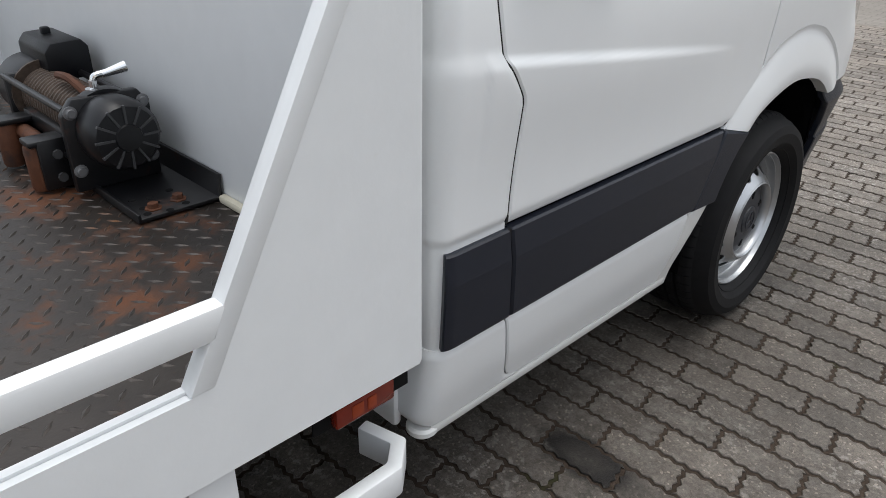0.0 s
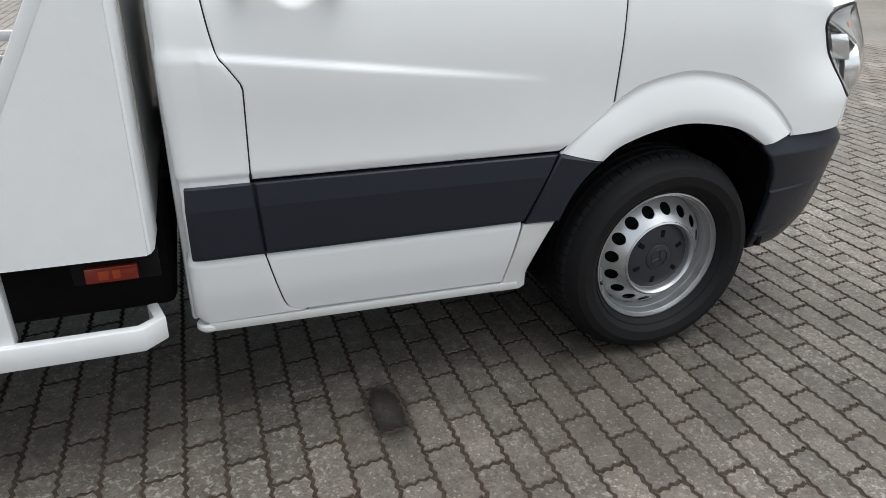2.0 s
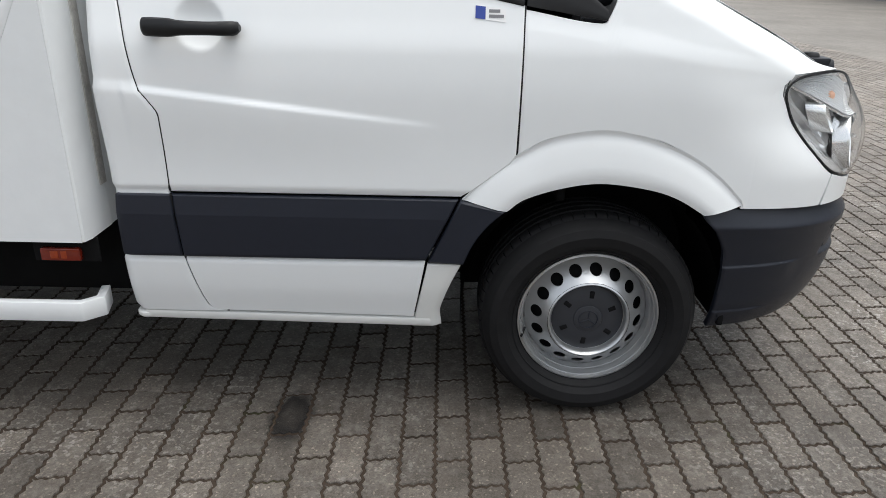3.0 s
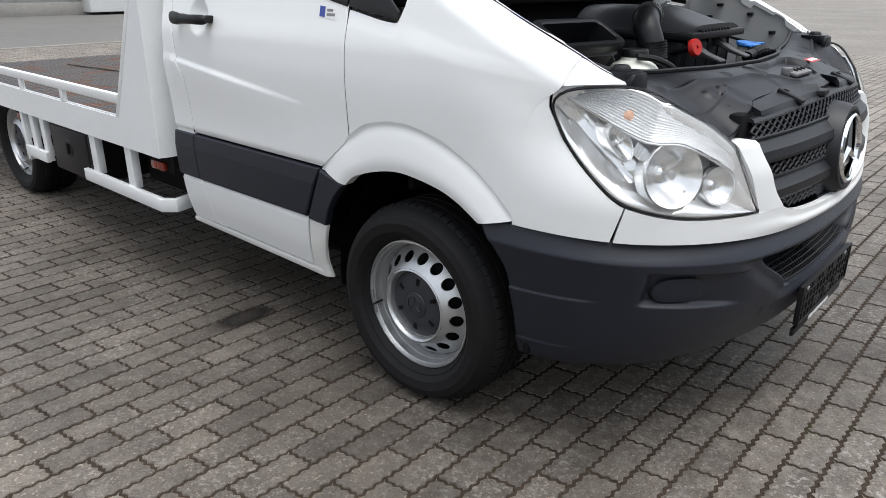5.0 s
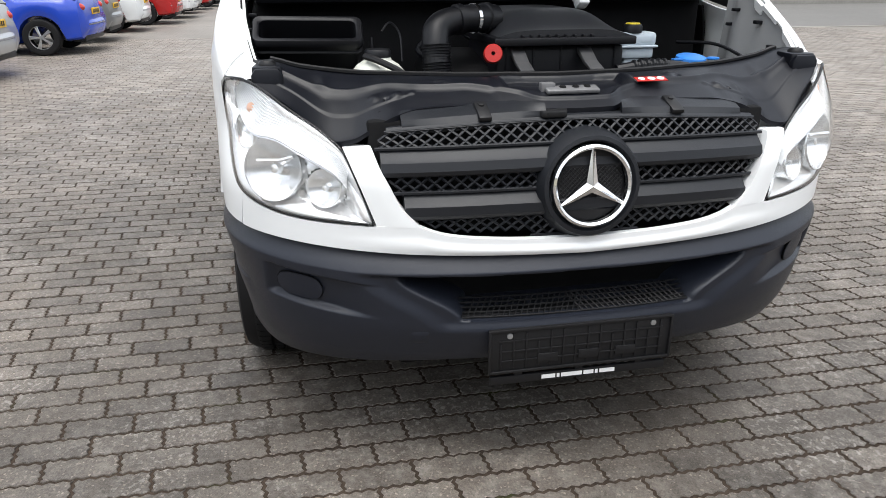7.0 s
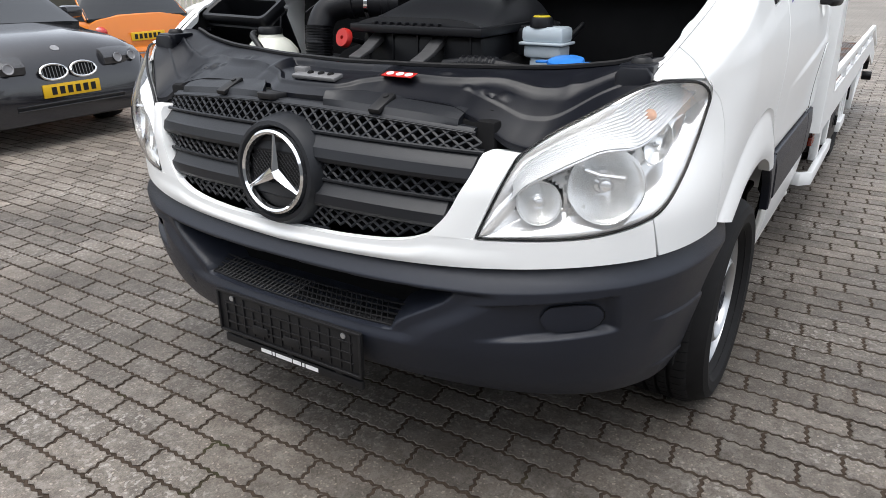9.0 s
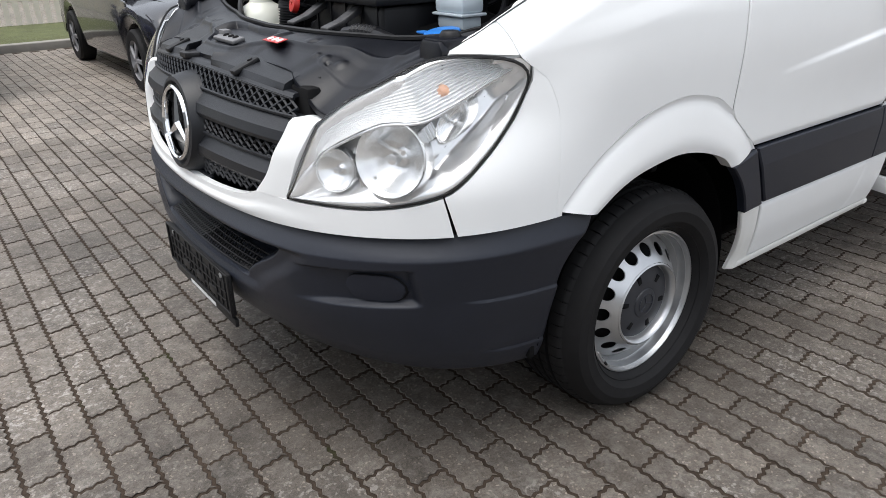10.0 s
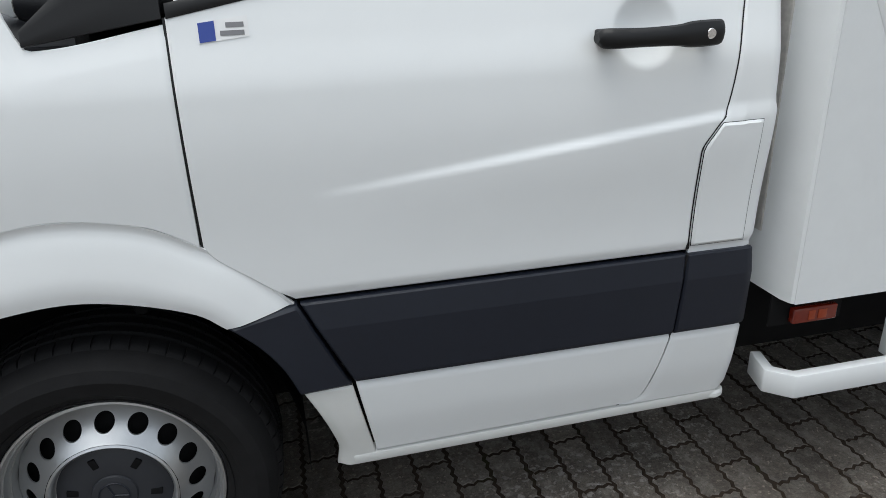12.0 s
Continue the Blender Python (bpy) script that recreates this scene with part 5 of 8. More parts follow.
for k in range(9):
    bm = bmesh.new()
    y0 = random.uniform(-0.5, 0.45)
    tube(bm, smooth_path([(0.0, y0, 1.18), (0.12, y0 + random.uniform(-0.1, 0.1), 1.12), (0.3, y0 + random.uniform(-0.15, 0.15), 1.06), (0.45, y0, 0.98)], 6), random.uniform(0.006, 0.014), 8)
    part("engine_hose", bm, BLACK, engine)
bm = bmesh.new()
tube(bm, smooth_path([(0.33, -0.46, 1.21), (0.30, -0.43, 1.235), (0.31, -0.40, 1.20), (0.36, -0.40, 1.12)], 6), 0.0035, 6)
rod(bm, (0.42, -0.50, 1.15), (0.41, -0.50, 1.20), 0.004)
part("sensor_cable", bm, BLACK, truck)
bm = bmesh.new()
prism(bm, [(0.10, 1.34), (0.20, 1.315), (0.215, 1.285), (0.175, 1.262), (0.15, 1.285), (0.10, 1.30)], "y", 0.235, 0.275, 0.006)
prism(bm, [(0.08, 1.36), (0.16, 1.35), (0.16, 1.30), (0.08, 1.30)], "y", 0.10, 0.24, 0.006)
part("hinge_bracket", bm, WHITE, truck, "white hinge bracket at the bulkhead")

# cowl, screen, roof and the raised bonnet
bm = bmesh.new()


def screen(u, v, inset):
    z = lerp(1.33, 2.12, v)
    x = lerp(-0.03, -0.80, v) - 0.10 * (2 * u - 1) ** 2
    y = (2 * u - 1) * (BODY.b(z) - 0.05)
    return Vector((x - inset, y, z))
sheet(bm, screen, lin(20), lin(12), 0.008)
part("windscreen", bm, WINDOW, truck, "dark windscreen glass")
bm = bmesh.new()
for sd in SIDES:
    tube(bm, [Vector((lerp(-0.20, -0.90, t), sd * (BODY.b(lerp(1.36, 2.12, t)) - 0.05), lerp(1.36, 2.14, t))) for t in lin(12)], 0.045, 10)


def roof(u, v, inset):
    x = lerp(-0.84, -1.448, v)
    y = (2 * u - 1) * 0.84
    return Vector((x, y, 2.10 + 0.16 * math.sqrt(max(0, 1 - abs(2 * u - 1) ** 3)) * (0.55 + 0.45 * sstep(0, 0.4, v)) - inset))
sheet(bm, roof, lin(24), lin(12), 0.02)
box(bm, (-1.462, -0.88, 0.32), (-1.440, 0.88, 2.12), 0.01)
part("cab_shell", bm, WHITE, truck, "white cab roof, pillars and rear wall")
bm = bmesh.new()
box(bm, (-0.30, -0.86, 1.28), (0.0, 0.86, 1.335), 0.02)
part("cowl", bm, BLACK, truck, "black windscreen cowl")
for sd in SIDES:
    bm = bmesh.new()

    def quarter(u, v):
        x = lerp(-0.256, -0.038, u)
        z = lerp(1.284 - 0.034 * u, lerp(1.46, 1.275, u), v)
        return sd * side(x), z, 0.004
    skin_sheet(bm, BODY, quarter, lin(8), lin(6), 0.012, 0.003)
    part("mirror_base", bm, RUBBER, truck, "black plastic mirror base panel")
bm = bmesh.new()


def bonnet(u, v, inset):
    y = (2 * u - 1) * lerp(0.84, 0.66, v)
    d = v * 0.95
    x = 0.03 + d * 0.56 - 0.04 * (2 * u - 1) ** 2 + inset
    z = 1.36 + d * 0.83 + 0.03 * (2 * u - 1) ** 2
    return Vector((x, y, z))
sheet(bm, bonnet, lin(20), lin(14), 0.02)
lid_ob = part("bonnet", bm, WHITE, truck, "white bonnet standing open")
# unseen dark pad, added so the bonnet bounces less light into the bay
bm = bmesh.new()


def pad(u, v, inset):
    p = bonnet(lerp(0.06, 0.94, u), lerp(0.04, 0.95, v), 0.022)
    return p + Vector((0.83, 0, -0.56)) * (0.006 * (1 - inset / 0.01) + 0.004 * math.sin(math.pi * u) * math.sin(math.pi * v))
sheet(bm, pad, lin(16), lin(12), 0.01)
part("insulation_pad", bm, DARK, lid_ob, "black insulation pad inside the bonnet, unseen, added to darken the bay")

# ---- wheels ----
def build_wheel(name):
    """A steel wheel whose outer side looks along +y, hub at the origin."""
    root = thing(name, "", "")
    bm = bmesh.new()
    prof = [(0.222, -0.012), (0.228, 0.000), (0.238, 0.014), (0.262, 0.032), (0.290, 0.036), (0.312, 0.029), (0.328, 0.008), (0.3355, -0.018), (0.3395, -0.034),
            (0.341, -0.05)]
    grooves = []
    for k, yy in enumerate((-0.062, -0.100, -0.140, -0.180)):
        grooves += [(0.3412, yy + 0.006), (0.331, yy + 0.004), (0.331, yy - 0.004), (0.3412, yy - 0.006)]
    prof += grooves + [(0.336, -0.205), (0.326, -0.225), (0.30, -0.238), (0.24, -0.235), (0.22, -0.22)]
    lathe(bm, prof, (0, 0, 0), (0, 1, 0), 96)
    # ribs and lettering band of the side wall
    for r, y in ((0.243, 0.0185),):
        tube(bm, [(r * math.cos(a), y, r * math.sin(a)) for a in [2 * math.pi * i / 72 for i in range(72)]], 0.0016, 5, closed=True)
    # tread: shoulder blocks with thin cuts between them, then three ribs with cuts half a pitch on
    shoulder_sec = [(0.330, -0.054), (0.3425, -0.054), (0.3425, -0.026), (0.3385, -0.015), (0.3310, -0.007), (0.3240, -0.008)]
    for k in range(62):
        first = len(bm.verts)
        prism(bm, shoulder_sec, "z", -0.0152, 0.0152)
        bm.verts.ensure_lookup_table()
        bmesh.ops.transform(bm, matrix=Matrix.Rotation(2 * math.pi * k / 62, 4, "Y"), verts=bm.verts[first:])
        for i, yy in enumerate((-0.081, -0.120, -0.160)):
            box(bm, (0.330, yy - 0.0125, -0.0156), (0.3425, yy + 0.0125, 0.0156), 0.0, Matrix.Rotation(2 * math.pi * (k + 0.33 * (i + 1)) / 62, 4, "Y"))
    for vert in bm.verts:
        # a tall, slightly bulged side wall
        rr = math.hypot(vert.co.x, vert.co.z)
        grow = (0.25 + 1.06 * max(0.0, rr - 0.25)) / 0.25 if rr > 0.25 else 1.0
        if rr > 0.25:
            vert.co.x, vert.co.z = vert.co.x * grow * 0.25 / rr, vert.co.z * grow * 0.25 / rr
        if vert.co.y > 0:
            vert.co.y *= 1.18
    tyre = part("tyre", bm, TYRE, root, "black worn road tyre", sharp=28)
    bm = bmesh.new()
    # flange and barrel
    lathe(bm, [(0.224, -0.012), (0.2265, -0.004), (0.225, 0.002), (0.2205, 0.003), (0.2185, -0.004), (0.2150, -0.011), (0.2122, -0.010), (0.2105, -0.019), (0.2100, -0.031), (0.2068, -0.036), (0.2050, -0.035), (0.2030, -0.046), (0.1990, -0.054), (0.1975, -0.090), (0.1975, -0.13), (0.202, -0.13), (0.215, -0.03)],
          (0, 0, 0), (0, 1, 0), 96, closed=True)
    # disc with round holes
    disc = Curve((0.118, 0.006), (0.125, 0.013), (0.131, 0.013), (0.138, 0.008), (0.147, -0.002), (0.158, -0.013), (0.170, -0.026), (0.182, -0.040), (0.199, -0.058))
    n, hr, hc = 16, 0.0200, 0.164
    for k in range(n):
        a0 = 2 * math.pi * k / n

        def pt(r, a, back=0.0):
            return bm.verts.new((r * math.cos(a), disc(r) - back, r * math.sin(a)))
        da = math.pi / n
        border, hole = [], []
        m = 24
        for i in range(m):
            th = 2 * math.pi * i / m
            c, s = math.cos(th), math.sin(th)
            q = max(abs(c) / (0.0345 if c > 0 else 0.033), abs(s) / (hc * da))
            rr, tt = hc + c / q, s / q
            border.append((rr, a0 + (tt / hc)))
            hole.append((hc + 0.82 * hr * c, a0 + hr * s / hc))
        bo, ho = [pt(*p) for p in border], [pt(*p) for p in hole]
        hb = [pt(p[0], p[1], 0.004) for p in hole]
        for i in range(m):
            j = (i + 1) % m
            bm.faces.new((bo[i], bo[j], ho[j], ho[i]))
            bm.faces.new((ho[i], ho[j], hb[j], hb[i]))
    lathe(bm, [(0.1300, disc(0.1300)), (0.1255, 0.0160), (0.1205, 0.0110), (0.1175, 0.0010), (0.1165, -0.012), (0.09, -0.02)], (0, 0, 0), (0, 1, 0), 64)
    bmesh.ops.remove_doubles(bm, verts=bm.verts[:], dist=0.0004)
    rim = part("rim", bm, RIM, root, "silver painted steel rim with round holes", sharp=40)
    bm = bmesh.new()
    lathe(bm, [(0.1160, -0.020), (0.1155, -0.012), (0.108, -0.009), (0.085, -0.003), (0.050, 0.001), (0.046, 0.000), (0.044, 0.004), (0.036, 0.006), (0, 0.007)], (0, 0, 0), (0, 1, 0), 64)
    cap = part("hub_cap", bm, CAP, root, "dark grey plastic hub cap")
    # dark blocks stand for the shade inside the cap's slots
    for k in range(6):
        bm = bmesh.new()
        a = 2 * math.pi * k / 6 + math.pi / 2
        box(bm, (0.070, -0.010, -0.0075), (0.094, -0.0005, 0.0075), 0.002, Matrix.Rotation(-a, 4, "Y"))
        part("cap_slot", bm, DARK, cap)
    bm = bmesh.new()
    tube(bm, [(0.030 * math.cos(a), 0.007, 0.030 * math.sin(a)) for a in [2 * math.pi * i / 28 for i in range(28)]], 0.0016, 5, closed=True)
    for k in range(3):
        a = math.pi / 2 + 2 * math.pi * k / 3
        tube(bm, [(0, 0.0075, 0), (0.029 * math.cos(a), 0.0072, 0.029 * math.sin(a))], 0.002, 5)
    part("cap_badge", bm, BUMPER, cap)
    bm = bmesh.new()
    tube(bm, [(0.19, -0.03, -0.07), (0.200, 0.0, -0.078), (0.204, 0.012, -0.080)], 0.004, 8)
    part("valve", bm, RUBBER, rim)
    bm = bmesh.new()
    for i in range(8):
        a = radians(-8 - 3 * i)
        box(bm, (0.212, -0.004, -0.0055), (0.2195, 0.0035, 0.0055), 0.001, Matrix.Rotation(-a, 4, "Y"))
    part("balance_weight", bm, STEEL, rim)
    # near-black drum, led along the disc to put shade behind its holes
    bm = bmesh.new()
    lathe(bm, [(0, -0.04), (0.10, -0.04), (0.140, -0.046), (0.170, -0.068), (0.194, -0.088), (0.19, -0.18), (0.08, -0.20), (0.08, -0.28), (0, -0.28)], (0, 0, 0), (0, 1, 0), 32)
    part("brake_drum", bm, DARK, root)
    return root


def place_wheel(src, m):
    """Hangs the wheel's meshes under one part of the truck."""
    hub = new("wheel")
    hub.parent = truck
    hub.matrix_basis = m
    made = {}
    for o in src.children_recursive:
        c = o.copy()
        scene.collection.objects.link(c)
        made[o] = c
    for o, c in made.items():
        c.parent = hub
    return hub


# every mesh of a wheel hangs straight under the wheel, at one level
master = build_wheel("wheel")
HUBZ, HUBY = 0.340, 0.948
spots = [(0.0, 1, 20), (0.0, -1, -5), (-3.665, 1, 70), (-3.665, -1, 50)]
for x, sd, spin in spots:
    place_wheel(master, pose(x, sd * (HUBY if x == 0 else 0.93), HUBZ, 0, 0, (0 if sd > 0 else 180)) @ pose(0, 0, 0, 0, spin, 0))
for o in list(master.children_recursive) + [master]:
    bpy.data.objects.remove(o)

# chassis
chassis = None
for y in (-0.42, 0.42):
    bm = bmesh.new()
    box(bm, (-5.3, y - 0.035, 0.46), (-0.3, y + 0.035, 0.60), 0.006)
    if chassis is None:
        chassis = part("chassis_rail", bm, DARK, truck, "dark steel chassis rail")
    else:
        part("chassis_rail", bm, DARK, truck, "dark steel chassis rail")
for x in (-5.0, -4.2, -3.0, -2.4, -1.3):
    bm = bmesh.new()
    box(bm, (x - 0.04, -0.385, 0.48), (x + 0.04, 0.385, 0.58), 0.005)
    part("cross_member", bm, DARK, chassis)
for name, a, b_, r in (("rear_axle", (-3.665, -0.85, HUBZ), (-3.665, 0.85, HUBZ), 0.055), ("propeller_shaft", (-3.5, 0, 0.42), (-0.8, 0, 0.45), 0.04),
                       ("front_axle", (0.0, -0.80, 0.30), (0.0, 0.80, 0.30), 0.045), ("exhaust_pipe", (-2.3, 0.55, 0.40), (-3.0, 0.55, 0.42), 0.06)):
    bm = bmesh.new()
    rod(bm, a, b_, r, 16)
    part(name, bm, DARK, truck)
# the last box is unseen, added to shade the ground under the bed
for name, lo, hi, bev in (("engine_guard", (-0.5, -0.5, 0.28), (0.8, 0.5, 0.40), 0.03), ("cab_floor_pan", (-1.40, -0.80, 0.335), (-0.52, 0.80, 0.37), 0.012), ("fuel_tank", (-2.30, -0.74, 0.30), (-1.50, 0.74, 0.60), 0.03)):
    bm = bmesh.new()
    box(bm, lo, hi, bev)
    part(name, bm, DARK, truck)
for x in (-3.665,):
    for sd in (-1, 1):
        bm = bmesh.new()
        prev = None
        for k in range(17):
            a = math.pi * k / 16
            px, pz = x + 0.41 * math.cos(a), 0.37 + 0.25 * math.sin(a)
            cur = [bm.verts.new((px, sd * 0.99, pz)), bm.verts.new((px, sd * 0.70, pz))]
            if prev:
                bm.faces.new((prev[0], cur[0], cur[1], prev[1]))
            prev = cur
        bmesh.ops.solidify(bm, geom=bm.faces[:], thickness=0.006)
        part("mudguard", bm, BLACK, truck, "black plastic rear mudguard")

# ---- the flat bed ----
FLOOR = 0.700
BEND, TAIL = -5.15, -6.15
bm = bmesh.new()
box(bm, (BEND, -1.0, FLOOR - 0.03), (-1.52, 1.0, FLOOR), 0.0)
prism(bm, [(BEND, FLOOR), (TAIL, 0.46), (TAIL, 0.43), (BEND, FLOOR - 0.03)], "y", -1.0, 1.0)
floor_ob = part("bed_floor", bm, PLATE, truck, "worn steel chequer plate floor with rust stains")
# raised lozenges of the plate, as one joined mesh
verts, faces = [], []
pitch = 0.046
rows_n, cols_n = int(3.55 / pitch), int(1.96 / pitch)
for i in range(rows_n * 1):
    for j in range(cols_n):
        for k, (ox, oy) in enumerate(((0, 0), (0.5, 0.5))):
            x, y = -1.56 - (i + ox) * pitch, -0.98 + (j + oy) * pitch
            ang = radians(48 if k else -48)
            c, s = math.cos(ang), math.sin(ang)
            b0 = len(verts)
            for px, py, pz in ((-0.016, 0, 0), (0, -0.0045, 0), (0.016, 0, 0), (0, 0.0045, 0), (-0.006, 0, 0.0022), (0.006, 0, 0.0022)):
                verts.append((x + c * px - s * py, y + s * px + c * py, FLOOR + pz))
            faces += [(b0, b0 + 1, b0 + 4), (b0 + 4, b0 + 1, b0 + 5), (b0 + 1, b0 + 2, b0 + 5), (b0 + 2, b0 + 3, b0 + 5), (b0 + 5, b0 + 3, b0 + 4), (b0 + 3, b0, b0 + 4)]
me = bpy.data.meshes.new("plate_relief")
me.from_pydata(verts, [], faces)
me.materials.append(PLATE)
me.materials.clear()
me.materials.append(LOZENGE)
loz = new("plate_relief", me)
loz.parent = floor_ob
tagged(loz, "raised steel lozenges of the chequer plate", kind="stuff")

for sd in SIDES:
    yo = sd * 1.03
    # long side beam with a folded top edge, bent down at the tail
    bm = bmesh.new()
    prism(bm, [(-1.533, 0.600), (-1.531, 0.603), (-1.531, 1.442), (-1.909, 0.741), (BEND, 0.745), (TAIL, 0.52), (TAIL, 0.40), (BEND + 0.02, 0.605)], "y", yo, yo - sd * 0.012, 0.0)
    prism(bm, [(-1.90, 0.733), (-1.90, 0.745), (BEND, 0.745), (TAIL, 0.52), (TAIL, 0.508), (BEND, 0.733)], "y", yo - sd * 0.0135, yo - sd * 0.026, 0.0)
    prism(bm, [(-1.53, 0.605), (-1.53, 0.617), (BEND, 0.617), (BEND, 0.605)], "y", yo - sd * 0.0135, yo - sd * 0.026, 0.0)
    part("bed_side", bm, BEDWHITE, truck, "white sheet steel bed side with high front gusset")
    bm = bmesh.new()
    prism(bm, [(-1.866, 0.806), (-1.845, 0.852), (BEND, 0.852), (TAIL, 0.63), (TAIL, 0.585), (BEND, 0.806)], "y", yo + sd * 0.002, yo - sd * 0.026, 0.005)
    part("side_rail", bm, BEDWHITE, truck, "white square steel side rail")
    for x in (-2.55, -3.15, -3.75, -4.35, -4.95):
        bm = bmesh.new()
        box(bm, (x - 0.022, min(yo - sd * 0.002, yo - sd * 0.024), 0.743), (x + 0.022, max(yo - sd * 0.002, yo - sd * 0.024), 0.808), 0.003)
        part("rail_post", bm, BEDWHITE, truck)
    # high front gusset with rounded front edge
    bm = bmesh.new()
    # tube behind the sloping edge
    tb = [(-1.912, 0.742), (-1.878, 0.742), (-1.545, 1.360), (-1.545, 1.422)]
    prism(bm, tb, "y", yo + sd * 0.002, yo - sd * 0.028, 0.004)
    part("gusset_edge", bm, BEDWHITE, truck, "white square tube along the sloping gusset edge")
    # front end of the box section: white chamfer, then the face towards the cab
    bm = bmesh.new()
    prism(bm, [(-1.5305, yo - sd * 0.0005), (-1.524, yo - sd * 0.005), (-1.516, yo - sd * 0.032), (-1.513, yo - sd * 0.160), (-1.530, yo - sd * 0.160), (-1.5305, yo - sd * 0.02)], "z", 0.602, 1.50, 0.0)
    part("gusset_front", bm, BEDWHITE, truck)
    bm = bmesh.new()
    box(bm, (-1.515, min(sd * 0.865, sd * 0.905), 0.74), (-1.510, max(sd * 0.865, sd * 0.905), 1.5), 0.001)
    part("edge_tape", bm, FOIL, truck, "crumpled grey tape on the headboard edge")
    # under-run guard
    bm = bmesh.new()
    bar(bm, [(-1.615, yo - sd * 0.135, 0.368), (-1.555, yo - sd * 0.135, 0.368), (-1.535, yo - sd * 0.055, 0.368), (-1.580, yo - sd * 0.014, 0.368), (-2.42, yo - sd * 0.014, 0.368)][1:], 0.028, 0.064, 0.004)
    part("guard_bar", bm, BEDWHITE, truck, "white steel under-run guard bar with bent end")
    for x in (-1.895, -2.30):
        bm = bmesh.new()
        box(bm, (x - 0.035, min(yo - sd * 0.02, yo - sd * 0.06), 0.39), (x + 0.035, max(yo - sd * 0.02, yo - sd * 0.06), 0.62), 0.004)
        part("guard_post", bm, BEDWHITE, truck, "white guard post")
    bm = bmesh.new()
    bar(bm, [(-2.95, yo - sd * 0.014, 0.368), (-3.27, yo - sd * 0.014, 0.368)], 0.028, 0.064, 0.004)
    part("guard_bar", bm, BEDWHITE, truck, "short white under-run guard bar")
    for x in (-2.985, -3.15):
        bm = bmesh.new()
        box(bm, (x - 0.03, min(yo - sd * 0.02, yo - sd * 0.05), 0.34), (x + 0.03, max(yo - sd * 0.02, yo - sd * 0.05), 0.62), 0.004)
        part("guard_post", bm, BEDWHITE, truck, "white guard post")
    bm = bmesh.new()
    box(bm, (-3.31, min(yo - sd * 0.015, yo - sd * 0.30), 0.30), (-3.27, max(yo - sd * 0.015, yo - sd * 0.30), 0.62), 0.004)
    part("guard_post", bm, BEDWHITE, truck, "white guard plate before the rear wheel")
    bm = bmesh.new()
    box(bm, (-4.13, min(yo - sd * 0.015, yo - sd * 0.06), 0.30), (-4.09, max(yo - sd * 0.015, yo - sd * 0.06), 0.62), 0.004)
    part("guard_post", bm, BEDWHITE, truck, "white guard post behind the rear wheel")
    bm = bmesh.new()
    bar(bm, [(-4.10, yo - sd * 0.03, 0.335), (-4.75, yo - sd * 0.03, 0.56)], 0.03, 0.05, 0.003)
    part("guard_brace", bm, BEDWHITE, truck, "slanting white guard bar behind the wheel")
    # tool box
    bm = bmesh.new()
    box(bm, (-2.90, min(yo - sd * 0.03, yo - sd * 0.45), 0.315), (-2.36, max(yo - sd * 0.03, yo - sd * 0.45), 0.60), 0.015)
    box(bm, (-2.87, min(yo - sd * 0.022, yo - sd * 0.04), 0.34), (-2.39, max(yo - sd * 0.022, yo - sd * 0.04), 0.58), 0.008)
    tool = part("tool_box", bm, BLACK, truck, "black plastic tool box under the bed")
    bm = bmesh.new()
    lathe(bm, [(0, 0.004), (0.045, 0.004), (0.05, 0)], (-2.63, yo - sd * 0.022, 0.47), (0, sd, 0), 24)
    box(bm, (-2.64, min(yo - sd * 0.018, yo - sd * 0.004), 0.44), (-2.62, max(yo - sd * 0.018, yo - sd * 0.004), 0.50), 0.003)
    part("box_lock", bm, RUBBER, tool)
    # amber side markers
    for x, yy, z, w in ((-1.622, yo - sd * 0.030, 0.548, 0.060), (-3.36, yo - sd * 0.03, 0.555, 0.05)):
        bm = bmesh.new()
        box(bm, (x - w, min(yy, yy - sd * 0.02), z - 0.020), (x + w, max(yy, yy - sd * 0.02), z + 0.020), 0.004)
        mk = part("side_marker", bm, ORANGE_LENS, truck, "amber side marker lamp")
        for q0, q1 in ((-0.030, -0.006), (0.002, 0.020)):
            bm = bmesh.new()
            box(bm, (x + q0, min(yy, yy + sd * 0.0015), z - 0.012), (x + q1, max(yy, yy + sd * 0.0015), z + 0.012), 0.0007)
            part("marker_reflector", bm, ORANGE_CORE, mk)
        bm = bmesh.new()
        box(bm, (x - w - 0.03, min(yy - sd * 0.022, yy - sd * 0.028), z - 0.03), (x + w + 0.05, max(yy - sd * 0.022, yy - sd * 0.028), z + 0.05), 0.002)
        part("marker_bracket", bm, DARK, mk)
# headboard and cross beams
bm = bmesh.new()
box(bm, (-1.534, -0.99, 0.60), (-1.517, 0.99, 1.50), 0.003)
box(bm, (-1.580, -1.0, 1.46), (-1.51, 1.0, 1.52), 0.006)
part("headboard", bm, BEDWHITE, truck, "white sheet steel headboard behind the cab")
bm = bmesh.new()
for ya, yb in ((-0.985, -0.440), (0.302, 0.985)):
    box(bm, (-1.552, ya, FLOOR), (-1.534, yb, FLOOR + 0.018), 0.006)
part("sealant_strip", bm, SEALANT, truck, "yellowed sealant along the headboard foot")
for x in (-1.58, -2.1, -2.6, -3.1, -3.6, -4.1, -4.6, -5.1):
    bm = bmesh.new()
    box(bm, (x - 0.03, -1.0, 0.605), (x + 0.03, 1.0, 0.668), 0.003)
    part("cross_beam", bm, DARK, truck)
bm = bmesh.new()
box(bm, (TAIL - 0.03, -1.0, 0.36), (TAIL + 0.03, 1.0, 0.46), 0.01)
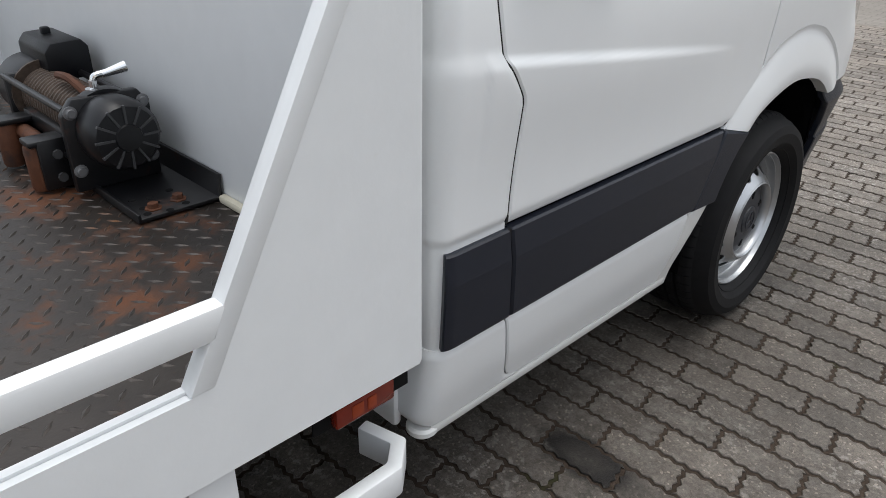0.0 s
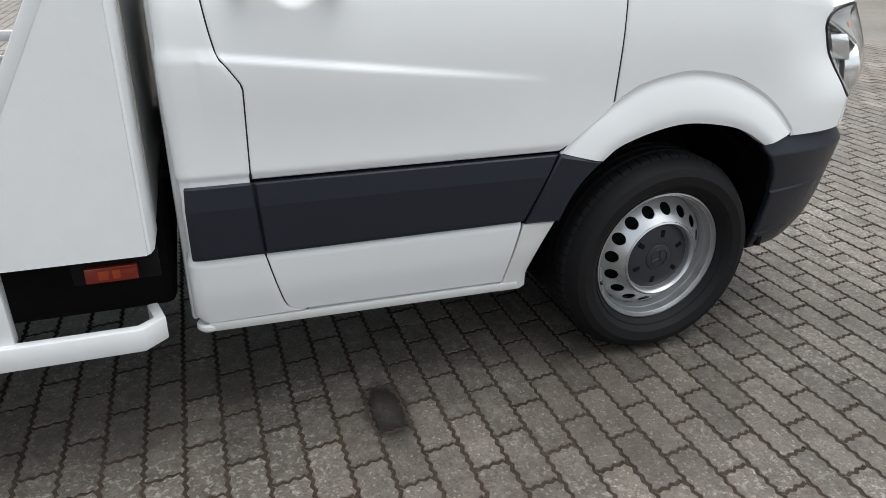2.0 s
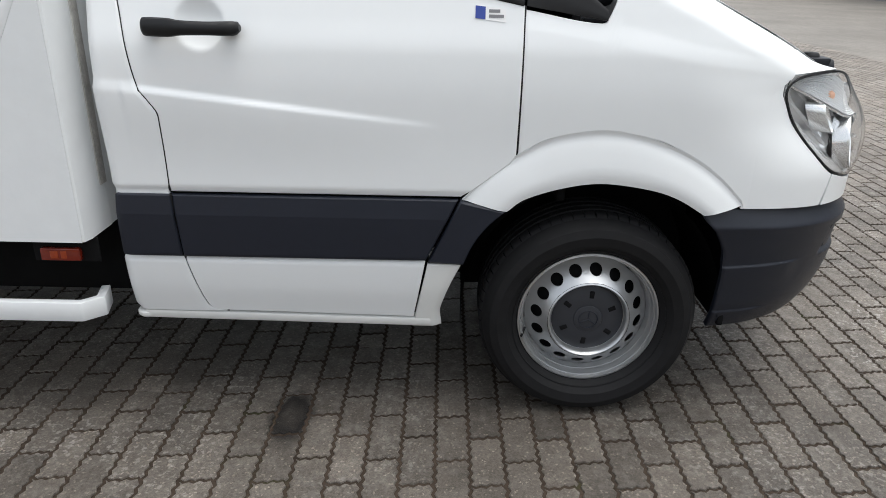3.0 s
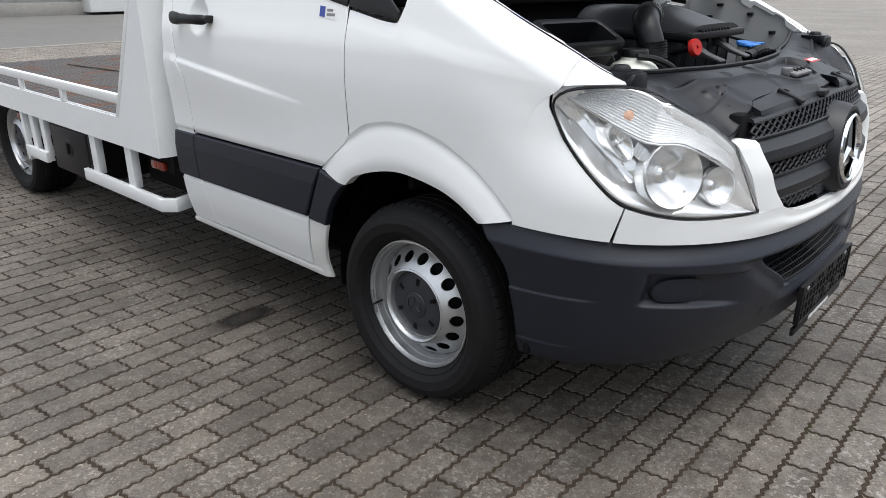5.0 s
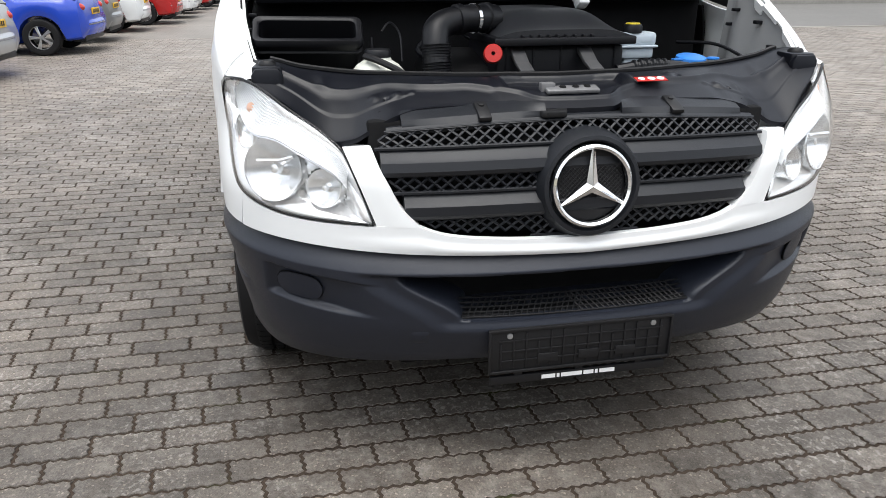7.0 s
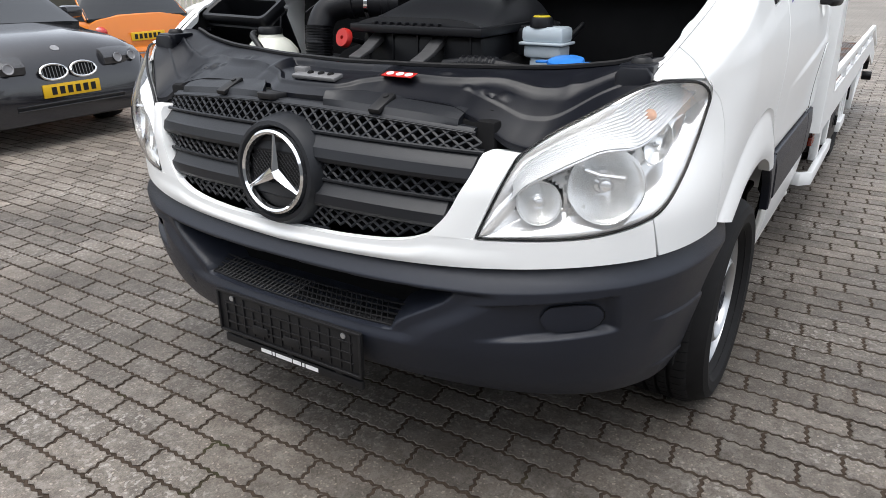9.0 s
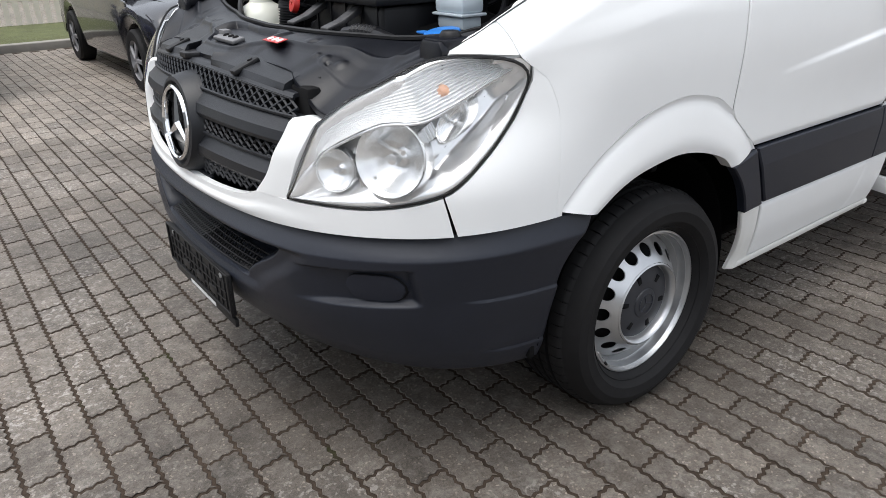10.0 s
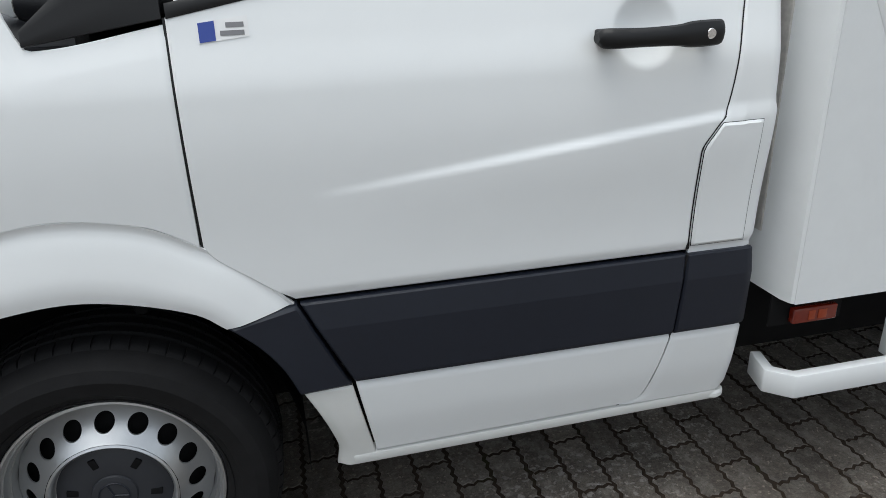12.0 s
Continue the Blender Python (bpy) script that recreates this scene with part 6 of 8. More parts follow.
for sd in (-1, 1):
    rod(bm, (TAIL + 0.5, sd * 0.98, 0.36), (TAIL + 0.5, sd * 1.06, 0.36), 0.04, 12)
part("tail_beam", bm, BLACK, truck, "black tail beam with lamps")

# ---- winch on the bed ----
winch = thing("winch", "worn black electric winch with rusty rollers on the truck bed", "winch", (0, 0, 0))
CX, CZ = -1.660, 0.834
bm = bmesh.new()
prism(bm, [(-1.712, FLOOR + 0.004), (-1.541, FLOOR + 0.004), (-1.537, FLOOR + 0.060), (-1.544, FLOOR + 0.060), (-1.549, FLOOR + 0.012), (-1.712, FLOOR + 0.012)], "y", -0.438, 0.30, 0.0015)
box(bm, (-1.718, -0.438, FLOOR + 0.003), (-1.711, 0.30, FLOOR + 0.022), 0.002)
tray = part("mounting_tray", bm, WINCHBLACK, winch, "black steel mounting tray with bolt holes")
for x, y in ((-1.672, -0.402), (-1.615, -0.392)):
    bm = bmesh.new()
    lathe(bm, [(0, 0.012), (0.011, 0.012), (0.012, 0.003), (0.018, 0.002), (0.018, 0)], (x, y, FLOOR + 0.012), (0, 0, 1), 6)
    part("bolt", bm, RUST, tray)
random.seed(9)
# near-black discs laid on the tray, the shade of open holes in their colour
for k in range(9):
    bm = bmesh.new()
    x, y = -1.692 + 0.042 * (k % 3) + random.uniform(-0.006, 0.006), -0.420 + 0.042 * (k // 3) - 0.012 * (k % 2)
    lathe(bm, [(0, 0.0006), (0.008, 0.0006), (0.008, 0)], (x, y, FLOOR + 0.0122), (0, 0, 1), 10)
    part("bolt_hole", bm, DARK, tray)
bm = bmesh.new()
lathe(bm, [(0.060, -0.02), (0.066, -0.01), (0.068, 0.0), (0.070, 0.035)], (CX, -0.205, CZ), (0, -1, 0), 40)
lathe(bm, [(0.073, 0.02), (0.075, 0.045), (0.071, 0.085), (0.062, 0.097), (0.028, 0.101), (0.026, 0.106), (0, 0.107)], (CX, -0.215, CZ), (0, -1, 0), 40)
motor = part("motor", bm, WINCHBLACK, winch, "round black winch motor with ribbed end cap")
for k in range(12):
    bm = bmesh.new()
    a = 2 * math.pi * k / 12
    box(bm, (0.028, -0.003, -0.0022), (0.066, 0.004, 0.0022), 0.0, Matrix.Translation((CX, -0.3145, CZ)) @ Matrix.Rotation(-a, 4, "Y"))
    part("cap_rib", bm, RIBGREY, motor)
bm = bmesh.new()
# cast end plate with cut corners, feet and four bolts
plate_sec = [(CX - 0.092, FLOOR + 0.013), (CX + 0.088, FLOOR + 0.013), (CX + 0.088, CZ + 0.040), (CX + 0.066, CZ + 0.072), (CX - 0.066, CZ + 0.072), (CX - 0.092, CZ + 0.040)]
prism(bm, plate_sec, "y", -0.232, -0.208, 0.005)
lathe(bm, [(0, -0.012), (0.080, -0.012), (0.082, 0.0), (0.082, 0.014), (0.0, 0.014)], (CX, -0.214, CZ), (0, 1, 0), 32)
endplate = part("end_frame", bm, WINCHBLACK, winch, "cast black end plate")
for bx, bz in ((CX - 0.074, CZ + 0.046), (CX + 0.072, CZ + 0.046), (CX - 0.078, CZ - 0.075), (CX + 0.074, CZ - 0.075)):
    bm = bmesh.new()
    lathe(bm, [(0, 0.010), (0.008, 0.010), (0.009, 0.003), (0.014, 0.002), (0.014, 0)], (bx, -0.232, bz), (0, -1, 0), 12)
    part("bolt", bm, CATCH, endplate)
bm = bmesh.new()
box(bm, (CX - 0.085, 0.145, FLOOR + 0.012), (CX + 0.075, 0.165, CZ + 0.055), 0.01)
part("end_frame", bm, WINCHBLACK, winch)
bm = bmesh.new()
pts, rad = [], []
for k in range(121):
    t = k / 120
    pts.append(Vector((CX, lerp(-0.20, 0.14, t), CZ)))
    rad.append(0.058 + (0.0035 if k % 6 < 3 else -0.001))
tube(bm, pts, 0.06, 28, radii=rad)
for y in (-0.200, 0.142):
    lathe(bm, [(0, -0.004), (0.078, -0.004), (0.078, 0.004), (0, 0.004)], (CX, y, CZ), (0, 1, 0), 32)
part("cable_drum", bm, CABLE, winch, "drum wound with greasy steel cable", sharp=25)
bm = bmesh.new()
lathe(bm, [(0, 0), (0.072, 0), (0.076, 0.02), (0.076, 0.10), (0.06, 0.115), (0, 0.118)], (CX, 0.165, CZ), (0, 1, 0), 36)
part("gearbox", bm, WINCHBLACK, winch, "round black winch gearbox")
for x, z in ((CX - 0.078, CZ + 0.046), (CX + 0.066, CZ + 0.046), (CX - 0.078, CZ - 0.055)):
    bm = bmesh.new()
    rod(bm, (x, -0.21, z), (x, 0.17, z), 0.008, 10)
    part("tie_rod", bm, WINCHBLACK, winch)
bm = bmesh.new()
prism(bm, [(CX - 0.004, 0.868), (CX - 0.004, 0.935), (CX + 0.012, 0.955), (CX + 0.080, 0.958), (CX + 0.096, 0.940), (CX + 0.096, 0.868)], "y", 0.085, 0.275, 0.006)
box(bm, (CX + 0.035, 0.20, 0.952), (CX + 0.055, 0.22, 0.972), 0.004)
part("control_box", bm, BLACK, winch, "black plastic winch control box")
bm = bmesh.new()
rod(bm, (CX - 0.01, -0.205, CZ + 0.066), (CX - 0.01, -0.205, CZ + 0.080), 0.017, 16)
rod(bm, (CX - 0.01, -0.205, CZ + 0.078), (CX - 0.01, -0.205, CZ + 0.096), 0.008, 12)
tube(bm, smooth_path([(CX - 0.01, -0.205, CZ + 0.092), (CX - 0.004, -0.207, CZ + 0.104), (CX + 0.015, -0.209, CZ + 0.108)], 5), 0.007, 10)
rod(bm, (CX + 0.010, -0.209, CZ + 0.106), (CX + 0.058, -0.212, CZ + 0.116), 0.007, 14, 0.012)
part("clutch_lever", bm, CHROME, winch, "chrome clutch lever")
bm = bmesh.new()
for y in (-0.165, 0.075):
    box(bm, (CX - 0.133, y - 0.006, FLOOR + 0.01), (CX - 0.068, y + 0.006, FLOOR + 0.115), 0.004)
box(bm, (CX - 0.078, -0.17, FLOOR + 0.09), (CX - 0.058, 0.08, FLOOR + 0.125), 0.004)
box(bm, (CX - 0.148, -0.17, FLOOR + 0.105), (CX - 0.058, -0.115, FLOOR + 0.118), 0.004)
box(bm, (CX - 0.148, 0.025, FLOOR + 0.105), (CX - 0.058, 0.08, FLOOR + 0.118), 0.004)
box(bm, (CX - 0.078, -0.17, FLOOR + 0.01), (CX - 0.058, 0.08, FLOOR + 0.03), 0.004)
lead = part("fairlead_frame", bm, WINCHBLACK, winch, "black fairlead frame")
for y in (-0.140, 0.050):
    bm = bmesh.new()
    lathe(bm, [(0, 0), (0.021, 0), (0.0235, 0.006), (0.0235, 0.092), (0.021, 0.098), (0, 0.098)], (CX - 0.128, y, FLOOR + 0.008), (0, 0, 1), 24)
    part("roller", bm, RUST, lead, "rusty upright roller")
for z in (FLOOR + 0.035, FLOOR + 0.085):
    bm = bmesh.new()
    rod(bm, (CX - 0.098, -0.155, z), (CX - 0.098, 0.065, z), 0.017, 16)
    part("roller", bm, RUST, lead, "rusty level roller")
for y, z in ((-0.178, FLOOR + 0.035), (-0.178, FLOOR + 0.085)):
    bm = bmesh.new()
    rod(bm, (CX - 0.098, y, z), (CX - 0.098, y + 0.012, z), 0.010, 8)
    part("bolt", bm, RIBGREY, lead)
bm = bmesh.new()
tube(bm, smooth_path([(CX - 0.05, 0.09, CZ - 0.03), (CX - 0.10, 0.10, FLOOR + 0.06), (CX - 0.16, 0.105, FLOOR + 0.025), (CX - 0.32, 0.085, FLOOR + 0.008), (-2.6, 0.03, FLOOR + 0.008), (-3.4, -0.06, FLOOR + 0.008), (-4.6, -0.20, FLOOR + 0.008)], 10), 0.0055, 8)
part("cable", bm, CABLE, winch, "steel winch cable lying along the floor")
bm = bmesh.new()
tube(bm, smooth_path([(-1.638, 0.87, FLOOR + 0.003), (-1.641, 0.873, FLOOR + 0.030), (-1.630, 0.876, FLOOR + 0.052), (-1.616, 0.876, FLOOR + 0.045), (-1.620, 0.872, FLOOR + 0.020), (-1.620, 0.870, FLOOR + 0.003)], 6), 0.007, 10)
part("bed_hook", bm, REDHOOK, truck, "dark red hook on the bed floor")
bm = bmesh.new()
tube(bm, smooth_path([(CX + 0.03, 0.14, 0.93), (CX + 0.02, 0.22, 0.90), (CX - 0.04, 0.25, 0.80), (CX - 0.05, 0.20, 0.76)], 6), 0.008, 8)
part("motor_lead", bm, RUST, winch)
bm = bmesh.new()
tube(bm, smooth_path([(CX - 0.02, -0.03, 0.91), (CX - 0.02, -0.10, 0.915), (CX - 0.01, -0.17, 0.89)], 6), 0.009, 8)
part("motor_lead", bm, RUST, winch)

# ---- surroundings ----
ASPHALT = mat("grey_concrete_yard", (0.125, 0.121, 0.114), 0.85, var=0.14, scale=3, bump=0.002, bump_scale=60)
WALL = mat("grey_sheet_wall", (0.20, 0.205, 0.205), 0.6, var=0.05, scale=4)
WALLBASE = mat("concrete_plinth", (0.27, 0.26, 0.24), 0.85, var=0.15, scale=8)
CREAM = mat("cream_render", (0.60, 0.55, 0.42), 0.8, var=0.06, scale=6)
GRASS = mat("rough_grass", (0.075, 0.085, 0.03), 0.9, var=0.4, scale=30, bump=0.02, bump_scale=40)
KERB = mat("concrete_kerb", (0.22, 0.21, 0.19), 0.85, var=0.12, scale=12, bump=0.001, bump_scale=100)
PICKET = mat("cream_picket_paint", (0.58, 0.55, 0.47), 0.6, var=0.08, scale=10)
LOADER = mat("orange_machine_paint", (0.58, 0.235, 0.025), 0.45, var=0.18, scale=8, spots=(0.12, 0.05, 0.02), spot_scale=5, spot_cut=0.6)
GREYBIN = mat("rusty_brown_steel", (0.10, 0.055, 0.03), 0.6, var=0.3, scale=6)
PLATEYELLOW = mat("yellow_plate", (0.70, 0.42, 0.01), 0.4, var=0.03)
TAILRED = mat("red_tail_lamp", (0.42, 0.02, 0.015), 0.15, var=0.05, coat=0.6)
HEADCLEAR = mat("clear_head_lamp", (0.035, 0.036, 0.040), 0.14, 0.2, var=0.3, scale=40, coat=0.5)


def paint(name, color):
    return mat(name, color, 0.26, var=0.03, scale=6, coat=0.35)


def loft(bm, rings):
    rows = [[bm.verts.new(p) for p in r] for r in rings]
    n = len(rows[0])
    for a, b in zip(rows, rows[1:]):
        for k in range(n):
            bm.faces.new((a[k], b[k], b[(k + 1) % n], a[(k + 1) % n]))
    bm.faces.new(rows[0]), bm.faces.new(rows[-1])
    return bm


def ring_at(x, w, zlo, zsh, ztop, crown=0.03):
    """Cross-section of a car body: tucked sill, bulged flank, shoulder and crowned top."""
    h = zsh - zlo
    half = [(w * 0.86, zlo), (w * 0.955, zlo + 0.06 * h), (w * 0.985, zlo + 0.30 * h), (w, zlo + 0.62 * h), (w * 0.985, zlo + 0.86 * h), (w * 0.93, zsh),
            (w * 0.80, lerp(zsh, ztop, 0.7)), (w * 0.40, ztop + crown * 0.8), (0.0, ztop + crown)]
    pts = [(x, y, z) for y, z in half] + [(x, -y, z) for y, z in half[-2::-1]]
    return pts


CAR_FORMS = {
    # length, half width, then stations from the rear: x, width factor, sill height, shoulder, top
    "saloon": (4.5, 0.90, [(-2.25, 0.80, 0.42, 0.66, 0.74), (-2.20, 0.90, 0.30, 0.86, 0.95), (-2.0, 0.96, 0.26, 0.95, 1.03), (-1.4, 1.0, 0.22, 0.97, 1.05), (-0.4, 1.0, 0.20, 0.94, 1.0),
                        (0.6, 1.0, 0.20, 0.92, 0.98), (1.2, 0.99, 0.22, 0.86, 0.93), (1.8, 0.98, 0.20, 0.80, 0.87), (2.0, 0.96, 0.19, 0.755, 0.81), (2.12, 0.93, 0.19, 0.70, 0.735), (2.19, 0.88, 0.19, 0.62, 0.65), (2.22, 0.82, 0.22, 0.52, 0.54)],
               [(-1.75, 0.80, 1.02), (-1.05, 0.70, 1.38), (-0.45, 0.70, 1.43), (0.25, 0.69, 1.40), (1.15, 0.80, 0.95)], (-1.38, 1.38)),
    "hatch": (3.9, 0.84, [(-1.95, 0.84, 0.42, 0.62, 0.70), (-1.92, 0.94, 0.30, 0.84, 0.90), (-1.80, 0.98, 0.26, 0.93, 0.99), (-1.2, 1.0, 0.22, 0.94, 1.0), (-0.2, 1.0, 0.20, 0.92, 0.98),
                       (0.6, 1.0, 0.20, 0.90, 0.96), (1.1, 0.98, 0.22, 0.84, 0.91), (1.55, 0.93, 0.24, 0.74, 0.82), (1.82, 0.86, 0.26, 0.62, 0.70), (1.95, 0.74, 0.32, 0.48, 0.54)],
              [(-1.84, 0.80, 0.97), (-1.45, 0.70, 1.36), (-0.8, 0.70, 1.43), (0.0, 0.69, 1.40), (0.95, 0.80, 0.93)], (-1.2, 1.25)),
    "van": (4.3, 0.88, [(-2.15, 0.88, 0.40, 0.70, 0.80), (-2.12, 0.97, 0.30, 0.95, 1.02), (-1.95, 0.99, 0.26, 1.02, 1.08), (-1.2, 1.0, 0.24, 1.02, 1.08), (0.0, 1.0, 0.24, 1.0, 1.06),
                     (0.8, 1.0, 0.24, 0.98, 1.04), (1.4, 0.97, 0.26, 0.92, 0.98), (1.85, 0.90, 0.28, 0.78, 0.86), (2.15, 0.76, 0.34, 0.52, 0.58)],
            [(-2.06, 0.84, 1.06), (-1.85, 0.76, 1.60), (-1.0, 0.76, 1.68), (0.2, 0.75, 1.64), (1.15, 0.82, 1.02)], (-1.3, 1.3)),
}


def car(form, colour, place, heading, label, size=1.0, rims=RIM):
    """A parked car; heading: the yaw of its front, in degrees from +x."""
    length, hw, stations, house, axles = CAR_FORMS[form]
    ob = thing("car", label, "car", (0, 0, 0), "parked cars")
    ob.matrix_basis = pose(place[0], place[1], 0, 0, 0, heading) @ Matrix.Scale(size, 4)
    bm = bmesh.new()
    xs = [s[0] for s in stations]
    curves = [Curve(*[(s[0], s[i]) for s in stations]) for i in range(1, 5)]
    n = 44
    rings = []
    for k in range(n + 1):
        x = lerp(xs[0], xs[-1], k / n)
        wf, lo, sh, top = [c(x) for c in curves]
        # wheel arches lift the sill
        for ax in axles:
            d = abs(x - ax)
            if d < 0.36:
                lo = max(lo, 0.30 + math.sqrt(0.36 ** 2 - d * d))
        rings.append(ring_at(x, hw * wf, min(lo, sh - 0.08), sh, top))
    loft(bm, rings)
    part("body", bm, colour, ob, sharp=40)
    bm = bmesh.new()
    hc = [Curve(*[(s[0], s[i]) for s in house]) for i in (1, 2)]
    rings = []
    for k in range(25):
        x = lerp(house[0][0], house[-1][0], k / 24)
        w, z = hw * hc[0](x) / 0.84 * 0.98, hc[1](x)
        base = curves[2](x) + 0.01
        z = max(z, base + 0.01)
        wb = hw * curves[0](x) * 0.93
        rings.append([(x, wb, base), (x, lerp(wb, w, 0.9), lerp(base, z, 0.86)), (x, w * 0.86, z), (x, 0, z + 0.02), (x, -w * 0.86, z), (x, -lerp(wb, w, 0.9), lerp(base, z, 0.86)), (x, -wb, base)])
    loft(bm, rings)
    part("glasshouse", bm, WINDOW, ob, "dark car windows", sharp=40)
    bm = bmesh.new()
    rings = []
    for k in range(13):
        x = lerp(house[1][0] - 0.08, house[3][0] + 0.05, k / 12)
        w, z = hw * hc[0](x) / 0.84 * 0.98, hc[1](x)
        rings.append([(x, w * 0.90, z - 0.05), (x, w * 0.86, z + 0.012), (x, 0, z + 0.035), (x, -w * 0.86, z + 0.012), (x, -w * 0.90, z - 0.05)])
    loft(bm, rings)
    for sg in (-1, 1):
        for xa, xb in ((house[0][0] + 0.02, house[1][0]), (house[-1][0] - 0.02, house[3][0]), (0.5 * (house[1][0] + house[3][0]) - 0.04, 0.5 * (house[1][0] + house[3][0]))):
            za, zb = curves[2](xa) + 0.02, hc[1](xb) - 0.03
            ya, yb = hw * curves[0](xa) * 0.92, hw * hc[0](xb) / 0.84 * 0.95
            tube(bm, [Vector((lerp(xa, xb, t), sg * lerp(ya, yb, t), lerp(za, zb, t))) for t in lin(4)], 0.03, 6)
    part("roof", bm, colour, ob, sharp=40)
    for ax in axles:
        for sg in (-1, 1):
            bm = bmesh.new()
            c = (ax, sg * (hw - 0.008), 0.31)
            lathe(bm, [(0.20, 0.005), (0.25, 0.014), (0.29, 0.008), (0.31, -0.02), (0.31, -0.18), (0.2, -0.2)], c, (0, sg, 0), 36)
            wh = part("wheel", bm, TYRE, ob)
            bm = bmesh.new()
            lathe(bm, [(0.205, 0.002), (0.20, -0.015), (0.19, -0.03)], c, (0, sg, 0), 36)
            for k in range(5):
                for da in (-0.09, 0.09):
                    a = 2 * math.pi * k / 5 + da
                    tube(bm, [(ax + r * math.cos(a), sg * (hw - 0.008 - 0.012 + 0.012 * (1 - r / 0.2)), 0.31 + r * math.sin(a)) for r in (0.03, 0.10, 0.2)], 0.014, 6)
            lathe(bm, [(0.04, -0.02), (0.035, 0.004), (0, 0.006)], c, (0, sg, 0), 16)
            part("rim", bm, rims, wh)
    # mirrors, lamps, bumpers, plates
    for sg in (-1, 1):
        bm = bmesh.new()
        box(bm, (house[-1][0] - 0.42, sg * hw * 0.97, 0.96), (house[-1][0] - 0.24, sg * (hw + 0.16), 1.08), 0.04)
        part("mirror", bm, colour, ob)
        bm = bmesh.new()
        xr = xs[0]
        zr = curves[2](xr + 0.15)
        # a rounded lamp that runs to a point along the flank
        bmesh.ops.create_uvsphere(bm, u_segments=28, v_segments=16, radius=1.0)
        for vert in bm.verts:
            p = vert.co
            thin = 1.0 - 0.55 * sstep(0.0, 1.0, p.x)
            vert.co = Vector((xr + 0.215 + 0.215 * p.x, sg * (hw * 0.80 + 0.055 * p.x) + 0.118 * p.y * thin, zr - 0.115 + 0.092 * p.z * thin + 0.015 * p.x))
        part("tail_lamp", bm, TAILRED, ob, "red tail lamp")
        bm = bmesh.new()
        xf = xs[-1]
        zl = curves[2](xf - 0.12)
        rings = []
        for q, back in ((0.40, 0.0), (0.56, 0.012), (0.72, 0.050), (0.86, 0.125), (0.93, 0.22)):
            rings.append([(xf - back - dx, sg * hw * q, zl + dz) for dx, dz in ((0.30, 0.02), (0.20, 0.078), (0.06, 0.036), (0.008, -0.024), (0.015, -0.082), (0.12, -0.092))])
        loft(bm, rings)
        hl = part("headlight", bm, HEADCLEAR, ob, "clear headlight")
        for q in (0.55, 0.74):
            bm = bmesh.new()
            lathe(bm, [(0.044, 0.0), (0.043, 0.008), (0.036, 0.007), (0.030, 0.0), (0, -0.002)], (xf - (0.016 if q < 0.6 else 0.055), sg * hw * q, zl - 0.030), (1, sg * 0.15, 0.25), 20)
            part("lamp_ring", bm, LABELGREY, hl)
        bm = bmesh.new()
        lathe(bm, [(0, 0.012), (0.036, 0.010), (0.045, 0)], (xf - 0.055, sg * hw * 0.70, 0.36), (1, sg * 0.25, 0), 16)
        part("fog_lamp", bm, LABELGREY if form == "saloon" else HEADCLEAR, ob)
        bm = bmesh.new()
        ring = [(0.12 * math.cos(a), 0.062 * math.sin(a)) for a in [2 * math.pi * i / 20 for i in range(20)]]
        tube(bm, [(xf + 0.008 - 0.55 * max(0, z), sg * 0.135 + y, zl - 0.09 + z) for y, z in ring], 0.010, 6, closed=True)
        for i in range(7):
            tube(bm, [(xf + 0.004, sg * 0.135 - 0.09 + 0.03 * i, zl - 0.14), (xf - 0.012, sg * 0.135 - 0.09 + 0.03 * i, zl - 0.045)], 0.005, 5)
        if form == "saloon":
            kid = part("kidney_grille", bm, CHROME, ob, "chrome framed grille")
            bm = bmesh.new()
            loft(bm, [[(xf + d - 0.55 * max(0, z), sg * 0.135 + y, zl - 0.09 + z) for y, z in ring] for d in (-0.03, -0.003)])
            part("grille_backing", bm, DARK, kid)
        else:
            bm.free()
    if form == "saloon":
        # bonnet shut line, two creases, wide lower intake, small roundel
        shut = [(lerp(1.12, 1.98, t), lerp(0.86, 0.60, t) * hw) for t in lin(14)]
        for sg in (-1, 1):
            # dark thread laid on the paint for the shade in the shut line
            bm = bmesh.new()
            tube(bm, [Vector((x, sg * y, lerp(curves[2](x), curves[3](x), 0.72) + 0.006)) for x, y in shut], 0.005, 5)
            part("bonnet_gap", bm, DARK, ob)
        bm = bmesh.new()
        box(bm, (xs[-1] - 0.20, -0.50, 0.225), (xs[-1] - 0.006, 0.50, 0.27), 0.012)
        part("front_lip", bm, BLACK, ob)
        bm = bmesh.new()
        lathe(bm, [(0.038, 0), (0.036, 0.006), (0, 0.008)], (xs[-1] - 0.15, 0, curves[3](xs[-1] - 0.15) + 0.026), (0.55, 0, 0.83), 20)
        part("roundel", bm, LABELGREY, ob)
        # crease under the lamps, lower intake with a bar, chrome fog lamp rings
        bm = bmesh.new()
        tube(bm, [Vector((xs[-1] - 0.012 - 0.24 * abs(q) ** 3, q * hw * 0.90, 0.565)) for q in [lerp(-1, 1, t) for t in lin(24)]], 0.012, 6)
        part("bumper_crease", bm, colour, ob)
        for zz in (0.335, 0.370):
            bm = bmesh.new()
            box(bm, (xs[-1] - 0.02, -0.50, zz - 0.006), (xs[-1] + 0.012, 0.50, zz + 0.006), 0.003)
            part("intake_bar", bm, colour, ob)
        for sg in (-1, 1):
            bm = bmesh.new()
            tube(bm, [(xs[-1] - 0.045, sg * hw * 0.70 + 0.05 * math.cos(a), 0.36 + 0.05 * math.sin(a)) for a in [2 * math.pi * i / 20 for i in range(20)]], 0.007, 6, closed=True)
